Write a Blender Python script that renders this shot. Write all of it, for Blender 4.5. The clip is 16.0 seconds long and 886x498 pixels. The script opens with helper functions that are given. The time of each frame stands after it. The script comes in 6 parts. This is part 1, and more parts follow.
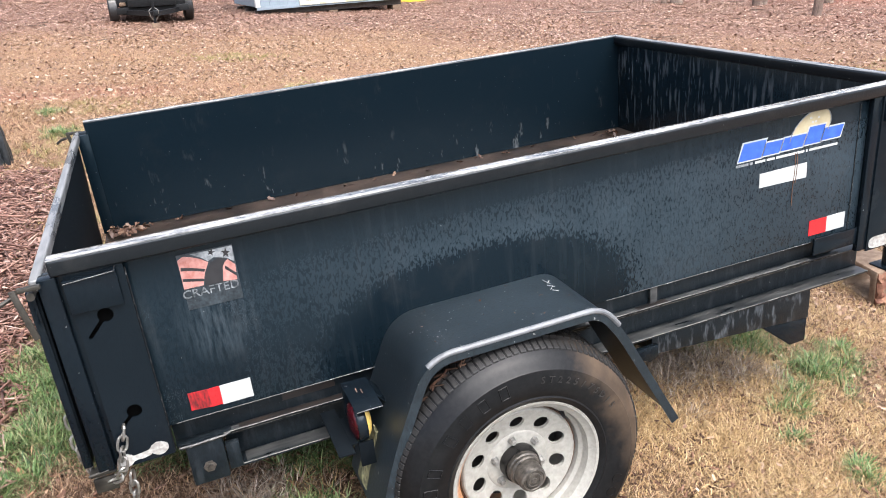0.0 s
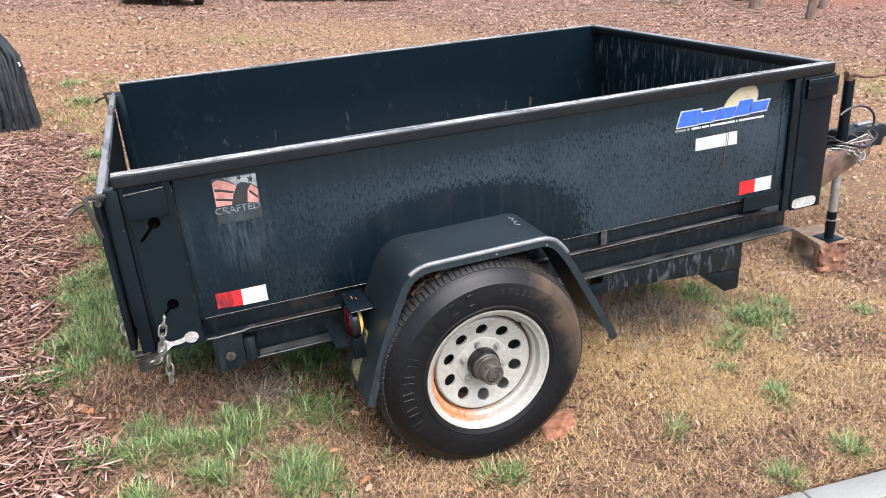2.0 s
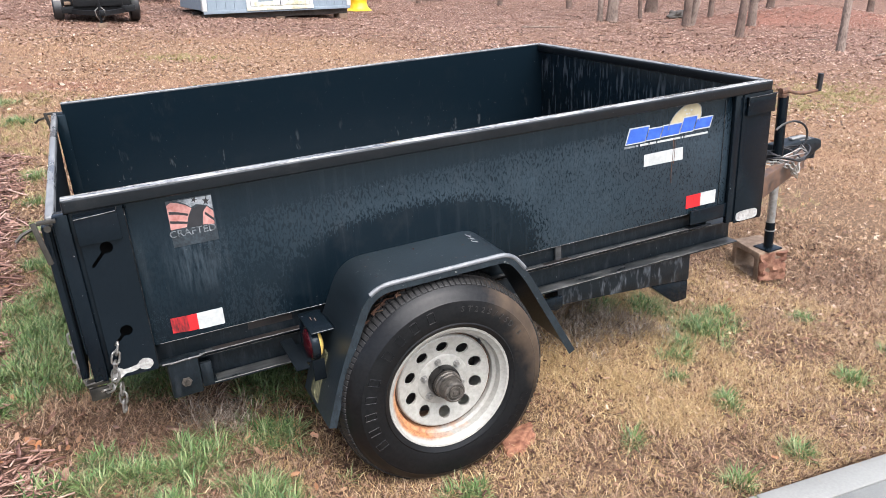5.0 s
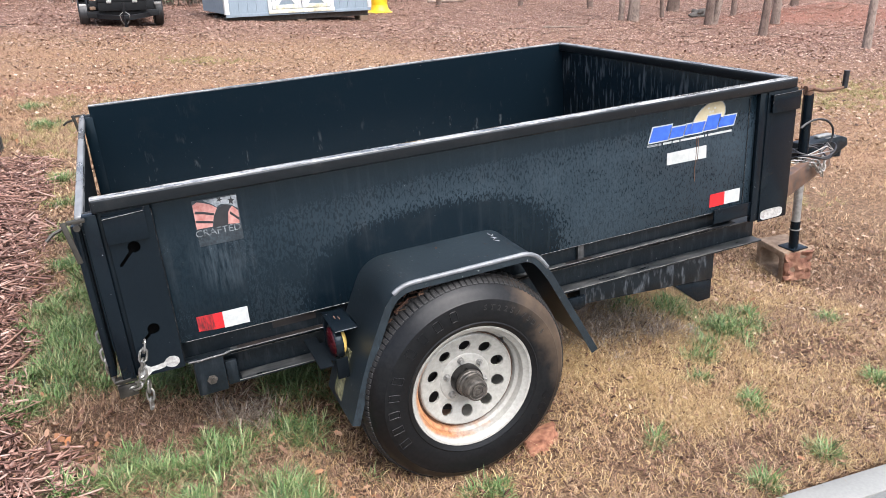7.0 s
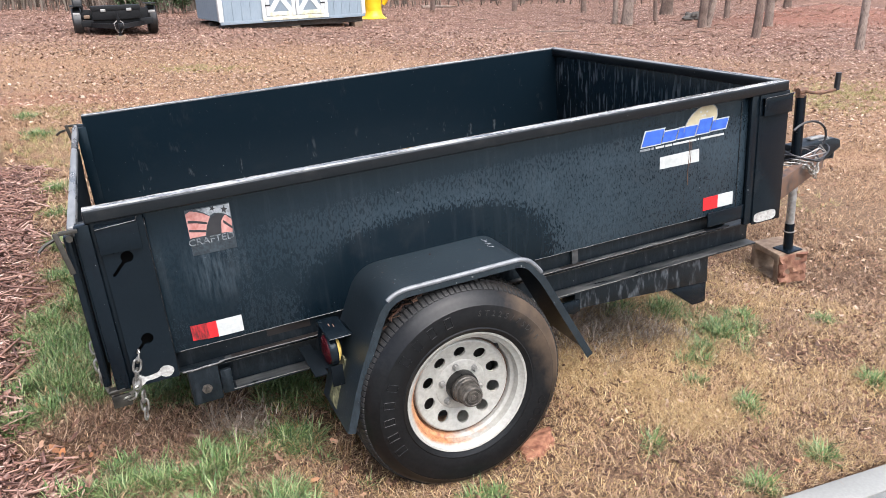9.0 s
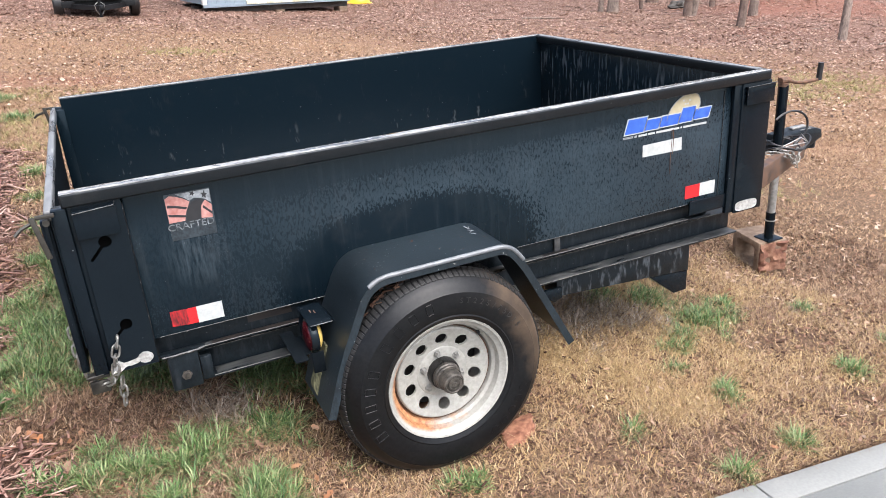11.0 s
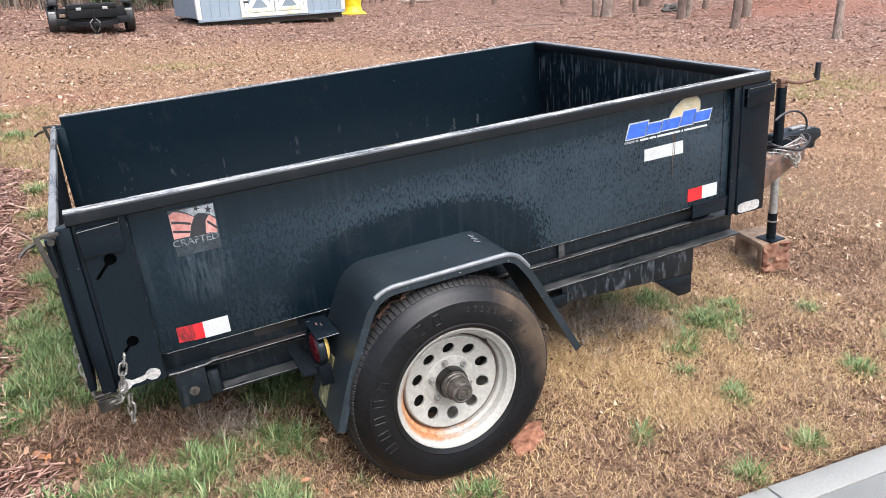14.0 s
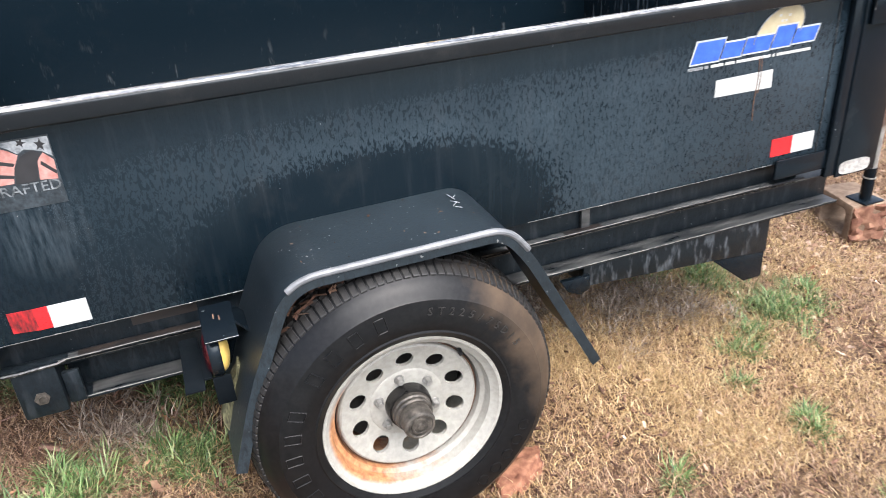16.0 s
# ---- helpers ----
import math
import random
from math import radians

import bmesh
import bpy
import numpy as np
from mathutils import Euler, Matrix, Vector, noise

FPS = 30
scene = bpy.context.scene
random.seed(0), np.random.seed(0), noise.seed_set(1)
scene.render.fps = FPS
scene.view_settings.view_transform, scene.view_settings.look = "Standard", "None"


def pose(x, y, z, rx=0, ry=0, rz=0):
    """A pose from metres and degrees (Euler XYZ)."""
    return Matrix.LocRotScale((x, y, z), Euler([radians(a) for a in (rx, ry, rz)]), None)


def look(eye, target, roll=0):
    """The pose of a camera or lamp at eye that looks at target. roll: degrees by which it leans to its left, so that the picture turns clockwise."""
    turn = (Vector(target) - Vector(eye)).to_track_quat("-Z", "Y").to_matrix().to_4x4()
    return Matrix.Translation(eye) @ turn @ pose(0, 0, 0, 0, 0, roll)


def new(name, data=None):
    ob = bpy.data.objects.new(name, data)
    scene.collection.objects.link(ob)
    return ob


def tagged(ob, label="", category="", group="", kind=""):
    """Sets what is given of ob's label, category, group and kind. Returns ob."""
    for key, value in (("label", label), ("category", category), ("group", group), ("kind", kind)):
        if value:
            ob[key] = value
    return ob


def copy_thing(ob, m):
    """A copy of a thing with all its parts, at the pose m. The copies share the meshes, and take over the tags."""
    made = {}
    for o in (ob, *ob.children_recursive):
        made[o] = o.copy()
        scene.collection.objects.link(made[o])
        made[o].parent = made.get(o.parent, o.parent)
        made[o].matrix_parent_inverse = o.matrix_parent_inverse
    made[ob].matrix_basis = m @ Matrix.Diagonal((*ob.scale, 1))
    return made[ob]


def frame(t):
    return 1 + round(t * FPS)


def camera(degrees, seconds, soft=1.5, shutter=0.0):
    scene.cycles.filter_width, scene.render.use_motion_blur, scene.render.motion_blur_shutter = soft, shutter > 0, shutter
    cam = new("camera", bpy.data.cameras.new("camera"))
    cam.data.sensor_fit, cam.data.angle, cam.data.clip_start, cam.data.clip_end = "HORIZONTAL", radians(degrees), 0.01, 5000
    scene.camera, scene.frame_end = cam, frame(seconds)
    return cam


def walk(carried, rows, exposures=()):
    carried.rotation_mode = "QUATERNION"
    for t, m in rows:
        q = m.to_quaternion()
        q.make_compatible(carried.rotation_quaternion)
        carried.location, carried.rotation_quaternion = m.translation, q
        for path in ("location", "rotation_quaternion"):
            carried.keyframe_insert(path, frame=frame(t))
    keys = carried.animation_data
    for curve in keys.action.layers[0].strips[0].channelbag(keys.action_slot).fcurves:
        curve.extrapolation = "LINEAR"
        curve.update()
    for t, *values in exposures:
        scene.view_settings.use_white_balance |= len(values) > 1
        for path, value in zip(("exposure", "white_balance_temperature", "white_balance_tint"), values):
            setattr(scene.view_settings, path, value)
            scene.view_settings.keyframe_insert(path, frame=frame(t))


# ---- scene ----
cam = camera(60.7, 16.0, 0.7, 0.3)
# the trailer stands a little nose-up: TR takes its own axes (x forward, y across, z up) into the world
TR = Matrix.Translation((1.4, 0, 0)) @ Matrix.Rotation(math.atan(-0.055), 4, "Y") @ Matrix.Translation((-1.4, 0, 0.05))
PATH = [
    (0, (0.733, -1.709, 1.588), (1.344, 0.035, 0.822), -6.0),
    (0.5, (0.711, -1.811, 1.576), (1.284, -0.063, 0.792), -5.7),
    (1, (0.725, -2.005, 1.565), (1.223, -0.237, 0.774), -5.9),
    (1.5, (0.675, -2.118, 1.582), (1.195, -0.351, 0.804), -5.2),
    (2, (0.61, -2.166, 1.583), (1.222, -0.428, 0.806), -4.2),
    (2.5, (0.594, -2.174, 1.584), (1.263, -0.454, 0.814), -3.9),
    (3, (0.59, -2.173, 1.587), (1.309, -0.471, 0.821), -3.7),
    (5.5, (0.564, -2.151, 1.599), (1.319, -0.456, 0.853), -3.6),
    (6, (0.56, -2.151, 1.599), (1.297, -0.447, 0.856), -3.7),
    (6.5, (0.557, -2.154, 1.597), (1.276, -0.441, 0.854), -4.0),
    (7, (0.559, -2.159, 1.595), (1.265, -0.442, 0.852), -4.3),
    (7.5, (0.56, -2.163, 1.596), (1.261, -0.442, 0.858), -4.6),
    (8, (0.564, -2.165, 1.599), (1.266, -0.442, 0.866), -4.8),
    (8.5, (0.567, -2.165, 1.601), (1.276, -0.443, 0.87), -4.9),
    (9, (0.569, -2.162, 1.599), (1.285, -0.444, 0.867), -4.8),
    (11.5, (0.58, -2.161, 1.596), (1.333, -0.476, 0.825), -4.0),
    (12, (0.581, -2.161, 1.598), (1.342, -0.477, 0.833), -4.1),
    (12.5, (0.579, -2.156, 1.599), (1.343, -0.47, 0.842), -4.2),
    (13, (0.573, -2.154, 1.597), (1.335, -0.463, 0.849), -4.5),
    (13.5, (0.564, -2.15, 1.604), (1.321, -0.454, 0.862), -4.9),
    (14, (0.565, -2.149, 1.6), (1.316, -0.453, 0.852), -5.4),
    (14.5, (0.582, -2.159, 1.6), (1.322, -0.471, 0.823), -5.8),
    (15, (0.677, -2.071, 1.545), (1.382, -0.4, 0.7), -5.9),
    (15.5, (0.909, -1.816, 1.474), (1.57, -0.153, 0.58), -5.0),
    (16, (1.044, -1.544, 1.404), (1.631, 0.123, 0.467), -4.1),
]
walk(cam, [(t, TR @ look(eye, target, roll)) for t, eye, target, roll in PATH],
     exposures=[(0.0, 1.68, 6300, 12), (1.4, 1.65, 6280, 12), (2.4, 1.49, 6220, 12), (14.6, 1.49, 6220, 12), (15.4, 1.64, 6280, 12), (16.0, 1.74, 6300, 12)])

# ---- light: a bright overcast sky after rain ----
world = bpy.data.worlds.new("overcast_sky")
scene.world = world
world.use_nodes = True
wn, wl = world.node_tree.nodes, world.node_tree.links
sky = wn.new("ShaderNodeTexSky")
sky.sky_type = "NISHITA"
sky.sun_disc = False
sky.sun_elevation, sky.sun_rotation = radians(60), radians(168)
sky.dust_density, sky.air_density, sky.ozone_density = 4.0, 1.0, 1.0
hsv = wn.new("ShaderNodeHueSaturation")
hsv.inputs["Saturation"].default_value = 0.62
wl.new(sky.outputs["Color"], hsv.inputs["Color"])
wl.new(hsv.outputs["Color"], wn["Background"].inputs["Color"])
wn["Background"].inputs["Strength"].default_value = 0.128
sun_data = bpy.data.lights.new("sun", "SUN")
sun_data.energy, sun_data.angle, sun_data.color = 2.05, radians(66), (1.0, 0.985, 0.96)
sun = new("sun", sun_data)
sun.matrix_world = look((2.54, -4.98, 9.5), (1.4, 0.4, 0))

# ---- materials ----


def nodes_of(name):
    m = bpy.data.materials.new(name)
    m.use_nodes = True
    nt = m.node_tree
    return m, nt, nt.nodes, nt.links, nt.nodes["Principled BSDF"]


def noise_node(nt, scale, detail=4, rough=0.55, stretch=None, coord="Object", dist=0.0):
    tc = nt.nodes.new("ShaderNodeTexCoord")
    mp = nt.nodes.new("ShaderNodeMapping")
    mp.inputs["Scale"].default_value = stretch or (1, 1, 1)
    n = nt.nodes.new("ShaderNodeTexNoise")
    n.inputs["Scale"].default_value = scale
    n.inputs["Detail"].default_value = detail
    n.inputs["Roughness"].default_value = rough
    n.inputs["Distortion"].default_value = dist
    nt.links.new(tc.outputs[coord], mp.inputs["Vector"])
    nt.links.new(mp.outputs["Vector"], n.inputs["Vector"])
    return n


def ramp(nt, src, stops):
    r = nt.nodes.new("ShaderNodeValToRGB")
    e = r.color_ramp.elements
    while len(e) < len(stops):
        e.new(0.5)
    for el, (p, c) in zip(e, stops):
        el.position = p
        el.color = (*c, 1) if not isinstance(c, (int, float)) else (c, c, c, 1)
    nt.links.new(src, r.inputs["Fac"])
    return r.outputs["Color"]


def mix(nt, fac, a, b, mode="MIX"):
    m = nt.nodes.new("ShaderNodeMix")
    m.data_type, m.blend_type = "RGBA", mode
    for sock, v in ((m.inputs[0], fac), (m.inputs[6], a), (m.inputs[7], b)):
        if hasattr(v, "links"):
            nt.links.new(v, sock)
        elif isinstance(v, (int, float)):
            sock.default_value = v if sock == m.inputs[0] else (v, v, v, 1)
        else:
            sock.default_value = (*v, 1)
    return m.outputs[2]


def calc(nt, op, a, b=0.0, clamp=False):
    m = nt.nodes.new("ShaderNodeMath")
    m.operation, m.use_clamp = op, clamp
    for sock, v in zip(m.inputs, (a, b)):
        if hasattr(v, "links"):
            nt.links.new(v, sock)
        else:
            sock.default_value = v
    return m.outputs[0]


def bump(nt, bsdf, height, strength, dist=0.01):
    b = nt.nodes.new("ShaderNodeBump")
    b.inputs["Strength"].default_value, b.inputs["Distance"].default_value = strength, dist
    nt.links.new(height, b.inputs["Height"])
    nt.links.new(b.outputs["Normal"], bsdf.inputs["Normal"])


def plain(name, a, b, scale=30.0, rough=(0.4, 0.6), metal=0.0, relief=0.15, big=3.0, stretch=None, spec=0.5):
    """A surface of two tones, mottled at two scales, with a fine relief."""
    m, nt, ns, ln, p = nodes_of(name)
    fine = noise_node(nt, scale, 6, 0.6, stretch)
    wide = noise_node(nt, big, 3)
    f = calc(nt, "ADD", calc(nt, "MULTIPLY", fine.outputs["Fac"], 0.6), calc(nt, "MULTIPLY", wide.outputs["Fac"], 0.4))
    ln.new(ramp(nt, f, [(0.38, a), (0.62, b)]), p.inputs["Base Color"])
    ln.new(ramp(nt, f, [(0.35, rough[0]), (0.65, rough[1])]), p.inputs["Roughness"])
    p.inputs["Metallic"].default_value = metal
    p.inputs["Specular IOR Level"].default_value = spec
    if relief:
        bump(nt, p, fine.outputs["Fac"], relief, 0.004)
    return m


def painted_steel(name, beads, streak=0.0, arch=False, gloss=0.22, dirt=0.06, spec=0.36, run=3.0, scuff=False, speck=0.755,
                  tone=(0.0034, 0.0078, 0.0118), tint=(0.78, 0.93, 1.0)):
    """Black enamel, wet: a film of water beads, runs, dust and chips."""
    m, nt, ns, ln, p = nodes_of(name)
    tc = ns.new("ShaderNodeTexCoord")
    runs = noise_node(nt, 1.0, 3, 0.6, (138, 138, 64), dist=0.6)
    fine = noise_node(nt, 1.0, 2, 0.5, (420, 420, 260))
    wide = noise_node(nt, 2.2, 4, 0.6)
    long_runs = noise_node(nt, 1.0, 3, 0.6, (45, 45, run))
    cover = ramp(nt, wide.outputs["Fac"], [(0.34, 0.35), (0.58, 1.0)])
    if arch:
        # the plate over and beside the mudguard stays smooth and dark
        sep = ns.new("ShaderNodeSeparateXYZ")
        ln.new(tc.outputs["Object"], sep.inputs[0])
        dx = calc(nt, "DIVIDE", calc(nt, "SUBTRACT", sep.outputs[0], 1.44), 0.50)
        dz = calc(nt, "DIVIDE", calc(nt, "SUBTRACT", sep.outputs[2], 0.58), 0.26)
        rr = calc(nt, "ADD", calc(nt, "POWER", calc(nt, "ABSOLUTE", dx), 2.3), calc(nt, "POWER", calc(nt, "ABSOLUTE", dz), 2.3))
        edge = calc(nt, "ADD", rr, calc(nt, "MULTIPLY", calc(nt, "SUBTRACT", runs.outputs["Fac"], 0.5), 1.0))
        keep = ramp(nt, edge, [(0.76, 0.0), (1.02, 1.0)])
        top = ramp(nt, calc(nt, "ADD", sep.outputs[2], calc(nt, "MULTIPLY", wide.outputs["Fac"], 0.1)), [(0.90, 1.0), (1.03, 0.12)])
        cover = mix(nt, 1.0, mix(nt, 1.0, cover, keep, "MULTIPLY"), top, "MULTIPLY")
        along = ramp(nt, calc(nt, "DIVIDE", sep.outputs[0], 3.0), [(0.25, 0.30), (0.40, 0.7), (0.62, 1.0)])
        cover = mix(nt, 1.0, cover, along, "MULTIPLY")
    drops = ramp(nt, runs.outputs["Fac"], [(0.40, 1.0), (0.50, 0.0)])
    film = mix(nt, 1.0, cover, mix(nt, 1.0, ramp(nt, runs.outputs["Fac"], [(0.42, 0.34), (0.51, 1.0)]),
                                   ramp(nt, fine.outputs["Fac"], [(0.3, 0.45), (0.6, 1.0)]), "MULTIPLY"), "MULTIPLY")
    base = mix(nt, calc(nt, "MULTIPLY", film, beads), tone, (0.032, 0.0475, 0.060))
    if streak:
        s = ramp(nt, long_runs.outputs["Fac"], [(0.53, 0.0), (0.68, 1.0)])
        base = mix(nt, calc(nt, "MULTIPLY", s, streak), base, (0.09, 0.10, 0.11))
    if arch:
        # a pale haze washed down from the old sticker
        hx = calc(nt, "DIVIDE", calc(nt, "SUBTRACT", sep.outputs[0], 0.75), 0.10)
        hz = calc(nt, "DIVIDE", calc(nt, "SUBTRACT", sep.outputs[2], 0.80), 0.13)
        near = calc(nt, "SUBTRACT", 1.0, calc(nt, "ADD", calc(nt, "MULTIPLY", hx, hx), calc(nt, "MULTIPLY", hz, hz)), True)
        wash = noise_node(nt, 1.0, 4, 0.65, (70, 70, 9))
        base = mix(nt, calc(nt, "MULTIPLY", near, ramp(nt, wash.outputs["Fac"], [(0.42, 0.0), (0.65, 0.55)])), base, (0.06, 0.078, 0.092))
    if scuff:
        # pale scrapes low on the lining
        sp = ns.new("ShaderNodeSeparateXYZ")
        ln.new(tc.outputs["Object"], sp.inputs[0])
        low = ramp(nt, sp.outputs[2], [(0.62, 0.8), (0.74, 0.15), (0.98, 0.05)])
        scrape = noise_node(nt, 1.0, 3, 0.7, (22, 22, 7))
        base = mix(nt, mix(nt, 1.0, low, ramp(nt, scrape.outputs["Fac"], [(0.64, 0.0), (0.74, 1.0)]), "MULTIPLY"), base, (0.11, 0.12, 0.125))
    specks = noise_node(nt, 95, 2, 0.5)
    base = mix(nt, calc(nt, "MULTIPLY", ramp(nt, specks.outputs["Fac"], [(speck, 0.0), (speck + 0.025, 1.0)]), 0.45), base, (0.42, 0.42, 0.4))
    dust = noise_node(nt, 7, 6, 0.7)
    base = mix(nt, calc(nt, "MULTIPLY", ramp(nt, dust.outputs["Fac"], [(0.55, 0.0), (0.8, 1.0)]), dirt), base, (0.17, 0.16, 0.145))
    ln.new(base, p.inputs["Base Color"])
    ln.new(mix(nt, calc(nt, "MULTIPLY", film, beads), gloss, 0.5), p.inputs["Roughness"])
    p.inputs["Specular IOR Level"].default_value = spec
    p.inputs["Specular Tint"].default_value = (*tint, 1)
    bump(nt, p, mix(nt, 0.3, drops, dust.outputs["Fac"]), 0.10, 0.002)
    return m


def worn_sheen_rail(name, wear, grain=(6, 40, 40)):
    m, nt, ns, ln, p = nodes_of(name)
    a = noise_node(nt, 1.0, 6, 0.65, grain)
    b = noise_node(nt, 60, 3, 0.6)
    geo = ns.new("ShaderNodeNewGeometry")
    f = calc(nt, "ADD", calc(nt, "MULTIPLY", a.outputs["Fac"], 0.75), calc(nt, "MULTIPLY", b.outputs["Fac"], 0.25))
    # pale stops stand for sky on the wet top; streaks and rust are wear
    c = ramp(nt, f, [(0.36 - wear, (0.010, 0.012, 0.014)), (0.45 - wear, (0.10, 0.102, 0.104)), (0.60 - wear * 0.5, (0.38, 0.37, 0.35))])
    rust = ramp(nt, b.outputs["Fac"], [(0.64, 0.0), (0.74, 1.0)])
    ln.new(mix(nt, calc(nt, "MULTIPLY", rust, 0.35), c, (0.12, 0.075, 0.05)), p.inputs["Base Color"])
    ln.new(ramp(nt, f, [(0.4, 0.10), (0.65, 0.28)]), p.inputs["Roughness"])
    p.inputs["Specular IOR Level"].default_value = 0.65
    bump(nt, p, f, 0.10, 0.003)
    return m


def island(name, tones, rough=0.7, spec=0.3, trans=0.0):
    """Leaves, blades and chips: each piece takes a tone of its own."""
    m, nt, ns, ln, p = nodes_of(name)
    g = ns.new("ShaderNodeNewGeometry")
    n = noise_node(nt, 40, 3)
    f = calc(nt, "ADD", calc(nt, "MULTIPLY", g.outputs["Random Per Island"], 0.86), calc(nt, "MULTIPLY", n.outputs["Fac"], 0.14))
    k = len(tones)
    ln.new(ramp(nt, f, [((i + 0.5) / k, c) for i, c in enumerate(tones)]), p.inputs["Base Color"])
    p.inputs["Roughness"].default_value = rough
    p.inputs["Specular IOR Level"].default_value = spec
    if trans:
        p.inputs["Subsurface Weight"].default_value = 0.0
    return m


M_SIDE = painted_steel("wet_black_side_paint", 1.0, 0.06, True, spec=0.27)
M_RAILFACE = painted_steel("smooth_rail_paint", 0.03, gloss=0.28, spec=0.32, dirt=0.10, tone=(0.005, 0.0062, 0.0074), tint=(0.9, 0.96, 1.0))
M_BLACK = painted_steel("wet_black_paint", 0.05, gloss=0.16, spec=0.22, dirt=0.05, tone=(0.0034, 0.0058, 0.0085), tint=(0.82, 0.94, 1.0))
M_INNER = painted_steel("black_bed_paint", 0.02, 0.0, gloss=0.2, dirt=0.02, spec=0.24, scuff=True)
M_GATE = painted_steel("dull_gate_paint", 0.03, 0.0, gloss=0.6, dirt=0.03, spec=0.06, tone=(0.0040, 0.0056, 0.0072), tint=(0.86, 0.95, 1.0))
M_TRAY = painted_steel("streaked_box_paint", 0.10, 0.75, gloss=0.3, spec=0.3, run=13.0, tone=(0.0040, 0.0056, 0.0072), tint=(0.86, 0.95, 1.0))
M_FRONT = painted_steel("streaked_black_paint", 0.05, 0.6, dirt=0.03, spec=0.28, run=7.0)
M_FRAME = painted_steel("black_frame_paint", 0.20, 0.16, gloss=0.3, spec=0.24, run=8.0, tone=(0.0040, 0.0056, 0.0072), tint=(0.86, 0.95, 1.0))
M_RAIL = worn_sheen_rail("worn_rail_paint_with_sheen", 0.0)
# pale grey: wear on the gate tube, painted sky reflection on the cross rail
M_RAILY = plain("worn_sheen_cross_rail_paint", (0.06, 0.061, 0.063), (0.20, 0.20, 0.195), 12, (0.2, 0.4), 0, 0.08, 3, (5, 0.7, 5), 0.6)
M_EDGE = plain("scuffed_flange_paint", (0.006, 0.008, 0.010), (0.085, 0.085, 0.082), 22, (0.25, 0.5), 0, 0.12, 7, (0.35, 3, 3), 0.5)
M_RUSTFILM = plain("rust_filmed_paint", (0.006, 0.006, 0.007), (0.026, 0.018, 0.014), 18, (0.35, 0.6), 0, 0.15, 6, (0.6, 2, 2))
# pale line colour: paints the glint along frame and hood edges
M_GLINT = plain("bright_edge", (0.025, 0.025, 0.025), (0.15, 0.147, 0.14), 40, (0.2, 0.4), 0.2, 0.1, 8)
M_FENDER = painted_steel("mudguard_paint", 0.55, gloss=0.36, dirt=0.04, spec=0.50, speck=0.72, tone=(0.0046, 0.0066, 0.0084), tint=(0.86, 0.95, 1.0))
M_RUBBER = plain("wet_tyre_rubber", (0.006, 0.006, 0.007), (0.014, 0.0135, 0.013), 60, (0.35, 0.55), 0, 0.15, 4)
M_TREAD = plain("muddy_tread_rubber", (0.005, 0.005, 0.0052), (0.014, 0.013, 0.012), 80, (0.4, 0.7), 0, 0.3, 9)
M_LETTER = plain("raised_rubber", (0.009, 0.009, 0.009), (0.024, 0.022, 0.020), 50, (0.28, 0.45))
M_STEEL = plain("dirty_galvanised_steel", (0.22, 0.215, 0.20), (0.42, 0.41, 0.39), 60, (0.35, 0.6), 0.6, 0.2)
M_CHAIN = plain("zinc_chain", (0.20, 0.19, 0.17), (0.42, 0.41, 0.38), 70, (0.3, 0.5), 0.8, 0.2)
M_HUB = plain("greasy_hub_iron", (0.035, 0.032, 0.028), (0.15, 0.132, 0.112), 60, (0.35, 0.6), 0.5, 0.4)
M_OLDIRON = plain("weathered_dark_iron", (0.010, 0.009, 0.007), (0.048, 0.043, 0.034), 40, (0.4, 0.7), 0.3, 0.4)
M_RUST = plain("rusty_steel", (0.06, 0.032, 0.02), (0.19, 0.10, 0.06), 50, (0.6, 0.85), 0.2, 0.4)
M_BARE = plain("scraped_bare_metal", (0.30, 0.29, 0.27), (0.62, 0.61, 0.58), 90, (0.3, 0.6), 0.3, 0.3, 12)
M_BEAD, nt, ns, ln, p = nodes_of("weld_bead")
bead = noise_node(nt, 75, 3, 0.6)
ln.new(ramp(nt, bead.outputs["Fac"], [(0.52, (0.005, 0.006, 0.007)), (0.62, (0.035, 0.036, 0.036)), (0.70, (0.26, 0.255, 0.245))]), p.inputs["Base Color"])
p.inputs["Roughness"].default_value = 0.35
bump(nt, p, bead.outputs["Fac"], 0.4, 0.004)
M_RED = plain("red_reflective_tape", (0.42, 0.009, 0.012), (0.55, 0.018, 0.022), 300, (0.25, 0.4), 0, 0.05)
M_WHITE = plain("white_reflective_tape", (0.35, 0.36, 0.345), (0.46, 0.47, 0.455), 60, (0.3, 0.45), 0, 0.05, 12)
M_WORNRED = plain("scuffed_red_tape", (0.008, 0.007, 0.008), (0.46, 0.016, 0.02), 1.0, (0.3, 0.5), 0, 0.1, 26, (150, 150, 36))
M_BLUE = plain("blue_sticker_print", (0.022, 0.075, 0.36), (0.045, 0.13, 0.48), 40, (0.3, 0.4), 0, 0.02)
M_SAND = plain("sand_sticker_print", (0.34, 0.29, 0.18), (0.46, 0.40, 0.26), 25, (0.3, 0.45), 0, 0.02)
M_GREY = plain("grey_sticker_print", (0.06, 0.07, 0.075), (0.30, 0.31, 0.32), 150, (0.3, 0.45), 0, 0.02)
M_FADE = plain("weathered_sticker_film", (0.005, 0.009, 0.012), (0.035, 0.047, 0.056), 130, (0.3, 0.5), 0, 0.1, 18)
M_GHOST = plain("ghosted_print", (0.010, 0.013, 0.016), (0.24, 0.26, 0.27), 110, (0.3, 0.45), 0, 0.02, 25)
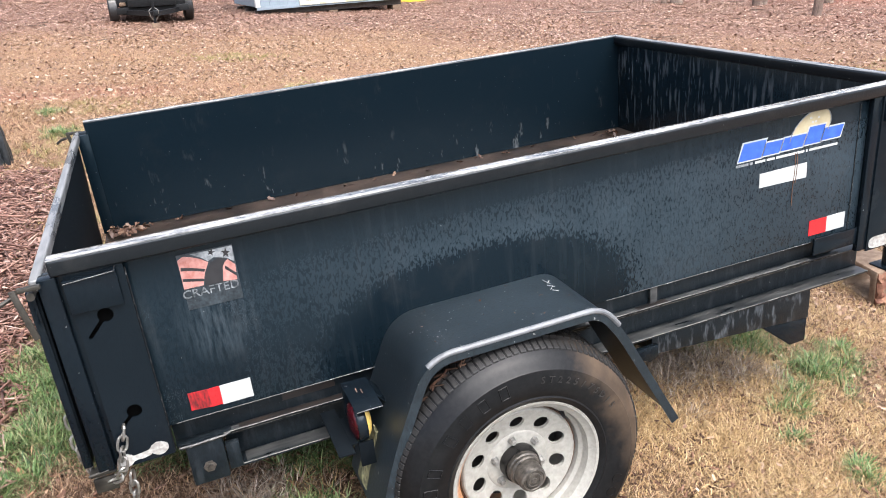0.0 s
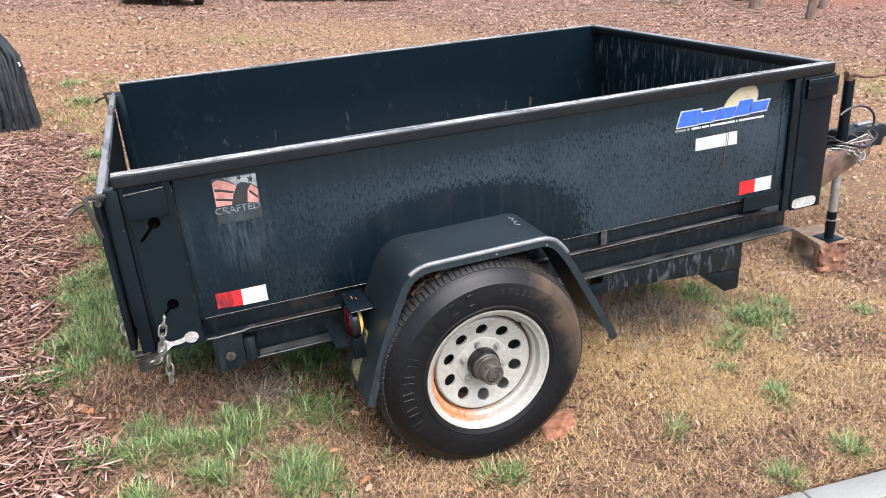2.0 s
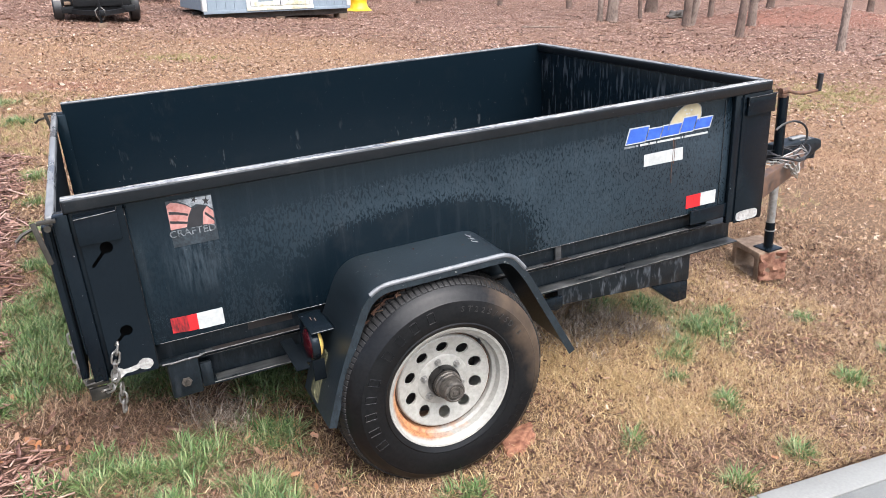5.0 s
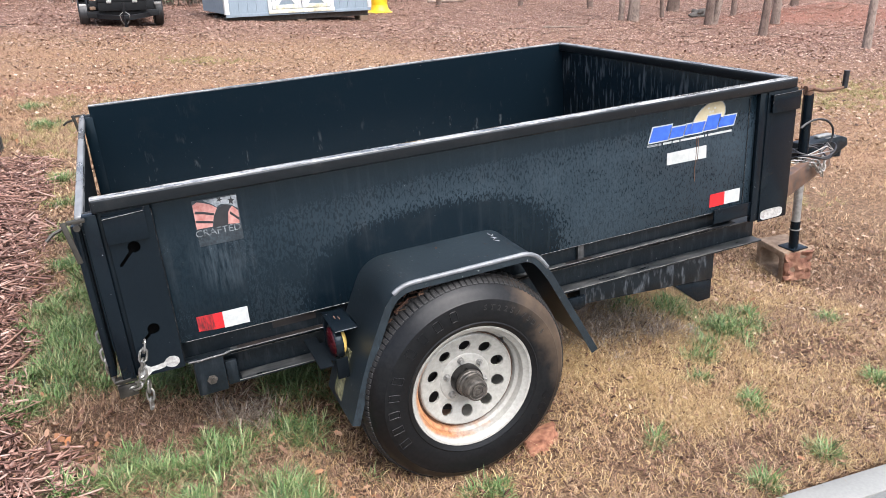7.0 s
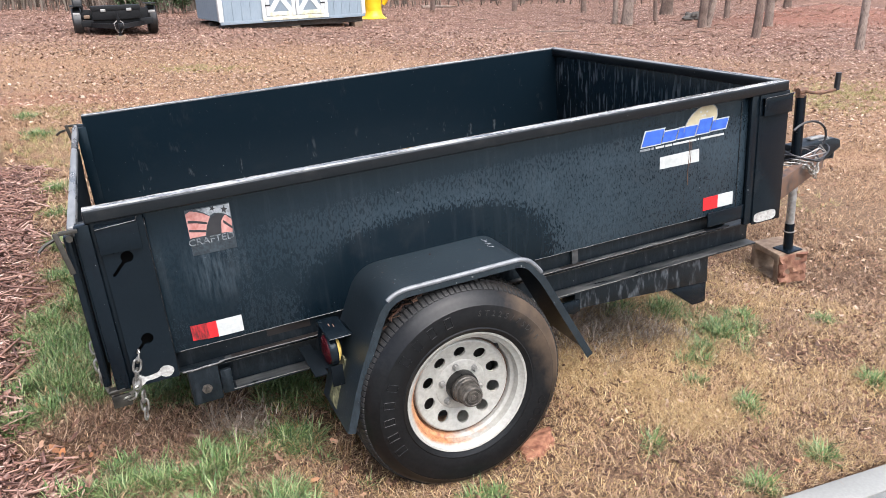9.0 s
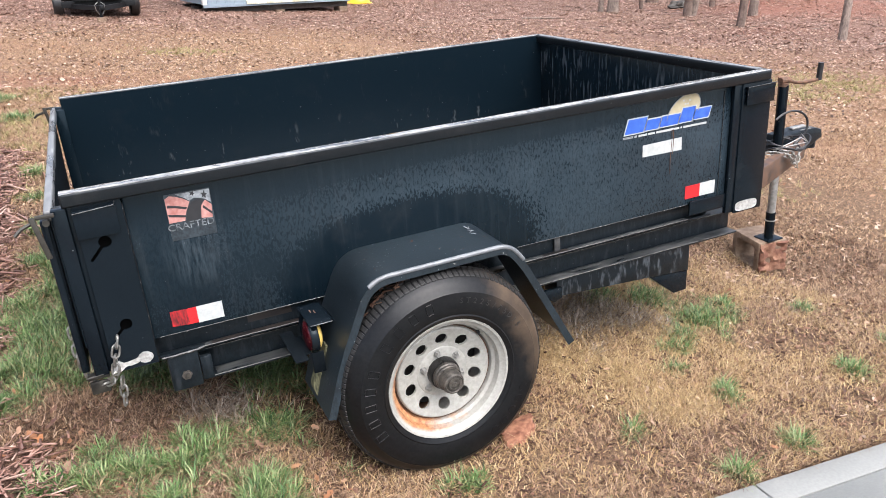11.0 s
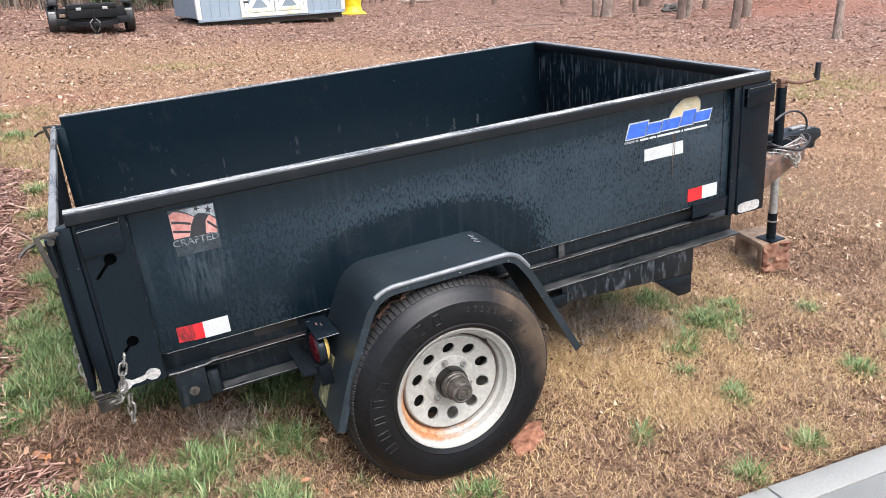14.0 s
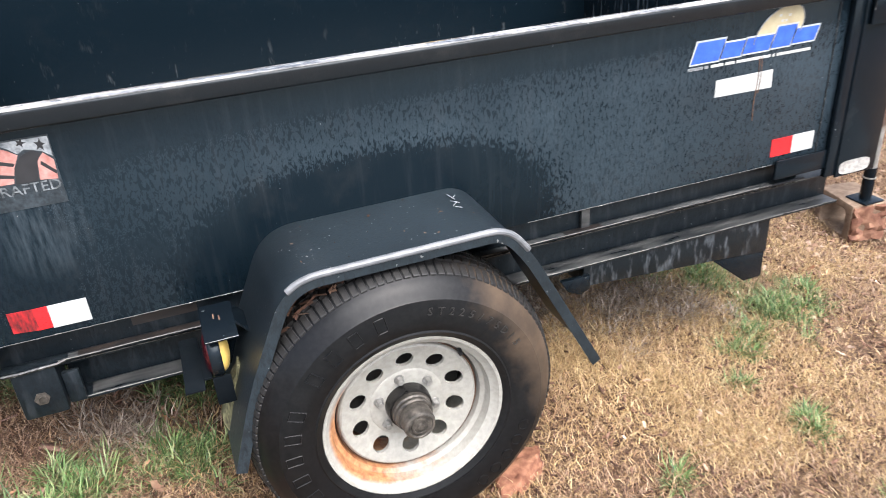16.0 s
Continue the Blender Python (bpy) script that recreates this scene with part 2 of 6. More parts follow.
M_SALMON = plain("faded_red_print", (0.30, 0.11, 0.09), (0.50, 0.27, 0.235), 60, (0.35, 0.5), 0, 0.05, 10)
M_WORNWHITE = plain("worn_white_print", (0.10, 0.115, 0.125), (0.40, 0.42, 0.43), 90, (0.35, 0.5), 0, 0.05, 22)
M_LREDLENS = plain("dark_red_lens", (0.030, 0.002, 0.004), (0.065, 0.004, 0.008), 60, (0.12, 0.25), 0, 0.03)
M_AMBER = plain("amber_lens", (0.62, 0.42, 0.10), (0.78, 0.58, 0.20), 25, (0.2, 0.35), 0, 0.03)
M_BLOCK = plain("muddy_concrete_block", (0.13, 0.08, 0.05), (0.27, 0.195, 0.135), 28, (0.8, 0.95), 0, 0.8, 6)
M_SPALL = plain("spalled_red_concrete", (0.11, 0.04, 0.022), (0.25, 0.13, 0.08), 35, (0.8, 0.95), 0, 0.9, 9)
M_STONE = plain("orange_brick_stone", (0.15, 0.052, 0.028), (0.40, 0.19, 0.11), 45, (0.7, 0.9), 0, 0.8, 9)
M_CONC = plain("pale_smooth_concrete", (0.178, 0.179, 0.168), (0.222, 0.222, 0.208), 90, (0.6, 0.8), 0, 0.15, 5)
M_BRUSH = plain("broomed_concrete", (0.142, 0.146, 0.138), (0.190, 0.193, 0.182), 60, (0.6, 0.85), 0, 0.5, 7, (1, 6, 1))
M_VOID = plain("cavity_shade", (0.0015, 0.0015, 0.0015), (0.003, 0.003, 0.003), 20, (0.8, 0.9), 0, 0.0, 3, None, 0.05)
M_JOINT = plain("dark_joint", (0.02, 0.02, 0.02), (0.05, 0.045, 0.04), 60, (0.8, 0.9))
M_WOOD = plain("mossy_rotten_wood", (0.02, 0.02, 0.012), (0.21, 0.20, 0.105), 55, (0.7, 0.9), 0, 0.8, 12, (3, 3, 0.6))
M_SIDING = plain("blue_grey_siding", (0.17, 0.215, 0.25), (0.22, 0.27, 0.31), 14, (0.55, 0.7), 0, 0.1, 2, (6, 6, 0.5))
M_TRIM = plain("white_trim_paint", (0.50, 0.51, 0.50), (0.62, 0.63, 0.61), 20, (0.5, 0.6), 0, 0.05)
M_DIRTYTRIM = plain("stained_white_trim", (0.40, 0.37, 0.24), (0.72, 0.71, 0.62), 8, (0.5, 0.6), 0, 0.05)
M_ROOF = plain("grey_shingles", (0.05, 0.05, 0.055), (0.11, 0.11, 0.115), 40, (0.8, 0.9), 0, 0.4)
M_SKID = plain("weathered_dark_timber", (0.03, 0.026, 0.022), (0.08, 0.07, 0.06), 20, (0.8, 0.9), 0, 0.4)
M_YELLOW = plain("yellow_plastic", (0.72, 0.42, 0.01), (0.80, 0.50, 0.015), 6, (0.3, 0.45), 0, 0.02)
M_BARK = plain("grey_brown_bark", (0.075, 0.050, 0.038), (0.21, 0.150, 0.120), 22, (0.85, 0.95), 0, 0.9, 3, (4, 4, 0.7))
M_PALEBARK = plain("pale_lichen_bark", (0.105, 0.076, 0.060), (0.29, 0.225, 0.185), 16, (0.85, 0.95), 0, 0.8, 4, (3, 3, 1))
M_CLOTH = plain("black_weatherproof_cloth", (0.006, 0.0075, 0.009), (0.026, 0.030, 0.033), 30, (0.28, 0.5), 0, 0.3, 5)
M_PVC = plain("white_plastic", (0.66, 0.67, 0.68), (0.8, 0.8, 0.8), 20, (0.35, 0.5), 0, 0.05)
M_DEBRIS = plain("rusty_wet_bed_floor", (0.008, 0.0075, 0.0075), (0.045, 0.03, 0.022), 9, (0.3, 0.6), 0, 0.5, 2.5)
M_CABLE = plain("black_cable", (0.010, 0.010, 0.011), (0.02, 0.02, 0.022), 40, (0.35, 0.5))
M_DRY = island("dry_grass", [(0.058, 0.031, 0.019), (0.155, 0.086, 0.048), (0.299, 0.180, 0.098), (0.410, 0.275, 0.158), (0.185, 0.100, 0.058), (0.575, 0.425, 0.270), (0.322, 0.185, 0.105)])
M_BROWNDRY = island("brown_dead_grass", [(0.042, 0.022, 0.014), (0.105, 0.057, 0.035), (0.185, 0.106, 0.065), (0.285, 0.178, 0.115), (0.075, 0.040, 0.025), (0.42, 0.30, 0.205), (0.225, 0.128, 0.078)])
M_GREYDRY = island("grey_dead_grass", [(0.075, 0.055, 0.042), (0.17, 0.128, 0.098), (0.29, 0.228, 0.178), (0.40, 0.33, 0.265), (0.13, 0.09, 0.065), (0.52, 0.45, 0.37)])
M_YELLOWGRASS = island("yellowed_grass", [(0.16, 0.15, 0.05), (0.26, 0.235, 0.09), (0.34, 0.29, 0.13), (0.20, 0.19, 0.07), (0.40, 0.32, 0.17)], 0.6, 0.3)
M_EVERGREEN = island("evergreen_leaves", [(0.02, 0.045, 0.016), (0.04, 0.08, 0.03), (0.07, 0.115, 0.05), (0.10, 0.14, 0.07)], 0.5, 0.4)
M_GREEN = island("green_grass", [(0.020, 0.048, 0.013), (0.050, 0.102, 0.025), (0.090, 0.160, 0.043), (0.152, 0.222, 0.076), (0.285, 0.312, 0.150), (0.070, 0.131, 0.033)], 0.5, 0.4)
M_STRAW = island("pale_straw", [(0.198, 0.117, 0.051), (0.328, 0.212, 0.098), (0.456, 0.329, 0.164), (0.258, 0.159, 0.070), (0.556, 0.425, 0.237)])
M_CRUMB = island("soil_crumbs", [(0.053, 0.027, 0.018), (0.112, 0.060, 0.041), (0.195, 0.105, 0.070), (0.300, 0.180, 0.121)], 0.8, 0.25)
M_FARLEAF = island("far_leaves", [(0.085, 0.041, 0.028), (0.160, 0.083, 0.056), (0.240, 0.135, 0.095), (0.36, 0.235, 0.178), (0.120, 0.060, 0.041), (0.52, 0.375, 0.30), (0.190, 0.100, 0.070), (0.29, 0.172, 0.124)], 0.5, 0.4)
M_TANLEAF = island("tan_leaves", [(0.050, 0.025, 0.016), (0.165, 0.090, 0.054), (0.270, 0.160, 0.100), (0.400, 0.275, 0.188), (0.100, 0.050, 0.032), (0.520, 0.390, 0.290), (0.215, 0.118, 0.072)], 0.5, 0.4)
M_LEAF = island("fallen_leaves", [(0.08, 0.038, 0.024), (0.17, 0.082, 0.048), (0.27, 0.12, 0.056), (0.32, 0.19, 0.115), (0.13, 0.062, 0.04), (0.40, 0.27, 0.18), (0.33, 0.135, 0.052)], 0.55, 0.35)
M_BEDLEAF = island("wet_bed_leaves", [(0.030, 0.016, 0.011), (0.060, 0.030, 0.020), (0.096, 0.051, 0.033), (0.144, 0.090, 0.060)], 0.5, 0.35)
M_MULCH = island("bark_mulch", [(0.055, 0.026, 0.020), (0.130, 0.062, 0.046), (0.215, 0.112, 0.082), (0.340, 0.205, 0.158), (0.090, 0.040, 0.030), (0.260, 0.142, 0.105), (0.480, 0.330, 0.270)], 0.5, 0.4)
M_BRUSHWOOD = island("bare_brushwood", [(0.07, 0.055, 0.043), (0.13, 0.105, 0.085), (0.20, 0.165, 0.135)], 0.9, 0.2)

# wheel paint: white enamel with rust creeping from the lip
M_RIM, nt, ns, ln, p = nodes_of("rusty_white_wheel_paint")
tc = ns.new("ShaderNodeTexCoord")
sep = ns.new("ShaderNodeSeparateXYZ")
ln.new(tc.outputs["Object"], sep.inputs[0])
grain = noise_node(nt, 14, 5, 0.6)
fine = noise_node(nt, 70, 4, 0.6)
ddx = calc(nt, "SUBTRACT", sep.outputs[0], 1.392)
ddz = calc(nt, "SUBTRACT", sep.outputs[2], 0.309)
rad = calc(nt, "SQRT", calc(nt, "ADD", calc(nt, "MULTIPLY", ddx, ddx), calc(nt, "MULTIPLY", ddz, ddz)))
side = calc(nt, "MULTIPLY", calc(nt, "ADD", calc(nt, "MULTIPLY", ddx, -1.0), calc(nt, "MULTIPLY", ddz, -0.42)), 2.5)
ring = ramp(nt, rad, [(0.160, 0.0), (0.168, 1.0), (0.184, 0.9), (0.196, 0.0)])
wear = calc(nt, "MULTIPLY", ring, calc(nt, "ADD", side, calc(nt, "MULTIPLY", calc(nt, "SUBTRACT", grain.outputs["Fac"], 0.5), 0.95)), True)
rust_mask = ramp(nt, wear, [(0.10, 0.0), (0.34, 1.0)])
white = ramp(nt, fine.outputs["Fac"], [(0.35, (0.265, 0.256, 0.228)), (0.65, (0.335, 0.325, 0.290))])
ln.new(mix(nt, calc(nt, "MULTIPLY", rust_mask, 0.92), white, ramp(nt, fine.outputs["Fac"], [(0.35, (0.24, 0.075, 0.02)), (0.65, (0.44, 0.21, 0.085))])), p.inputs["Base Color"])
p.inputs["Roughness"].default_value = 0.42
bump(nt, p, fine.outputs["Fac"], 0.08, 0.002)

# sidewall rubber: a brown clay stain on the upper front of the tyre
M_WALL, nt, ns, ln, p = nodes_of("clay_stained_sidewall")
tc = ns.new("ShaderNodeTexCoord")
sep = ns.new("ShaderNodeSeparateXYZ")
ln.new(tc.outputs["Object"], sep.inputs[0])
grain = noise_node(nt, 9, 5, 0.6)
fine = noise_node(nt, 90, 3, 0.6)
ddx = calc(nt, "SUBTRACT", sep.outputs[0], 1.392)
ddz = calc(nt, "SUBTRACT", sep.outputs[2], 0.309)
way = calc(nt, "ADD", calc(nt, "MULTIPLY", ddx, 2.5), calc(nt, "MULTIPLY", ddz, 1.15))
f = calc(nt, "ADD", way, calc(nt, "MULTIPLY", calc(nt, "SUBTRACT", grain.outputs["Fac"], 0.5), 0.8))
clay = ramp(nt, f, [(0.60, 0.0), (1.0, 1.0)])
black = ramp(nt, fine.outputs["Fac"], [(0.35, (0.0035, 0.0038, 0.0044)), (0.65, (0.0080, 0.0082, 0.0086))])
ln.new(mix(nt, calc(nt, "MULTIPLY", clay, 0.75), black, (0.115, 0.078, 0.05)), p.inputs["Base Color"])
ln.new(ramp(nt, f, [(0.3, 0.30), (0.8, 0.6)]), p.inputs["Roughness"])
p.inputs["Specular IOR Level"].default_value = 0.22
bump(nt, p, fine.outputs["Fac"], 0.06, 0.002)

# ground: thatch, litter, bark and red clay by three painted weights
M_GROUND, nt, ns, ln, p = nodes_of("yard_soil")
w = {}
for key in ("mulch", "litter", "clay", "lush", "bare"):
    at = ns.new("ShaderNodeAttribute")
    at.attribute_name = key
    w[key] = at.outputs["Fac"]
n1, n2, n3, n4 = noise_node(nt, 1.1, 5, 0.6), noise_node(nt, 9, 6, 0.7), noise_node(nt, 55, 5, 0.7), noise_node(nt, 230, 3, 0.6)
g1 = calc(nt, "ADD", calc(nt, "MULTIPLY", n3.outputs["Fac"], 0.5), calc(nt, "MULTIPLY", n4.outputs["Fac"], 0.5))
thatch = ramp(nt, g1, [(0.40, (0.036, 0.019, 0.011)), (0.47, (0.135, 0.075, 0.042)), (0.53, (0.245, 0.144, 0.082)), (0.61, (0.44, 0.305, 0.190))])
earth = ramp(nt, n2.outputs["Fac"], [(0.4, (0.16, 0.078, 0.048)), (0.62, (0.27, 0.15, 0.09))])
base = mix(nt, ramp(nt, n1.outputs["Fac"], [(0.42, 0.0), (0.62, 0.6)]), thatch, mix(nt, 0.5, thatch, earth))
leafy = ramp(nt, g1, [(0.40, (0.040, 0.020, 0.014)), (0.48, (0.115, 0.060, 0.041)), (0.55, (0.200, 0.115, 0.080)), (0.64, (0.40, 0.27, 0.205))])
base = mix(nt, w["litter"], base, leafy)
base = mix(nt, w["mulch"], base, ramp(nt, g1, [(0.4, (0.035, 0.018, 0.014)), (0.6, (0.11, 0.058, 0.043))]))
base = mix(nt, w["clay"], base, ramp(nt, g1, [(0.4, (0.14, 0.054, 0.036)), (0.62, (0.27, 0.12, 0.082))]))
base = mix(nt, w["lush"], base, ramp(nt, g1, [(0.4, (0.03, 0.045, 0.015)), (0.62, (0.085, 0.10, 0.04))]))
base = mix(nt, w["bare"], base, ramp(nt, g1, [(0.40, (0.036, 0.021, 0.013)), (0.52, (0.135, 0.082, 0.048)), (0.62, (0.30, 0.195, 0.115))]))
ln.new(base, p.inputs["Base Color"])
p.inputs["Roughness"].default_value = 0.85
p.inputs["Specular IOR Level"].default_value = 0.25
bump(nt, p, calc(nt, "ADD", n2.outputs["Fac"], calc(nt, "MULTIPLY", n3.outputs["Fac"], 0.6)), 0.7, 0.03)

# ---- mesh helpers ----


def box(x0, x1, y0, y1, z0, z1, bev=0.003, seg=2):
    bm = bmesh.new()
    bmesh.ops.create_cube(bm, size=1.0)
    for v in bm.verts:
        v.co = Vector((x0 + (v.co.x + 0.5) * (x1 - x0), y0 + (v.co.y + 0.5) * (y1 - y0), z0 + (v.co.z + 0.5) * (z1 - z0)))
    if bev:
        bmesh.ops.bevel(bm, geom=bm.edges[:], offset=min(bev, 0.45 * min(x1 - x0, y1 - y0, z1 - z0)), segments=seg, affect="EDGES", profile=0.5)
    return bm


def prism(poly, axis, a, b, bev=0.0):
    """A polygon pulled along an axis: poly in the two other axes, in order."""
    bm = bmesh.new()
    place = {"x": lambda u, v, w: (w, u, v), "y": lambda u, v, w: (u, w, v), "z": lambda u, v, w: (u, v, w)}[axis]
    lo = [bm.verts.new(place(u, v, a)) for u, v in poly]
    hi = [bm.verts.new(place(u, v, b)) for u, v in poly]
    n = len(poly)
    bm.faces.new(lo)
    bm.faces.new(hi[::-1])
    for i in range(n):
        bm.faces.new((lo[i], hi[i], hi[(i + 1) % n], lo[(i + 1) % n]))
    bmesh.ops.recalc_face_normals(bm, faces=bm.faces[:])
    if bev:
        bmesh.ops.bevel(bm, geom=bm.edges[:], offset=bev, segments=2, affect="EDGES", profile=0.5)
    return bm


def ribbon(path, half):
    """A closed outline of a bent strip: the path and its offset by the thickness."""
    off = []
    for i, p in enumerate(path):
        a, b = Vector(path[max(i - 1, 0)]), Vector(path[min(i + 1, len(path) - 1)])
        d = (b - a).normalized()
        off.append((p[0] - d.y * half, p[1] + d.x * half))
    return list(path) + off[::-1]


def arc_path(points, r, n=6):
    """A polyline with its corners rounded."""
    out = [points[0]]
    for a, b, c in zip(points, points[1:], points[2:]):
        a, b, c = Vector(a), Vector(b), Vector(c)
        u, v = (a - b).normalized(), (c - b).normalized()
        k = min(r, 0.45 * (a - b).length, 0.45 * (c - b).length)
        p, q = b + u * k, b + v * k
        for i in range(n + 1):
            s = i / n
            out.append(tuple((1 - s) ** 2 * p + 2 * s * (1 - s) * b + s * s * q))
    return out + [points[-1]]


def tube(path, r, sides=8, closed=False):
    bm = bmesh.new()
    pts = [Vector(p) for p in path]
    n, rings = len(pts), []
    ref = Vector((0.13, 0.31, 0.94))
    for i, p in enumerate(pts):
        a = pts[(i - 1) % n] if closed or i else p
        b = pts[(i + 1) % n] if closed or i < n - 1 else p
        d = (b - a).normalized()
        u = d.cross(ref).normalized()
        w = u.cross(d)
        rr = r[i] if isinstance(r, (list, tuple)) else r
        rings.append([bm.verts.new(p + (u * math.cos(2 * math.pi * k / sides) + w * math.sin(2 * math.pi * k / sides)) * rr) for k in range(sides)])
    for i in range(n if closed else n - 1):
        A, B = rings[i], rings[(i + 1) % n]
        for k in range(sides):
            bm.faces.new((A[k], A[(k + 1) % sides], B[(k + 1) % sides], B[k]))
    if not closed:
        bm.faces.new(rings[0][::-1])
        bm.faces.new(rings[-1])
    bmesh.ops.recalc_face_normals(bm, faces=bm.faces[:])
    return bm


def lathe(profile, cx, cz, n=48, closed=False):
    """Turned about an axle along y through (cx, cz): profile of (radius, y)."""
    bm = bmesh.new()
    rings = []
    for r, y in profile:
        rings.append([bm.verts.new((cx + r * math.cos(2 * math.pi * k / n), y, cz + r * math.sin(2 * math.pi * k / n))) for k in range(n)])
    m = len(profile)
    for i in range(m if closed else m - 1):
        A, B = rings[i], rings[(i + 1) % m]
        for k in range(n):
            bm.faces.new((A[k], A[(k + 1) % n], B[(k + 1) % n], B[k]))
    if not closed:
        for ring in (rings[0], rings[-1]):
            if (ring[0].co - ring[n // 2].co).length > 1e-4:
                bm.faces.new(ring)
    bmesh.ops.recalc_face_normals(bm, faces=bm.faces[:])
    return bm


def moved(bm, m):
    bm.transform(m)
    return bm


def joined(*bms):
    out = bms[0]
    for b in bms[1:]:
        tmp = bpy.data.meshes.new("tmp")
        b.to_mesh(tmp)
        out.from_mesh(tmp)
        bpy.data.meshes.remove(tmp)
        b.free()
    return out


def part(name, bm, material, parent=None, label="", smooth=True):
    me = bpy.data.meshes.new(name)
    bm.to_mesh(me)
    bm.free()
    me.materials.append(material)
    if smooth:
        me.shade_smooth()
        me.set_sharp_from_angle(angle=radians(32))
    ob = new(name, me)
    ob.parent = parent
    if label:
        tagged(ob, label)
    return ob


def thing(name, label, category, m=None, group="", kind=""):
    ob = new(name)
    ob.empty_display_size = 0.1
    if m is not None:
        ob.matrix_world = m
    return tagged(ob, label, category, group, kind)


def mirrored(ob, m):
    """The same part on the other side of the trailer."""
    made = copy_thing(ob, Matrix.Identity(4))
    made.matrix_local = m
    return made


def letters(text, size, material_depth=0.0006):
    cu = bpy.data.curves.new("letters", "FONT")
    cu.body, cu.size, cu.extrude, cu.align_x, cu.align_y = text, size, material_depth, "CENTER", "CENTER"
    cu.resolution_u = 2
    ob = bpy.data.objects.new("letters", cu)
    scene.collection.objects.link(ob)
    dg = bpy.context.evaluated_depsgraph_get()
    me = bpy.data.meshes.new_from_object(ob.evaluated_get(dg))
    bm = bmesh.new()
    bm.from_mesh(me)
    bpy.data.objects.remove(ob)
    bpy.data.curves.remove(cu)
    bpy.data.meshes.remove(me)
    return bm


# ---- ground ----


def soft(u):
    return np.logaddexp(0.0, u)


def ground_z(x, y):
    x, y = np.asarray(x, float), np.asarray(y, float)
    X = x - 0.6 * soft(x - 4.5) + 0.6 * soft(-3 - x)
    Y = y - 0.8 * soft(y - 5.0) + 0.35 * soft((-2.5 - y) / 0.5)
    z = 0.1695 - 0.0661 * X + 0.0719 * Y
    z = z - 0.052 * np.exp(-((x - 1.5) ** 2 + (y + 0.2) ** 2) / 0.5) + 0.035 * np.exp(-((x - 0.15) ** 2 + (y - 0.3) ** 2) / 0.4)
    z = z - 0.098 * np.exp(-((x - 3.82) ** 2 + (y - 0.66) ** 2) / 0.30)
    z = z + 0.02 * np.sin(0.9 * x + 0.6) * np.sin(0.7 * y + 1.1) * np.clip((np.hypot(x, y) - 4) / 6, 0, 1)
    z = z + 0.9 * np.exp(-(((x - 19.5) / 2.6) ** 2 + ((y - 13.5) / 1.6) ** 2)) * 0.5
    return z


def smooth01(v, a, b):
    s = np.clip((np.asarray(v, float) - a) / (b - a), 0, 1)
    return s * s * (3 - 2 * s)


def wobble(x, y, k=1.0):
    return (np.sin(3.1 * k * x + 1.3 * np.sin(2.3 * k * y)) + np.sin(4.7 * k * y + 1.7 * np.sin(1.9 * k * x)) + 0.6 * np.sin(9.1 * k * x + 7.3 * k * y)) / 2.6


def mulch_edge(y):
    return 0.02 + 0.17 * (1 - smooth01(y, 0.02, 0.30))


def mulch_weight(x, y):
    e = mulch_edge(y) + 0.06 * wobble(x, y, 2)
    return (1 - smooth01(x, e - 0.06, e + 0.10)) * (1 - smooth01(y + 0.15 * wobble(x, y), 3.35, 3.65)) * smooth01(y, -1.6, -1.2)


def litter_weight(x, y):
    d = np.hypot(x - 0.5, (y + 2.2)) + 1.2 * wobble(x, y, 0.35) + 2.2 * smooth01(x, 3.0, 8.0)
    return smooth01(d, 11.5, 17.0)


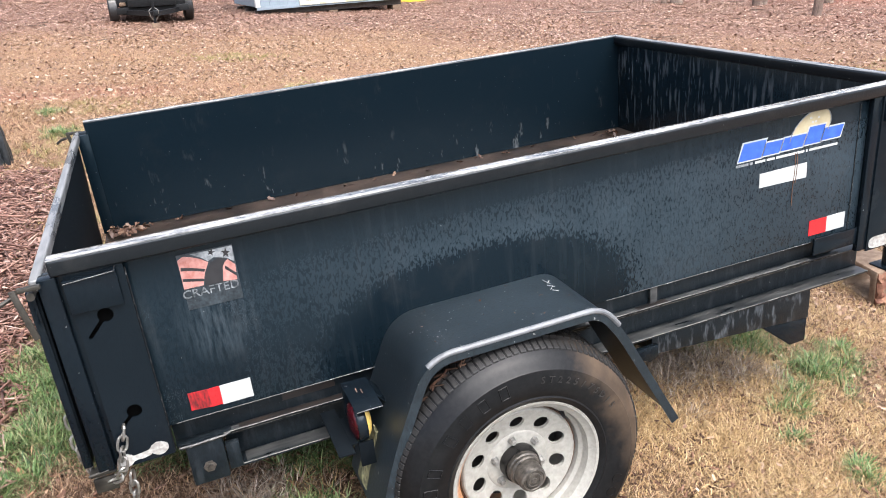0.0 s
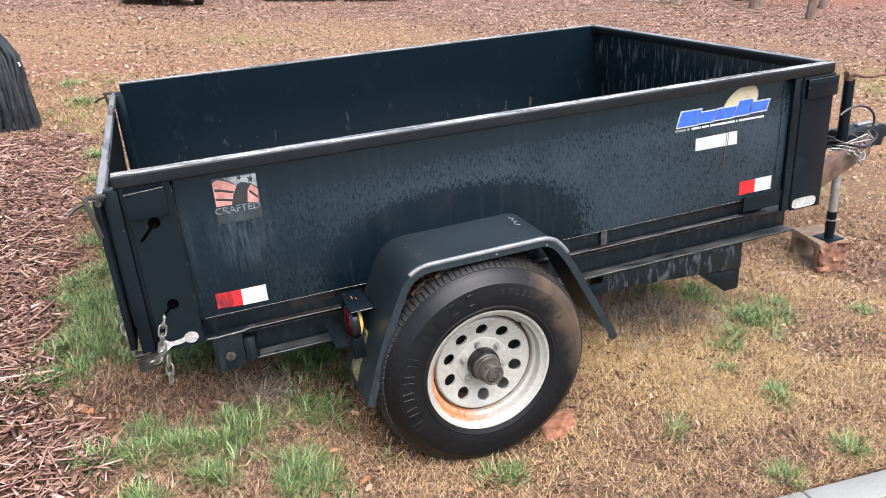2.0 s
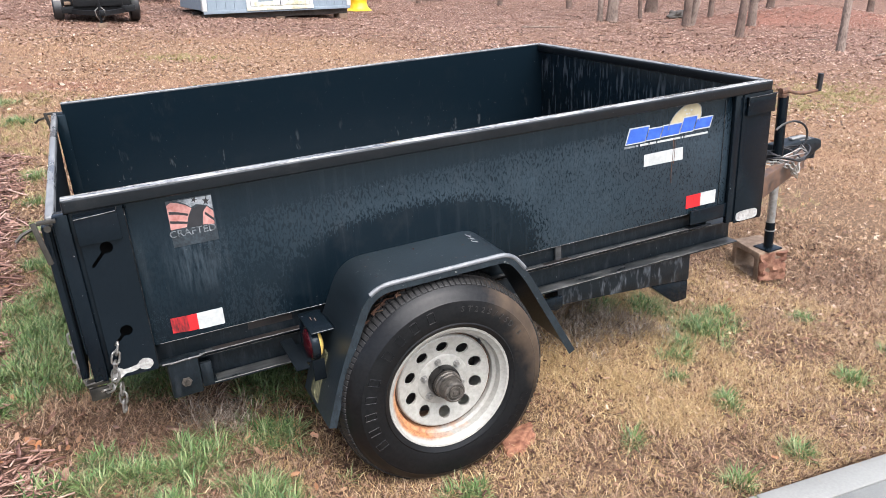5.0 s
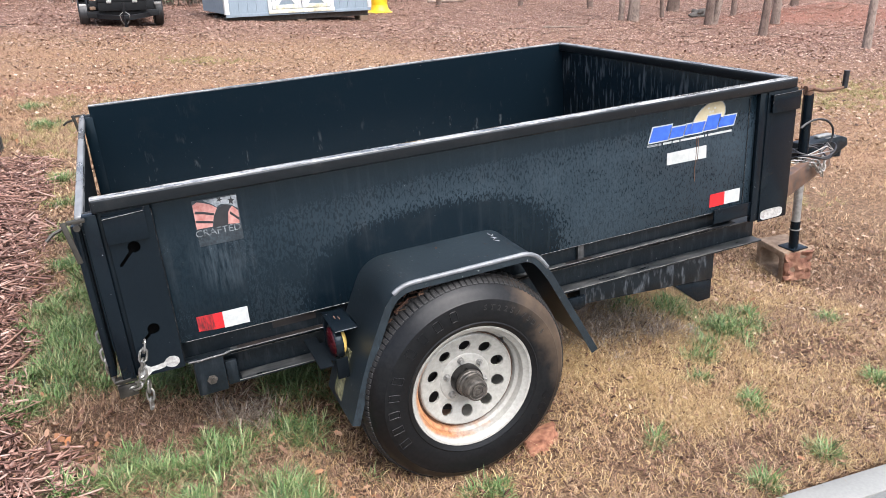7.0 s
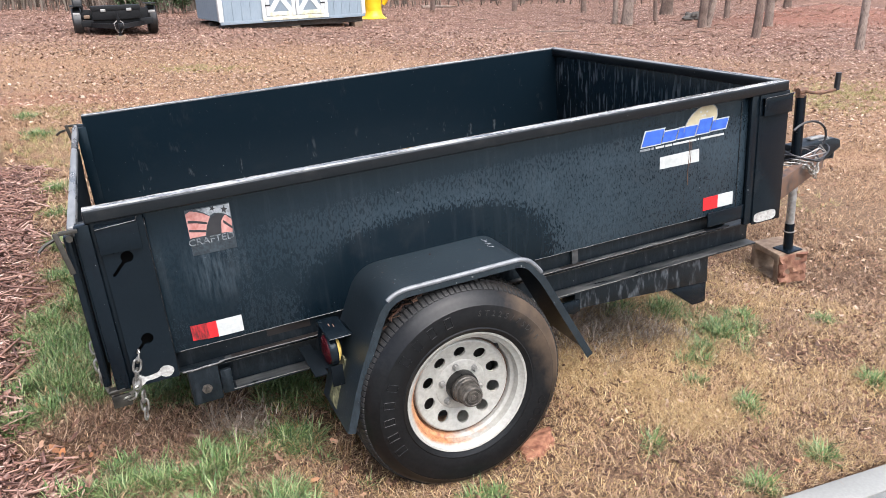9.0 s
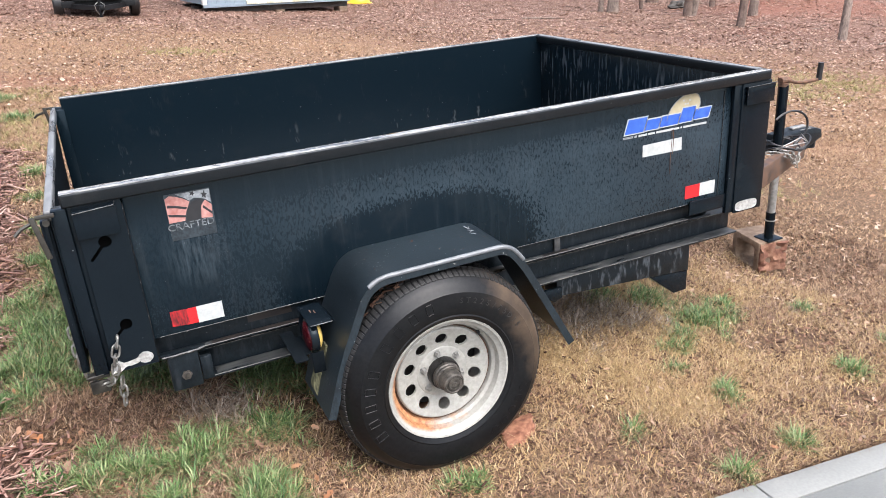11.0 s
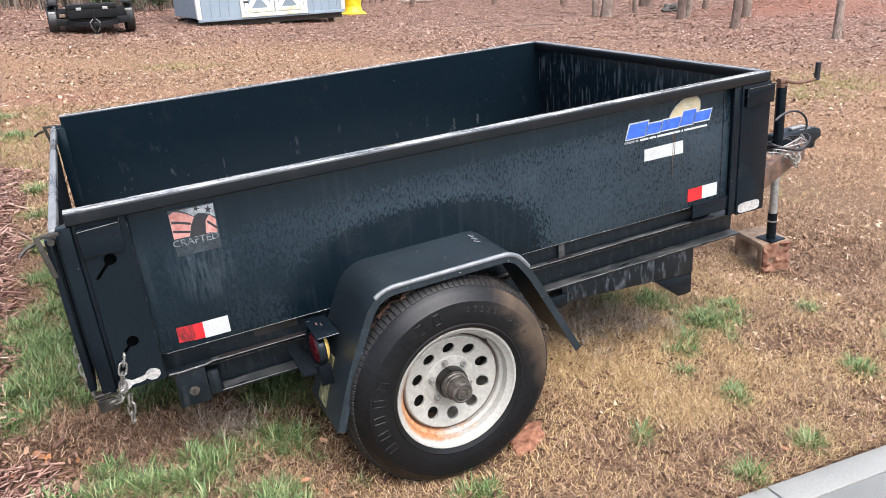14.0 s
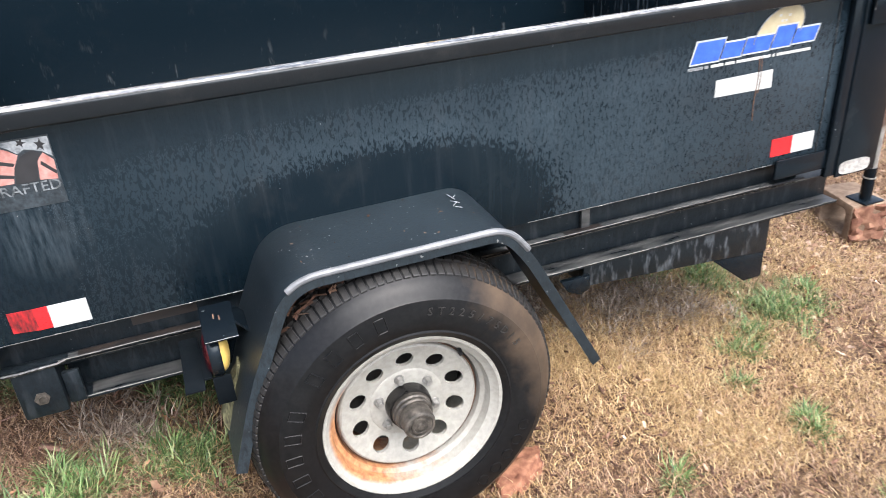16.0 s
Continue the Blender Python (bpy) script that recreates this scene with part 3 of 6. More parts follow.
CLUMPS = [(0.29, 1.18, 0.09, 0.9), (0.27, 1.46, 0.09, 0.8), (0.28, 1.85, 0.09, 0.7), (0.12, 0.86, 0.10, 1.0), (0.21, 0.58, 0.10, 1.0), (0.05, 0.97, 0.07, 0.8), (0.11, 1.16, 0.10, 0.9), (0.23, 0.86, 0.08, 1.0), (0.27, 0.46, 0.08, 0.8), (0.18, 1.00, 0.13, 1.0), (0.15, 0.72, 0.13, 1.0), (0.08, 0.60, 0.08, 1.0), (0.31, 0.74, 0.10, 0.9), (0.06, 0.37, 0.08, 1.0), (0.13, 0.44, 0.08, 0.8), (0.51, 0.46, 0.13, 0.9), (0.94, 0.40, 0.17, 1.0),
          (1.09, 0.22, 0.08, 0.7), (0.88, 0.06, 0.10, 1.0), (0.63, 0.00, 0.13, 1.0), (0.46, -0.04, 0.08, 0.8), (0.32, -0.02, 0.11, 1.0), (0.19, -0.06, 0.06, 0.7), (1.13, -0.24, 0.08, 0.8), (1.40, -0.36, 0.08, 1.0),
          (0.20, 1.28, 0.10, 0.9), (0.20, 1.62, 0.12, 0.9), (0.18, 2.05, 0.10, 0.6), (0.14, 2.55, 0.09, 0.4), (0.12, 3.0, 0.09, 0.5), (0.78, -0.25, 0.13, 1.0), (0.52, -0.18, 0.08, 0.7), (0.33, -0.28, 0.08, 0.8),
          (2.77, 0.42, 0.13, 0.8), (2.88, 0.20, 0.14, 0.9), (3.08, 0.25, 0.11, 0.5), (2.68, 0.10, 0.07, 0.7), (2.59, 0.00, 0.06, 0.8), (2.56, 0.50, 0.10, 0.4), (2.50, -0.10, 0.05, 0.4),
          (2.54, -0.32, 0.06, 0.9), (2.56, -0.66, 0.06, 1.0), (3.50, 0.14, 0.06, 0.8), (3.21, -0.37, 0.07, 0.7), (2.06, -0.38, 0.027, 1.0), (2.24, -0.68, 0.05, 0.6), (3.60, -0.25, 0.05, 0.6), (1.75, -0.70, 0.05, 0.5),
          (-0.14, 5.22, 0.11, 0.6), (-0.02, 4.50, 0.12, 0.6)]
# thin spots where the dark soil shows, and lodged patches of grey dead grass;
# the thin spots under the trailer's rear paint its shade darker
THIN = [(2.99, -0.11, 0.15), (2.11, -0.60, 0.11), (3.30, -0.11, 0.13), (2.69, -0.50, 0.10), (2.14, 0.00, 0.05), (1.88, -0.45, 0.07), (3.05, -0.55, 0.12), (3.75, 0.05, 0.15), (2.38, -0.52, 0.07), (0.20, 0.12, 0.12), (0.98, -0.30, 0.09), (1.05, 0.15, 0.16), (0.75, 0.55, 0.30), (1.15, -0.10, 0.12), (2.32, -0.60, 0.13), (1.60, -0.55, 0.12), (2.85, -0.62, 0.12), (1.98, -0.66, 0.10)]
LODGED = [(2.36, 0.42, 0.20), (2.12, 0.48, 0.20), (2.55, 0.30, 0.12), (0.72, 0.18, 0.09)]


def spots(x, y, places):
    out = np.zeros_like(np.asarray(x, float))
    for cx, cy, cr in places:
        out = np.maximum(out, np.exp(-((x - cx) ** 2 + (y - cy) ** 2 * 1.6) / cr ** 2 * (1 + 0.5 * wobble(x, y, 4.0))))
    return out


gx = np.concatenate([-np.geomspace(300, 3.2, 26), np.arange(-3, 7, 0.085), np.geomspace(7.05, 300, 60)])
gy = np.concatenate([-np.geomspace(200, 3.2, 18), np.arange(-3, 7, 0.085), np.geomspace(7.05, 400, 80)])
GX, GY = np.meshgrid(gx, gy, indexing="ij")
GZ = ground_z(GX, GY) + 0.006 * wobble(GX, GY, 3.0) * (np.abs(GX) < 8)
GZ = GZ - 0.014 * (1 - smooth01(GY, -0.75, -0.45)) * (GX > -3) * (GX < 5)
GZ = np.where((GY < -0.78) & (GX > -2.9) & (GX < 4.8) & (GY > -6.0), GZ - 0.10, GZ)
nx, ny = GX.shape
idx = np.arange(nx * ny).reshape(nx, ny)
quads = np.stack([idx[:-1, :-1], idx[1:, :-1], idx[1:, 1:], idx[:-1, 1:]], -1).reshape(-1, 4)


def mesh_from(name, verts, loops, sizes, material):
    """A mesh straight from arrays."""
    me = bpy.data.meshes.new(name)
    me.vertices.add(len(verts))
    me.vertices.foreach_set("co", np.ascontiguousarray(verts, np.float32).ravel())
    me.loops.add(len(loops))
    me.loops.foreach_set("vertex_index", np.ascontiguousarray(loops, np.int32))
    me.polygons.add(len(sizes))
    starts = np.concatenate([[0], np.cumsum(sizes)[:-1]]).astype(np.int32)
    me.polygons.foreach_set("loop_start", starts)
    me.polygons.foreach_set("loop_total", np.ascontiguousarray(sizes, np.int32))
    me.materials.append(material)
    me.update(calc_edges=True)
    return me


gm = mesh_from("ground", np.stack([GX, GY, GZ], -1).reshape(-1, 3), quads.ravel(), np.full(len(quads), 4), M_GROUND)
gm.shade_smooth()
lush = np.zeros_like(GX)
for cx, cy, cr, ca in CLUMPS:
    lush = np.maximum(lush, ca * 0.8 * np.exp(-((GX - cx) ** 2 + (GY - cy) ** 2) / (1.1 * cr) ** 2))
clay = np.maximum.reduce([0.8 * np.exp(-(((GX - 0.0) / 1.0) ** 2 + ((GY - 6.1) / 0.5) ** 2)), 0.85 * np.exp(-(((GX - 19.0) / 4.2) ** 4 + ((GY - 13.3) / 2.4) ** 4)),
                          0.5 * np.exp(-(((GX + 1.3) / 1.0) ** 2 + ((GY - 5.2) / 0.6) ** 2)), 0.55 * np.exp(-(((GX - 13.5) / 1.5) ** 2 + ((GY - 9.3) / 1.0) ** 2))])
clay = clay * np.clip(0.75 + 0.5 * wobble(GX, GY, 1.7), 0, 1)
for key, val in (("mulch", mulch_weight(GX, GY)), ("bare", 0.9 * (1 - smooth01(np.hypot(GX - 1.8, GY - 0.3), 3.2, 5.0)) * (1 - mulch_weight(GX, GY))), ("litter", litter_weight(GX, GY)), ("clay", clay), ("lush", lush)):
    gm.attributes.new(key, "FLOAT", "POINT").data.foreach_set("value", np.ascontiguousarray(val, np.float32).ravel())
tagged(new("ground", gm), "sloping yard of wet tan thatch and red-brown earth", "ground", kind="structure")

# ---- concrete slab along the camera's side: a smooth margin strip, a broomed field, one cut joint ----
slab_m = Matrix.Translation((2.245, 0, float(ground_z(2.27, -0.8)) + 0.018)) @ Matrix.Rotation(math.atan(0.0661), 4, "Y")
slab = thing("pavement", "pale concrete slab with a smooth margin and a cut joint", "pavement", slab_m, kind="structure")
for a, b in ((-5.2, -0.003), (0.003, 2.6)):
    part("concrete_margin", box(a, b, -0.862, -0.757, -0.11, 0.0, 0.006), M_CONC, slab)
    part("concrete_field", box(a, b, -6.0, -0.864, -0.11, -0.003, 0.003), M_BRUSH, slab, "broom-finished grey concrete")
part("joint", box(-0.004, 0.004, -6.0, -0.76, -0.10, -0.02, 0), M_JOINT, slab)

# ---- the dump trailer ----
trailer = thing("dump_trailer", "black single-axle steel dump trailer, wet and scuffed, standing on grass", "trailer", TR)
W = 1.625
FLIP = Matrix.Translation((0, W, 0)) @ Matrix.Diagonal((1, -1, 1, 1))
X0, X1 = 0.437, 2.948
# side plates, with a stiffening fold along the foot
side = part("side_panel", joined(box(0.57, 2.83, 0.0, 0.005, 0.552, 1.0, 0.001), box(0.57, 2.83, 0.005, 0.012, 0.552, 0.566, 0.001)), M_SIDE, trailer, "black side plate beaded with rain")
far_side = part("side_panel", box(0.57, 2.94, W - 0.005, W, 0.552, 1.0, 0.001), M_INNER, trailer)
for ya in (0.0125, W - 0.0165):
    part("inner_lining", prism([(0.402, 0.572), (2.93, 0.572), (2.93, 1.031), (0.44, 1.031), (0.44, 0.985), (0.402, 0.985)], "y", ya, ya + 0.004), M_INNER, trailer, "dull black inner lining plate")
for a, b in ((0.60, 1.12), (1.82, 2.59)):
    part("weld_seam", tube([(x, -0.0015, 0.5535 + 0.0009 * noise.noise(Vector((70 * x, 0, 0)))) for x in np.arange(a, b, 0.012)], 0.0014, 6), M_BEAD, trailer, "uneven weld bead")
part("inner_post", box(0.404, 0.448, W - 0.042, W - 0.018, 0.572, 0.99, 0.003), M_INNER, trailer)
part("inner_post", box(0.404, 0.448, 0.018, 0.042, 0.572, 0.99, 0.003), M_INNER, trailer)
part("front_panel", box(2.93, 2.936, 0.0, W, 0.552, 1.0, 0.001), M_FRONT, trailer, "black front plate with pale rain runs")
part("bed_floor", box(0.41, 2.93, 0.01, W - 0.005, 0.562, 0.570, 0.001), M_DEBRIS, trailer, "dirty steel floor with rust and leaf stain")
# top rails: square tube, the sky's reflection painted as a pale worn top
near_rail = part("top_rail", joined(box(X0, X1, -0.030, 0.012, 0.997, 1.035, 0.006, 3)), M_RAILFACE, trailer, "black square-tube rail")
part("sheen_top", box(X0 + 0.001, X1 - 0.001, -0.0275, 0.0095, 1.0335, 1.0365, 0.0012), M_RAIL, near_rail, "wet worn rail top, sky reflection painted pale grey")
mirrored(near_rail, FLIP)
cross_rail = part("top_rail", box(X1 - 0.040, X1, 0.013, W - 0.013, 0.998, 1.036, 0.006, 3), M_RAILFACE, trailer)
part("sheen_top", box(X1 - 0.037, X1 - 0.003, 0.014, W - 0.014, 1.0345, 1.0375, 0.0012), M_RAILY, cross_rail)


def holed_plate(x0, x1, z0, z1, y0, y1, holes):
    """A plate in the xz plane with holes cut through it."""
    bm = bmesh.new()
    edges = []
    for loop in [[(x0, z0), (x1, z0), (x1, z1), (x0, z1)]] + holes:
        vs = [bm.verts.new((u, y0, v)) for u, v in loop]
        edges += [bm.edges.new((vs[i], vs[(i + 1) % len(vs)])) for i in range(len(vs))]
    bmesh.ops.triangle_fill(bm, use_beauty=True, use_dissolve=False, edges=edges)
    ext = bmesh.ops.extrude_face_region(bm, geom=bm.faces[:])
    for v in ext["geom"]:
        if isinstance(v, bmesh.types.BMVert):
            v.co.y = y1
    bmesh.ops.recalc_face_normals(bm, faces=bm.faces[:])
    return bm


def keyhole(cx, cz, r, dx, dz, w):
    """A round hole with a slot running down from it to (dx, dz)."""
    d = Vector((dx - cx, dz - cz))
    a0 = math.atan2(d.y, d.x)
    open_half = math.asin(w / r)
    pts = [(cx + r * math.cos(a0 + open_half + (2 * math.pi - 2 * open_half) * i / 14), cz + r * math.sin(a0 + open_half + (2 * math.pi - 2 * open_half) * i / 14)) for i in range(15)]
    n = Vector((-d.y, d.x)).normalized()
    tip = []
    for k in range(5):
        a = -math.pi / 2 + math.pi * k / 4
        q = Vector((dx, dz)) + d.normalized() * w * math.cos(a) + n * w * math.sin(a)
        tip.append(tuple(q))
    return pts + tip


# rear posts: a tube and a cover plate with two chain keyholes
post = part("rear_post", joined(box(0.408, 0.446, -0.024, 0.012, 0.49, 0.996, 0.004), box(0.446, 0.462, -0.010, 0.012, 0.49, 0.996, 0.002)), M_BLACK, trailer)
plate = part("post_plate", holed_plate(0.460, 0.582, 0.487, 0.996, -0.020, -0.015,
             [keyhole(0.520, 0.884, 0.017, 0.478, 0.838, 0.0045), keyhole(0.520, 0.630, 0.017, 0.484, 0.594, 0.0045)]), M_BLACK, post, "black plate with two keyhole slots")
# added near-black sheet paints the shade inside the keyholes
part("keyhole_shade", box(0.462, 0.580, 0.005, 0.011, 0.49, 0.99, 0.001), M_VOID, post)
part("hook_flap", joined(box(0.457, 0.566, -0.034, -0.029, 0.905, 0.984, 0.002), box(0.457, 0.566, -0.036, -0.020, 0.981, 0.986, 0.001)), M_BLACK, post, "folded black flap")
part("hook_flap_edge", tube([(0.458, -0.036, 0.980), (0.50, -0.037, 0.983), (0.563, -0.037, 0.987), (0.567, -0.037, 0.999)], 0.0013, 6), M_GLINT, post, "thin bright flap edge")
bone = [(0.472 + 0.019 * math.cos(a), 0.504 + 0.017 * math.sin(a)) for a in np.linspace(radians(28), radians(332), 22)]
bone += [(u, 0.4965 + 0.12 * (u - 0.49)) for u in (0.498, 0.508, 0.518, 0.527)]
bone += [(0.550 + 0.021 * math.cos(a), 0.513 + 0.018 * math.sin(a)) for a in np.linspace(radians(-150), radians(150), 22)]
bone += [(u, 0.5115 + 0.12 * (u - 0.49)) for u in (0.526, 0.517, 0.508, 0.499)]
bone = [(u + 0.0022 * noise.noise(Vector((u * 260, v * 260, 1))), v + 0.0022 * noise.noise(Vector((u * 260, v * 260, 9)))) for u, v in bone]
part("scraped_patch", prism(bone, "y", -0.0212, -0.02),
     M_BARE, post, "bare metal where paint has flaked")
part("weld_seam", tube([(0.583 + 0.0012 * noise.noise(Vector((90 * z, 5, 0))), -0.012, z) for z in np.arange(0.49, 0.985, 0.012)], 0.0024, 6), M_BEAD, post)
mirrored(post, FLIP)

# front corner: recessed stake, cover plate, flap and a plaque-shaped bare patch
stake = part("front_stake", box(2.776, 2.815, -0.018, 0.0, 0.48, 0.997, 0.003), M_BLACK, trailer)
part("front_plate", box(2.813, 2.962, -0.022, -0.016, 0.474, 0.996, 0.002), M_BLACK, stake)
part("front_post", box(2.83, 2.966, -0.016, 0.011, 0.48, 0.996, 0.003), M_BLACK, stake)
part("hook_flap", joined(box(2.824, 2.966, -0.036, -0.030, 0.915, 0.985, 0.002), box(2.824, 2.966, -0.037, -0.022, 0.981, 0.986, 0.001)), M_BLACK, stake)
part("hook_flap_edge", tube([(2.824, -0.037, 0.955), (2.826, -0.037, 0.985), (2.90, -0.038, 0.986), (2.972, -0.038, 0.988)], 0.0013, 6), M_GLINT, stake)
part("scraped_patch", prism([(2.880 + 0.058 * math.copysign(abs(math.cos(a)) ** 0.5, math.cos(a)), 0.500 + 0.021 * math.copysign(abs(math.sin(a)) ** 0.6, math.sin(a)))
                             for a in np.linspace(0, 2 * math.pi, 25)[:-1]], "y", -0.0235, -0.022), M_BARE, stake, "oval patch of bare dull metal")
part("foot_plate", box(2.594, 2.776, -0.012, -0.004, 0.508, 0.566, 0.002), M_BLACK, stake)
part("weld_seam", tube([(2.742 + 0.002 * noise.noise(Vector((60 * z, 2, 0))), -0.001, z) for z in np.arange(0.56, 0.99, 0.012)], 0.002, 6), M_BEAD, stake)
mirrored(stake, FLIP)

# tailgate with its worn top tube, hinge ears and latches
gate_bm = box(0.394, 0.400, 0.004, W - 0.008, 0.50, 0.985, 0.001)
for v in gate_bm.verts:
    v.co.x -= 0.016 * (0.985 - v.co.z) / 0.485 * (0.25 + 0.75 * v.co.y / 1.57)
gate = part("tailgate", gate_bm, M_GATE, trailer, "black steel tailgate, closed")
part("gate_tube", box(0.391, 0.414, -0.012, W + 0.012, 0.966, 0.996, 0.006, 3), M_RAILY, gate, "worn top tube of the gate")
part("gate_rib", box(0.376, 0.394, 0.0, 0.04, 0.50, 0.966, 0.003), M_BLACK, gate)
for yy, s in ((-0.035, 1), (W + 0.035, -1)):
    latch = part("gate_latch", joined(box(0.372, 0.418, yy - 0.012 * s if s > 0 else yy, yy if s > 0 else yy + 0.012, 0.985, 0.995, 0.002), tube([(0.395, yy - 0.012, 0.972), (0.395, yy + 0.02, 0.972)], 0.009, 10)), M_OLDIRON, gate, "dull grey hinge ear and pin")
    part("latch_lever", joined(moved(box(-0.007, 0.007, -0.003, 0.003, -0.110, 0.010, 0.002), Matrix.Translation((0.366, yy - 0.014 * s, 0.985)) @ Matrix.Rotation(radians(-9), 4, "Y")),
                               tube([(0.360, yy, 0.975), (0.335, yy - 0.01 * s, 0.968), (0.318, yy - 0.02 * s, 0.955)], 0.005, 6)), M_OLDIRON, latch, "flat dull lever")

# bed channel and main frame channel under the side
bed_rail = part("bed_channel", joined(box(0.585, 2.72, 0.028, 0.034, 0.486, 0.552, 0.001), box(0.585, 2.72, 0.002, 0.034, 0.482, 0.488, 0.0015)), M_FRAME, trailer)
part("worn_flange", box(0.72, 2.60, 0.0005, 0.020, 0.4882, 0.4895, 0), M_EDGE, bed_rail, "flange rubbed brown and grey")
for film_box in (box(0.86, 1.00, 0.0272, 0.0279, 0.515, 0.546, 0), box(0.74, 1.05, 0.002, 0.021, 0.4896, 0.4904, 0), box(1.93, 2.04, 0.003, 0.020, 0.4896, 0.4904, 0)):
    part("rust_film", film_box, M_RUSTFILM, bed_rail, "thin brown rust film")
mirrored(bed_rail, FLIP)
frame_rail = part("frame_channel", joined(box(0.70, 2.885, 0.070, 0.077, 0.366, 0.468, 0.001), box(0.70, 2.885, 0.022, 0.077, 0.462, 0.469, 0.0015), box(0.70, 2.882, 0.015, 0.077, 0.366, 0.373, 0.0015)), M_FRAME, trailer)
part("worn_flange", box(0.74, 2.877, 0.0145, 0.064, 0.3732, 0.3745, 0), M_EDGE, frame_rail, "lower flange with worn pale edge")
for x in (1.985,):
    part("cross_gusset", box(x, x + 0.025, 0.016, 0.028, 0.489, 0.551, 0.001), M_EDGE, frame_rail, "rubbed upright rib")
# pale lines along the flanges paint their glint
for yy, z, a, b in ((0.0008, 0.4880, 0.70, 2.60), (0.021, 0.4685, 0.72, 2.88), (0.0142, 0.3735, 0.71, 2.88)):
    part("bright_edge", tube([(x, yy, z + 0.0006 * math.sin(31 * x)) for x in np.linspace(a, b, 24)], 0.0014, 5), M_GLINT, frame_rail, "thin bright edge, a painted glint")
mirrored(frame_rail, FLIP)
for x in (0.75, 1.2, 1.65, 2.1, 2.55):
    part("cross_member", box(x, x + 0.05, 0.08, W - 0.08, 0.46, 0.555, 0.002), M_FRAME, trailer)
# rear hinge box
hinge = part("hinge_block", joined(box(0.604, 0.694, -0.012, 0.075, 0.366, 0.486, 0.006), box(0.696, 0.730, 0.004, 0.02, 0.374, 0.452, 0.002)), M_FRAME, trailer, "scuffed black hinge box")
part("hinge_bolt", joined(lathe([(0.0, -0.016), (0.016, -0.016), (0.016, -0.012)], 0.650, 0.415, 6), lathe([(0.0, -0.022), (0.008, -0.022), (0.008, -0.014)], 0.652, 0.416, 10)), M_HUB, hinge)
part("weld_seam", tube([(0.592, -0.014, 0.489), (0.63, -0.015, 0.488), (0.66, -0.015, 0.490), (0.70, -0.012, 0.489), (0.715, -0.004, 0.490)], 0.004, 6), M_BEAD, hinge)
mirrored(hinge, FLIP)
# long box under the frame with a sloping sump at its front
tray = part("hoist_box", prism([(2.01, 0.365), (2.655, 0.365), (2.655, 0.241), (2.01, 0.289)], "y", 0.040, 0.13, 0.002), M_TRAY, trailer, "black box under the frame with rain runs")
part("sump", prism([(2.46, 0.253), (2.655, 0.238), (2.655, 0.150), (2.59, 0.148)], "y", 0.045, 0.125, 0.002), M_BLACK, tray)
part("bracket", prism([(1.93, 0.335), (2.02, 0.335), (2.02, 0.292), (1.99, 0.280), (1.95, 0.300)], "y", 0.02, 0.035, 0.001), M_BLACK, trailer)
part("axle", joined(box(1.362, 1.422, -0.08, W + 0.08, 0.28, 0.34, 0.004)), M_FRAME, trailer)
for yy in (0.12, 1.42):
    part("leaf_spring", joined(*[tube([(1.392 - L, yy, 0.36 + 0.02 * k), (1.392, yy, 0.30 + 0.016 * k), (1.392 + L, yy, 0.36 + 0.02 * k)], 0.012, 6) for k, L in enumerate((0.22, 0.32, 0.42))]), M_FRAME, trailer)

# mudguards: a bent strip with a turned-down lip, sky reflection painted along its top
GUARD = arc_path([(1.002, 0.275), (1.060, 0.455), (1.168, 0.690), (1.64, 0.694), (1.70, 0.618), (1.878, 0.285)], 0.075, 7)
fender = part("mudguard", prism(ribbon(GUARD, -0.005), "y", -0.262, 0.0), M_FENDER, trailer, "black sheet-steel mudguard, dusty on top")
lip_out = [(x, z + 0.0015) for x, z in GUARD]
part("mudguard_lip", prism(ribbon(lip_out, -0.024), "y", -0.266, -0.2605), M_FENDER, fender)
TOP = [p for p in lip_out if 1.16 < p[0] < 1.69]
part("lip_edge", tube([(x, -0.263, z + 0.001) for x, z in TOP], 0.0075, 10), plain("lip_sheen_paint", (0.085, 0.09, 0.095), (0.18, 0.186, 0.192), 26, (0.25, 0.4), 0.0, 0.1), fender, "lip edge with sky reflection painted pale")
part("chalk_mark", joined(*[tube([(1.592 + a, -0.085 + b, 0.6975), (1.592 + c, -0.085 + d, 0.6975)], 0.0011, 4) for a, b, c, d in
                            ((0.0, 0.042, 0.006, 0.010), (0.014, 0.030, 0.002, 0.016), (-0.006, 0.006, 0.008, -0.012), (0.006, -0.004, -0.010, -0.022), (-0.008, -0.026, 0.004, -0.040))]), M_WORNWHITE, fender, "small pale scribble")
mirrored(fender, FLIP)

# wheels
CX, CZ = 1.392, 0.309
rim = part("wheel", lathe([(0.176, -0.085), (0.206, -0.088), (0.206, -0.098), (0.192, -0.100), (0.190, -0.17), (0.190, -0.272), (0.192, -0.283), (0.2075, -0.291), (0.2095, -0.298), (0.2065, -0.303),
                           (0.200, -0.301), (0.1935, -0.292), (0.184, -0.286), (0.180, -0.264), (0.171, -0.257), (0.1675, -0.228), (0.1665, -0.190), (0.170, -0.12), (0.176, -0.085)], CX, CZ, 64, False), M_RIM, trailer, "white painted steel wheel, rusting at the lip")
disc = bmesh.new()
edges = []
loops = [[(CX + 0.1560 * math.cos(2 * math.pi * k / 60), CZ + 0.1560 * math.sin(2 * math.pi * k / 60)) for k in range(60)],
         [(CX + 0.048 * math.cos(2 * math.pi * k / 30), CZ + 0.048 * math.sin(2 * math.pi * k / 30)) for k in range(30)]]
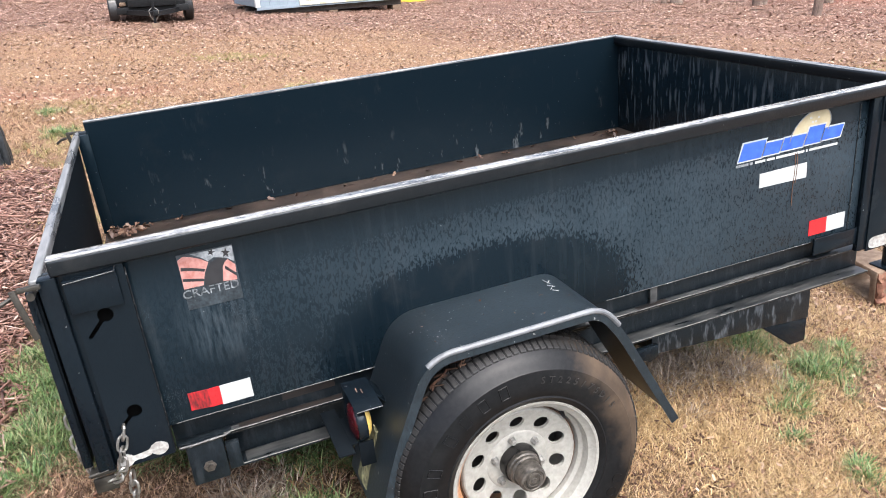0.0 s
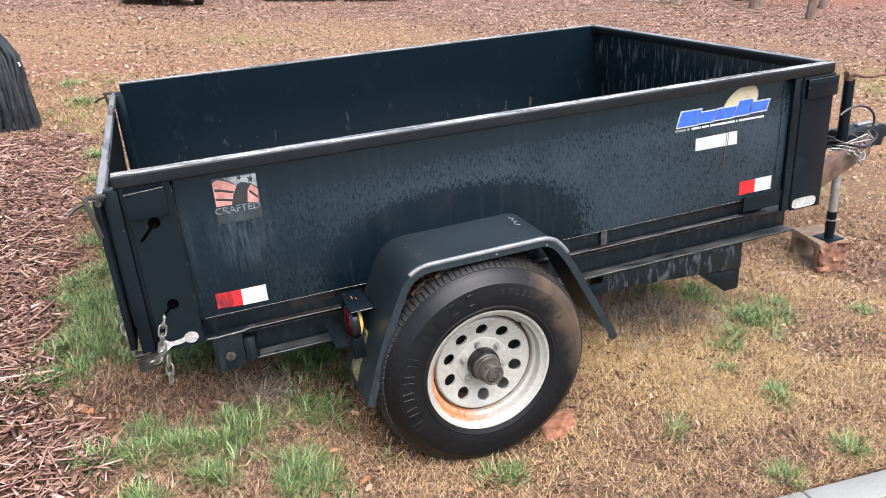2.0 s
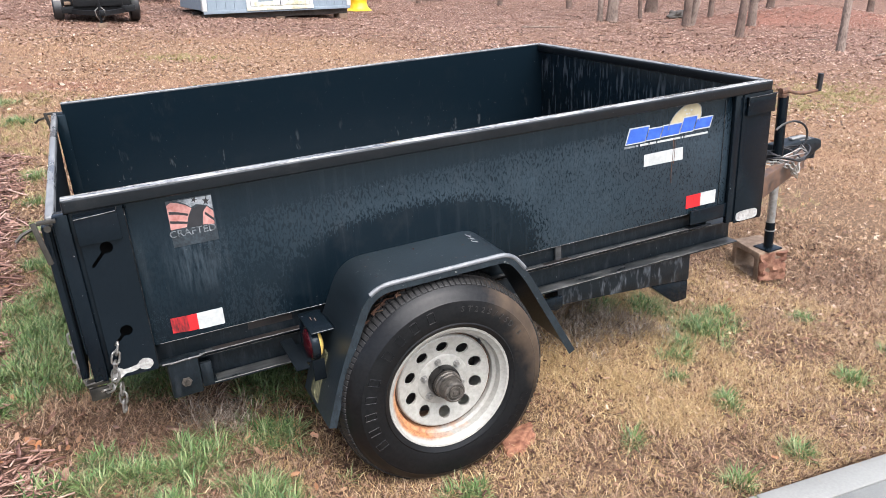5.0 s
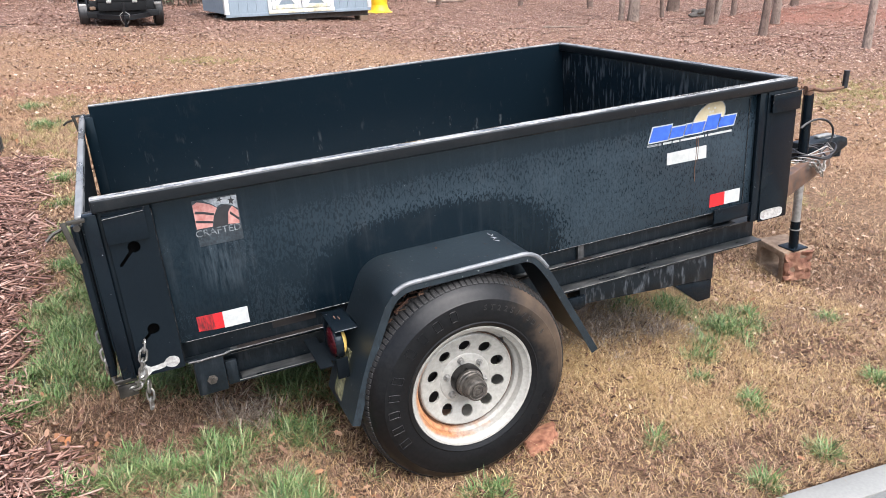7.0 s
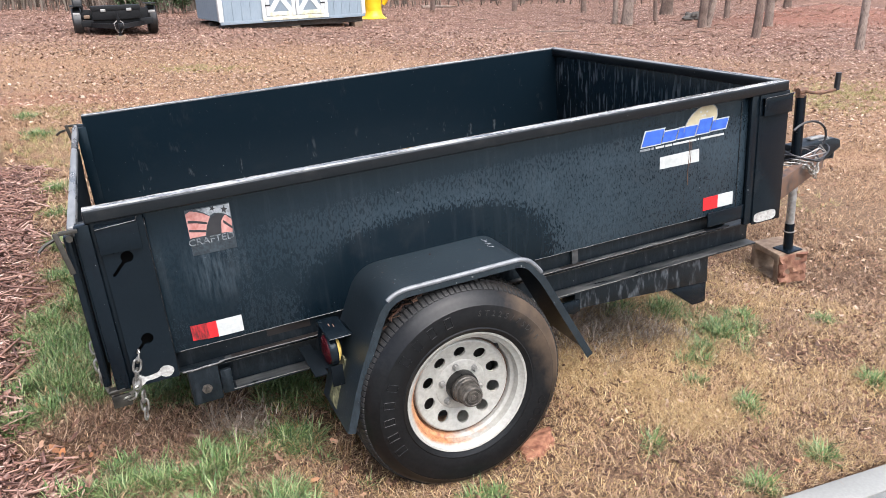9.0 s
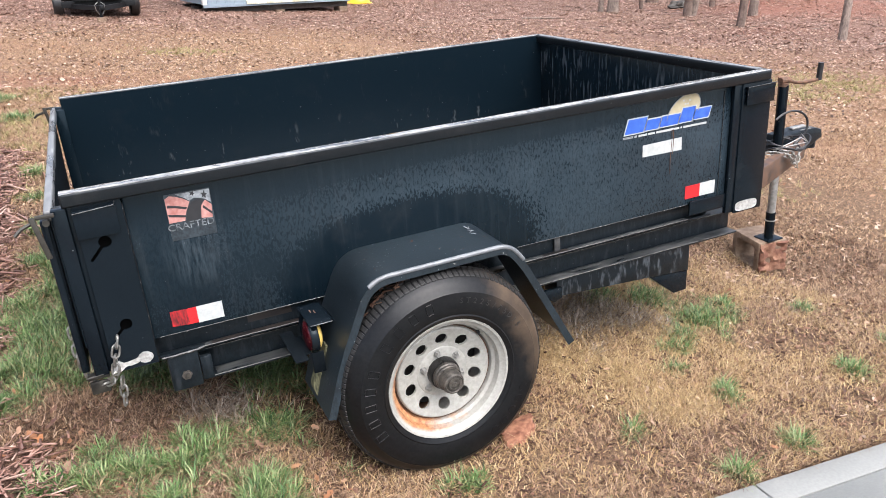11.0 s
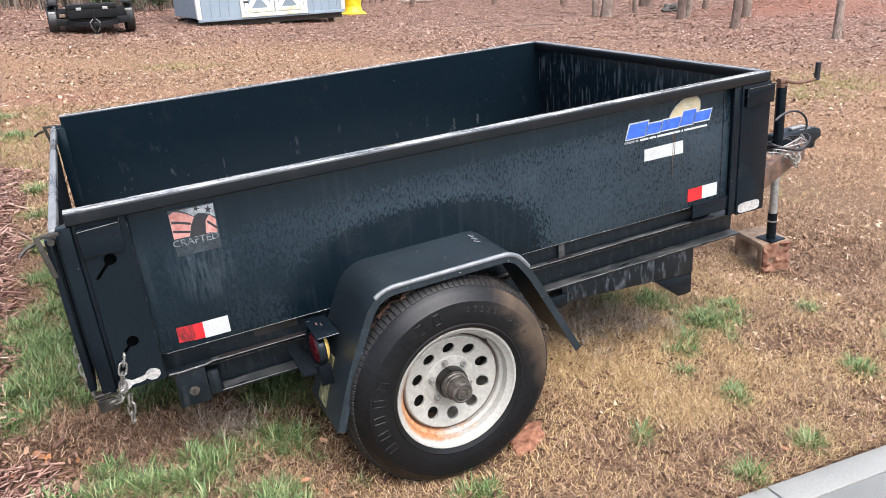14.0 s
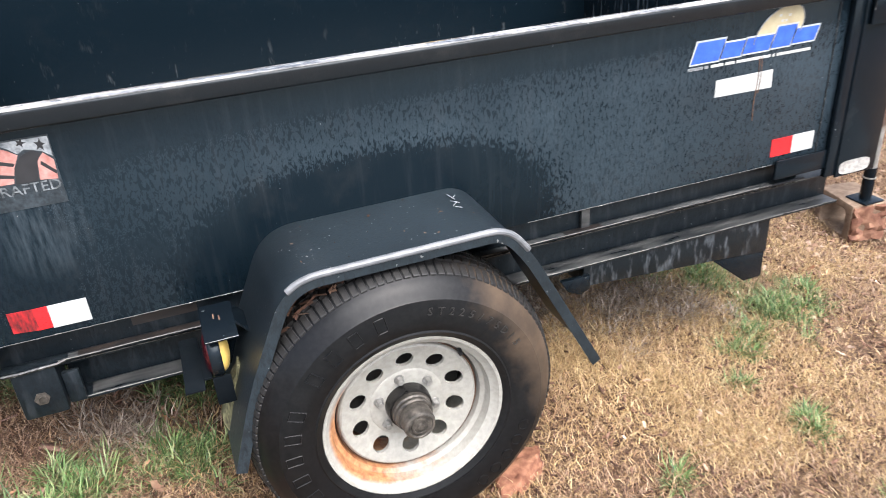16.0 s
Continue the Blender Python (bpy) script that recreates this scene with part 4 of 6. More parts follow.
for h in range(10):
    a = 2 * math.pi * (h + 0.46) / 10
    hx, hz = CX + 0.1185 * math.cos(a), CZ + 0.1185 * math.sin(a)
    loops.append([(hx + 0.0205 * math.cos(2 * math.pi * k / 14), hz + 0.0205 * math.sin(2 * math.pi * k / 14)) for k in range(14)])
for loop in loops:
    vs = [disc.verts.new((u, -0.234, v)) for u, v in loop]
    edges += [disc.edges.new((vs[i], vs[(i + 1) % len(vs)])) for i in range(len(vs))]
bmesh.ops.triangle_fill(disc, use_beauty=True, use_dissolve=False, edges=edges)
ext = bmesh.ops.extrude_face_region(disc, geom=disc.faces[:])
for v in ext["geom"]:
    if isinstance(v, bmesh.types.BMVert):
        v.co.y = -0.225
for v in disc.verts:
    v.co.y -= 0.021 * min(1.0, max(0.0, (math.hypot(v.co.x - CX, v.co.z - CZ) - 0.088) / 0.068))
bmesh.ops.recalc_face_normals(disc, faces=disc.faces[:])
part("wheel_disc", joined(disc, lathe([(0.155, -0.2552), (0.1595, -0.253), (0.1625, -0.248), (0.163, -0.225), (0.158, -0.225), (0.155, -0.245)], CX, CZ, 60, True), lathe([(0.090, -0.2345), (0.086, -0.238), (0.081, -0.2395), (0.044, -0.2395), (0.042, -0.230)], CX, CZ, 40)), M_RIM, rim, "pierced white disc with ten round holes")
part("brake_drum", lathe([(0.0, -0.172), (0.150, -0.172), (0.152, -0.10), (0.0, -0.10)], CX, CZ, 32), M_JOINT, rim)
part("hub", lathe([(0.052, -0.232), (0.052, -0.262), (0.050, -0.268), (0.0, -0.268)], CX, CZ, 32), plain("black_grease", (0.004, 0.004, 0.004), (0.022, 0.020, 0.018), 50, (0.25, 0.5), 0.2, 0.5), rim, "black greasy hub barrel")
part("hub_collar", lathe([(0.046, -0.264), (0.046, -0.279), (0.043, -0.282), (0.0435, -0.290), (0.041, -0.294), (0.0, -0.294)], CX, CZ, 28), M_HUB, rim, "grimy collar")
part("dust_cap", joined(lathe([(0.0365, -0.290), (0.0365, -0.322), (0.034, -0.329), (0.029, -0.331), (0.027, -0.328), (0.0, -0.328)], CX, CZ, 28), lathe([(0.021, -0.3275), (0.020, -0.3325), (0.0165, -0.3325), (0.0155, -0.330), (0.008, -0.330), (0.007, -0.3335), (0.0, -0.334)], CX, CZ, 18)), M_HUB, rim, "dull grey dust cap")
for k in range(6):
    a = radians(41) + 2 * math.pi * k / 6
    lx_, lz_ = CX + 0.068 * math.cos(a), CZ + 0.068 * math.sin(a)
    part("lug_nut", joined(lathe([(0.0092, -0.237), (0.0092, -0.251), (0.0065, -0.255), (0.0, -0.255)], lx_, lz_, 6),
                           lathe([(0.0130, -0.238), (0.011, -0.242), (0.0, -0.242)], lx_, lz_, 12)), M_STEEL, rim, "dull steel lug nut")
part("rust_line", tube([(CX + 0.1642 * math.cos(2 * math.pi * k / 72), -0.247, CZ + 0.1642 * math.sin(2 * math.pi * k / 72)) for k in range(72)], 0.0016, 5, True), M_RUST, rim, "thin rust line round the disc")
part("valve_stem", tube([(CX + 0.178 * math.cos(0.75), -0.236, CZ + 0.178 * math.sin(0.75)), (CX + 0.170 * math.cos(0.75), -0.262, CZ + 0.170 * math.sin(0.75)), (CX + 0.167 * math.cos(0.75), -0.276, CZ + 0.167 * math.sin(0.75))], [0.0065, 0.0055, 0.004], 8), M_CABLE, rim, "black rubber valve stem")
tyre_bm = lathe([(0.204, -0.292), (0.209, -0.304), (0.222, -0.311), (0.226, -0.309), (0.250, -0.3155), (0.284, -0.316), (0.300, -0.313), (0.303, -0.310), (0.318, -0.301), (0.334, -0.284), (0.344, -0.266),
                 (0.3505, -0.252), (0.3515, -0.243), (0.343, -0.242), (0.343, -0.236), (0.3535, -0.235), (0.354, -0.212), (0.345, -0.211), (0.345, -0.204), (0.3545, -0.203), (0.3545, -0.187), (0.345, -0.186),
                 (0.345, -0.179), (0.354, -0.178), (0.3535, -0.155), (0.343, -0.154), (0.343, -0.148), (0.351, -0.147), (0.344, -0.124), (0.318, -0.089), (0.284, -0.074), (0.250, -0.075), (0.209, -0.086), (0.204, -0.098)], CX, CZ, 96, True)
FLAT = 0.309 - 0.340
for v in tyre_bm.verts:
    if v.co.z < FLAT:
        v.co.y = -0.195 + (v.co.y + 0.195) * (1 + 1.5 * (FLAT - v.co.z))
        v.co.z = FLAT + 0.15 * (v.co.z - FLAT)
tyre = part("tyre", tyre_bm, M_WALL, rim, "black trailer tyre, clay-stained sidewall")
lug = box(-0.0072, 0.0072, -0.279, -0.245, 0.334, 0.3530, 0.0012, 1)
for v in lug.verts:
    if v.co.y < -0.26:
        v.co.z -= (-0.26 - v.co.y) * 0.62
    elif v.co.y > -0.13:
        v.co.z -= (v.co.y + 0.13) * 0.62
lug_mesh = bpy.data.meshes.new("tread_lug")
lug.to_mesh(lug_mesh)
lug.free()
lug_mesh.materials.append(M_TREAD)
for k in range(116):
    a = 2 * math.pi * k / 116
    if math.sin(a) < -0.93:
        continue
    ob = new("tread_lug", lug_mesh)
    ob.parent = rim
    ob.matrix_local = Matrix.Translation((CX, 0, CZ)) @ Matrix.Rotation(math.pi / 2 - a, 4, "Y")
rows = []
for k in range(104):
    a = 2 * math.pi * k / 104
    if math.sin(a) > -0.8:
        for y0, y1, off, skew in ((-0.238, -0.212, 0.0, 0.4), (-0.205, -0.183, 0.5, -0.4), (-0.177, -0.152, 0.2, 0.4)):
            blk = box(-0.0078, 0.0078, y0, y1, 0.345, 0.3560, 0, 1)
            for v in blk.verts:
                v.co.x += skew * (v.co.y - 0.5 * (y0 + y1))
            rows.append(moved(blk, Matrix.Translation((CX, 0, CZ)) @ Matrix.Rotation(math.pi / 2 - a - off * 0.06, 4, "Y")))
tagged(part("tread_block", joined(*rows), M_TREAD, rim, "worn zigzag tread blocks"), kind="stuff")
# raised sidewall lettering: the maker's words stay plain bars, the size is legible
for k, a in enumerate([205, 193, 181, 169, 157, 138, 126, 114, 102]):
    blk = joined(*[box(a0, a1, -0.3172, -0.315, c0, c1, 0.0008, 1) for a0, a1, c0, c1 in ((-0.012, -0.0098, -0.018, 0.018), (0.0098, 0.012, -0.018, 0.018), (-0.0098, 0.0098, 0.0158, 0.018), (-0.0098, 0.0098, -0.018, -0.0158))])
    part("raised_bar", moved(blk, Matrix.Translation((CX, 0, CZ)) @ Matrix.Rotation(-radians(a - 90), 4, "Y") @ Matrix.Translation((0, 0, 0.272))), M_WALL, rim)
for k, a in enumerate([-22, -31, -40, -49, -58]):
    part("raised_ring", moved(lathe([(0.0155, -0.3150), (0.0150, -0.3172), (0.0115, -0.3172), (0.0110, -0.3150)], 0, 0, 16), Matrix.Translation((CX, 0, CZ)) @ Matrix.Rotation(-radians(a - 90), 4, "Y") @ Matrix.Translation((0, 0, 0.272))), M_WALL, rim)
glyphs = []
for k, ch in enumerate("ST225/75D15"):
    g = moved(letters(ch, 0.026), Matrix.Rotation(math.pi / 2, 4, "X"))
    glyphs.append(moved(g, Matrix.Translation((CX, -0.3168, CZ)) @ Matrix.Rotation(-radians(80 - 5.0 * k - 90), 4, "Y") @ Matrix.Translation((0, 0, 0.274))))
part("size_lettering", joined(*glyphs), M_LETTER, rim, "", False)
mirrored(rim, FLIP)

# tail lamp on the mudguard's rear: a hooded two-faced lamp, a bracket, a wedge of rotten wood
lamp = part("lamp_hood", joined(box(0.986, 1.054, -0.197, -0.048, 0.583, 0.587, 0.0012), box(0.986, 1.054, -0.052, -0.048, 0.43, 0.584, 0.001),
                                prism([(1.052, 0.586), (1.120, 0.500), (1.120, 0.400), (1.116, 0.400), (1.116, 0.498), (1.050, 0.582)], "y", -0.13, -0.048, 0.0006)), M_BLACK, trailer, "black sheet-metal lamp hood")
part("bright_edge", tube([(0.988, -0.1975, 0.587), (1.054, -0.1975, 0.587)], 0.0009, 5), M_GLINT, lamp)
part("rust_scratch", joined(box(1.012, 1.015, -0.11, -0.09, 0.5868, 0.5876, 0), box(1.023, 1.026, -0.12, -0.10, 0.5868, 0.5876, 0)), M_RUST, lamp, "two rubbed rusty scratches")


def lens_bulge(x, sgn, cy, cz, r, depth):
    b = lathe([(r * math.cos(t), -depth * math.sin(t)) for t in np.linspace(0, math.pi / 2 - 0.01, 7)], 0, 0, 24)
    return moved(b, Matrix.Translation((x, cy, cz)) @ Matrix.Rotation(sgn * math.pi / 2, 4, "Z"))


part("lamp_body", moved(lathe([(0.052, -0.012), (0.054, -0.008), (0.054, 0.008), (0.052, 0.012)], 0, 0, 28), Matrix.Translation((1.000, -0.135, 0.526)) @ Matrix.Rotation(math.pi / 2, 4, "Z")), M_BLACK, lamp, "black lamp ring")
part("red_lens", lens_bulge(0.989, -1, -0.135, 0.526, 0.047, 0.012), M_LREDLENS, lamp, "dark red rear lens")
part("amber_lens", lens_bulge(1.011, 1, -0.135, 0.526, 0.047, 0.020), M_AMBER, lamp, "yellow amber front lens")
part("lamp_bracket", joined(box(0.928, 0.968, -0.205, 0.0, 0.482, 0.488, 0.0015), box(0.984, 1.022, -0.175, -0.169, 0.415, 0.485, 0.002), box(0.964, 0.985, -0.17, -0.05, 0.482, 0.4875, 0.001)), M_GATE, lamp)
wood = prism([(1.040, 0.475), (1.090, 0.475), (1.074, 0.430), (1.038, 0.352), (0.998, 0.276), (0.984, 0.345), (1.012, 0.425)], "y", -0.135, -0.10)
bmesh.ops.triangulate(wood, faces=wood.faces[:])
bmesh.ops.subdivide_edges(wood, edges=wood.edges[:], cuts=4, use_grid_fill=True)
for v in wood.verts:
    v.co.x += 0.007 * noise.noise(Vector((v.co.x * 60, v.co.y * 40, v.co.z * 14)))
    v.co.y += 0.010 * noise.noise(Vector((v.co.x * 70, v.co.y * 30, v.co.z * 16 + 5)))
part("wood_wedge", wood, M_WOOD, lamp, "split mossy piece of wood")
lamp.location = (0.016, 0.0, -0.024)
mirrored(lamp, FLIP @ Matrix.Translation((0.016, 0, -0.024)))

# reflective tapes and stickers on the side plate
tape = part("reflective_tape", box(0.690, 0.716, -0.0014, 0.0, 0.572, 0.623, 0), M_RED, side, "red half of reflective tape")
part("reflective_tape", prism([(0.641, 0.577), (0.690, 0.572), (0.690, 0.623), (0.641, 0.625)], "y", -0.0013, 0.0), M_WORNRED, side, "red tape worn through to black")
part("reflective_tape", box(0.7162, 0.7915, -0.0014, 0.0, 0.570, 0.623, 0), M_WHITE, side, "white half of reflective tape")
part("reflective_tape", box(2.576, 2.648, -0.0014, 0.0, 0.578, 0.630, 0), M_RED, side)
part("reflective_tape", box(2.6482, 2.725, -0.0014, 0.0, 0.578, 0.631, 0), M_WHITE, side)
part("white_sticker", prism([(2.361, 0.786), (2.545, 0.784), (2.543, 0.833), (2.361, 0.831)], "y", -0.0014, 0.0), M_WHITE, side, "blank white sticker")
# maker's sticker: drawn as plain slanted shapes, blue on a white ground, under a sand-coloured disc
dome = [(2.545 + 0.072 * math.cos(a) + 0.030 * math.sin(a), 0.930 + 0.066 * math.sin(a)) for a in np.linspace(-0.1, math.pi + 0.35, 22)]
logo = part("maker_sticker", prism(dome, "y", -0.0009, 0.0), M_SAND, side, "sand-coloured dome of a logo sticker")
part("dome_edge", tube([(u, -0.001, v) for u, v in dome], 0.0018, 5), M_GREY, logo)
part("sticker_mark", joined(*[box(2.54 + u, 2.548 + u, -0.0013, -0.0009, 0.962 + w_, 0.968 + w_, 0) for u, w_ in ((0, 0.006), (0.03, 0.004), (0.008, -0.008), (0.02, -0.008))]), M_WHITE, logo)


def slanted(x, wd, lo, top, grow, y0, y1):
    k = 0.013 * (top - lo) / 0.038
    return prism([(x - grow, lo - grow), (x + wd + grow, lo - grow), (x + wd + k + grow, top + grow), (x + k - grow, top + grow)], "y", y0, y1)


STROKES = [(2.276, 0.084, 0.884, 0.936), (2.366, 0.062, 0.886, 0.924), (2.434, 0.084, 0.888, 0.926), (2.524, 0.062, 0.890, 0.943), (2.592, 0.074, 0.893, 0.930)]
for x, wd, lo, top in STROKES:
    part("white_border", slanted(x, wd, lo, top, 0.0042, -0.0013, -0.0002), M_WHITE, logo)
    part("blue_stroke", slanted(x, wd, lo, top, 0.0, -0.0018, -0.0013), M_BLUE, logo)
for x, w_ in ((2.270, 0.045), (2.320, 0.012), (2.340, 0.038), (2.384, 0.030), (2.42, 0.108), (2.535, 0.006), (2.548, 0.112)):
    part("print_bar", box(x, x + w_, -0.0012, -0.0002, 0.867, 0.8745, 0), M_GREY if x < 2.33 else M_WHITE, logo)
for x, z0, z1 in ((2.494, 0.70, 0.872), (2.502, 0.775, 0.872)):
    part("drip_run", tube([(x + 0.002 * math.sin(40 * z), -0.0016, z) for z in np.linspace(z0, z1, 8)], 0.0012, 5), M_RUST, logo, "thin brown drip run")
# the weathered square sticker near the tailgate
old = part("old_sticker", box(0.692, 0.818, -0.001, 0.0, 0.838, 0.976, 0), M_FADE, side, "weathered transparent sticker, half worn off")
def st(pts):
    return [(0.753 + 0.87 * (u - 0.757), 0.9755 + 1.2 * (v - 0.9755)) for u, v in pts]


red = joined(prism(st([(0.688, 0.906), (0.738, 0.906), (0.748, 0.930), (0.763, 0.950), (0.745, 0.960), (0.722, 0.968), (0.703, 0.972), (0.688, 0.966)]), "y", -0.0016, -0.001),
             prism(st([(0.790, 0.905), (0.826, 0.902), (0.829, 0.934), (0.812, 0.948), (0.797, 0.938)]), "y", -0.0016, -0.001))
part("sticker_red", red, M_SALMON, old, "faded salmon shapes")
part("sticker_pale", prism(st([(0.722, 0.9735), (0.830, 0.9735), (0.829, 0.940), (0.812, 0.950), (0.797, 0.954), (0.778, 0.958), (0.763, 0.952), (0.748, 0.962)]), "y", -0.0015, -0.001), M_WORNWHITE, old, "pale grey corner")
star = [(0.811 + (0.0125 if k % 2 == 0 else 0.005) * math.sin(math.pi * k / 5 + 0.2), 0.9615 + (0.0115 if k % 2 == 0 else 0.0046) * math.cos(math.pi * k / 5 + 0.2)) for k in range(10)]
half_star = [(0.775 + (0.0115 if k % 2 == 0 else 0.0046) * math.sin(math.pi * k / 5 + 0.4), 0.969 + (0.008 if k % 2 == 0 else 0.003) * math.cos(math.pi * k / 5 + 0.4)) for k in range(10)]
part("sticker_star", joined(prism(st(star), "y", -0.0020, -0.0015), prism(st(half_star), "y", -0.0020, -0.0015)), M_CABLE, old, "small black stars")
part("sticker_black", joined(prism(st([(0.741, 0.904), (0.786, 0.904), (0.794, 0.932), (0.808, 0.948), (0.790, 0.955), (0.766, 0.948), (0.750, 0.930)]), "y", -0.0019, -0.0016),
                             prism(st([(0.800, 0.930), (0.826, 0.910), (0.828, 0.916), (0.803, 0.936)]), "y", -0.0019, -0.0016),
                             prism(st([(0.690, 0.944), (0.715, 0.941), (0.748, 0.933), (0.752, 0.938), (0.716, 0.947), (0.692, 0.951)]), "y", -0.0019, -0.0016),
                             prism(st([(0.690, 0.922), (0.715, 0.918), (0.741, 0.914), (0.744, 0.919), (0.716, 0.924), (0.690, 0.928)]), "y", -0.0019, -0.0016)), M_CABLE, old)
part("sticker_word", moved(letters("CRAFTED", 0.029), Matrix.Translation((0.751, -0.0024, 0.877)) @ Matrix.Rotation(math.pi / 2, 4, "X") @ Matrix.Diagonal((1.05, 1, 1, 1))), M_GHOST, old, "", False)
part("sticker_bars", joined(*[box(x, x + 0.011, -0.0014, -0.001, 0.858, 0.870, 0) for x in np.arange(0.70, 0.80, 0.0165)]), M_FADE, old)


def link_mesh(length, width, r):
    path = []
    for k in range(14):
        a = 2 * math.pi * k / 14
        path.append(((width / 2) * math.cos(a), 0, (length / 2 - width / 2) * math.copysign(1, math.sin(a)) * (abs(math.sin(a)) > 1e-6) + (width / 2) * math.sin(a)))
    return tube(path, r, 6, True)


def chain(name, points, parent, length=0.036, label=""):
    """Links threaded along a line, each turned a quarter from the last."""
    pts = [Vector(p) for p in points]
    out, pos, seg, k = [], pts[0].copy(), 0, 0
    step = length * 0.72
    while seg < len(pts) - 1:
        d = pts[seg + 1] - pos
        if d.length < step:
            seg += 1
            continue
        d.normalize()
        mid = pos + d * step / 2
        rot = d.to_track_quat("Z", "Y").to_matrix().to_4x4()
        out.append(moved(link_mesh(length, 0.021, 0.0035), Matrix.Translation(mid) @ rot @ Matrix.Rotation(math.pi / 2 * (k % 2) + 0.4, 4, "Z")))
        pos, k = pos + d * step, k + 1
    return part(name, joined(*out), M_CHAIN, parent, label)


chain("gate_chain", [(0.488, -0.024, 0.598), (0.472, -0.034, 0.545), (0.462, -0.034, 0.490), (0.445, -0.02, 0.455), (0.41, 0.01, 0.44), (0.385, 0.03, 0.455), (0.378, 0.02, 0.50), (0.376, 0.01, 0.56), (0.378, 0.02, 0.66)], trailer, 0.038, "galvanised gate chain")
chain("chain_tail", [(0.474, -0.012, 0.462), (0.470, -0.012, 0.42), (0.466, -0.012, 0.372)], trailer, 0.040, "loose end of the chain")
part("gate_hinge", joined(box(0.385, 0.445, -0.015, 0.02, 0.478, 0.486, 0.002), box(0.388, 0.44, -0.012, -0.004, 0.43, 0.47, 0.002), tube([(0.385, -0.02, 0.489), (0.43, -0.022, 0.494)], 0.004, 6), tube([(0.395, 0.0, 0.44), (0.44, -0.008, 0.447)], 0.008, 8)), M_OLDIRON, trailer, "grimy lower gate hinge")

# tongue: two converging channels, coupler, jack, cable and chains
for y0, y1 in ((0.17, 0.72), (1.41, 0.86)):
    bm = prism([(2.86, 0.455), (4.06, 0.430), (4.06, 0.325), (2.86, 0.345)], "y", 0, 0.05, 0.002)
    for v in bm.verts:
        k = (v.co.x - 2.86) / 1.2
        v.co.y += y0 + (y1 - y0) * k - 0.025
    part("tongue_channel", bm, M_FRAME if y0 > 1 else plain("rust_bleeding_black_paint", (0.014, 0.014, 0.015), (0.16, 0.085, 0.05), 14, (0.4, 0.7), 0, 0.3, 3), trailer, "black channel with rust showing through")
part("front_beam", box(2.83, 2.892, 0.078, W - 0.078, 0.376, 0.46, 0.003), M_FRAME, trailer)
coupler = part("coupler", joined(prism([(3.92, 0.455), (4.10, 0.468), (4.18, 0.466), (4.225, 0.450), (4.235, 0.405), (4.17, 0.375), (4.10, 0.338), (3.92, 0.345)], "y", 0.735, 0.845, 0.008), tube([(4.19, 0.79, 0.40), (4.19, 0.79, 0.345)], 0.040, 16)), M_FRAME, trailer, "black ball coupler")
part("coupler_latch", joined(box(4.04, 4.15, 0.775, 0.805, 0.466, 0.478, 0.004), tube([(4.06, 0.74, 0.470), (4.09, 0.70, 0.482), (4.11, 0.74, 0.49)], 0.003, 6)), M_STEEL, coupler)
jack = part("tongue_jack", tube([(3.83, 0.68, 0.30), (3.826, 0.68, 0.745), (3.826, 0.68, 0.758)], 0.0265, 20), M_BLACK, trailer, "black upright tongue jack")
part("jack_leg", joined(tube([(3.834, 0.68, -0.09), (3.832, 0.68, 0.31)], 0.022, 16), tube([(3.834, 0.68, 0.005), (3.834, 0.68, 0.012)], 0.0275, 16)), M_STEEL, jack, "grey inner leg")
part("jack_sleeve", tube([(3.834, 0.68, -0.092), (3.833, 0.68, 0.055)], 0.0255, 16), M_BLACK, jack)
part("jack_foot", box(3.778, 3.888, 0.625, 0.735, -0.101, -0.093, 0.003), M_BLACK, jack, "square steel foot")
part("jack_cap", joined(tube([(3.823, 0.68, 0.752), (3.823, 0.68, 0.768)], 0.026, 14), tube([(3.80, 0.68, 0.782), (3.855, 0.68, 0.782)], 0.018, 10)), M_RUST, jack)
crank = part("crank_arm", tube([(3.835, 0.67, 0.785), (3.88, 0.66, 0.768), (3.94, 0.655, 0.759), (4.045, 0.65, 0.764)], 0.009, 8), M_RUST, jack, "rusty crank arm")
part("crank_grip", tube([(4.043, 0.65, 0.760), (4.048, 0.65, 0.850)], 0.0145, 12), M_CABLE, jack, "black rubber grip")
coil = []
for k in range(3):
    coil.append(tube([(3.79 + (0.105 + 0.012 * k) * math.cos(a) + 0.02 * k, 0.62 + 0.09 * math.sin(a), 0.450 + 0.010 * k + 0.02 * math.sin(2 * a + k)) for a in np.linspace(0, 2 * math.pi, 24)[:-1]], 0.0048, 6, True))
coil.append(tube([(3.83 + 0.135 * math.cos(a), 0.62, 0.535 + 0.095 * math.sin(a)) for a in np.linspace(-1.2, 2.4, 20)], 0.006, 6))
part("brake_cable", joined(*coil), M_CABLE, trailer, "coiled black wiring")
part("safety_wire", joined(*[tube([(3.72 + 0.1 * k, 0.56, 0.47), (3.82, 0.53, 0.51 + 0.02 * k), (3.90, 0.55, 0.47), (3.80, 0.60, 0.45)], 0.003, 5) for k in range(2)]), M_STEEL, trailer)
chain("safety_chain", [(3.66, 0.60, 0.440), (3.72, 0.545, 0.437), (3.765, 0.525, 0.415), (3.80, 0.540, 0.375), (3.84, 0.558, 0.355), (3.87, 0.572, 0.375), (3.885, 0.585, 0.415), (3.92, 0.63, 0.432)], trailer, 0.042, "bright safety chain on the tongue")
chain("safety_chain", [(3.70, 0.62, 0.445), (3.76, 0.555, 0.440), (3.80, 0.535, 0.425), (3.83, 0.545, 0.385), (3.835, 0.55, 0.335)], trailer, 0.042)

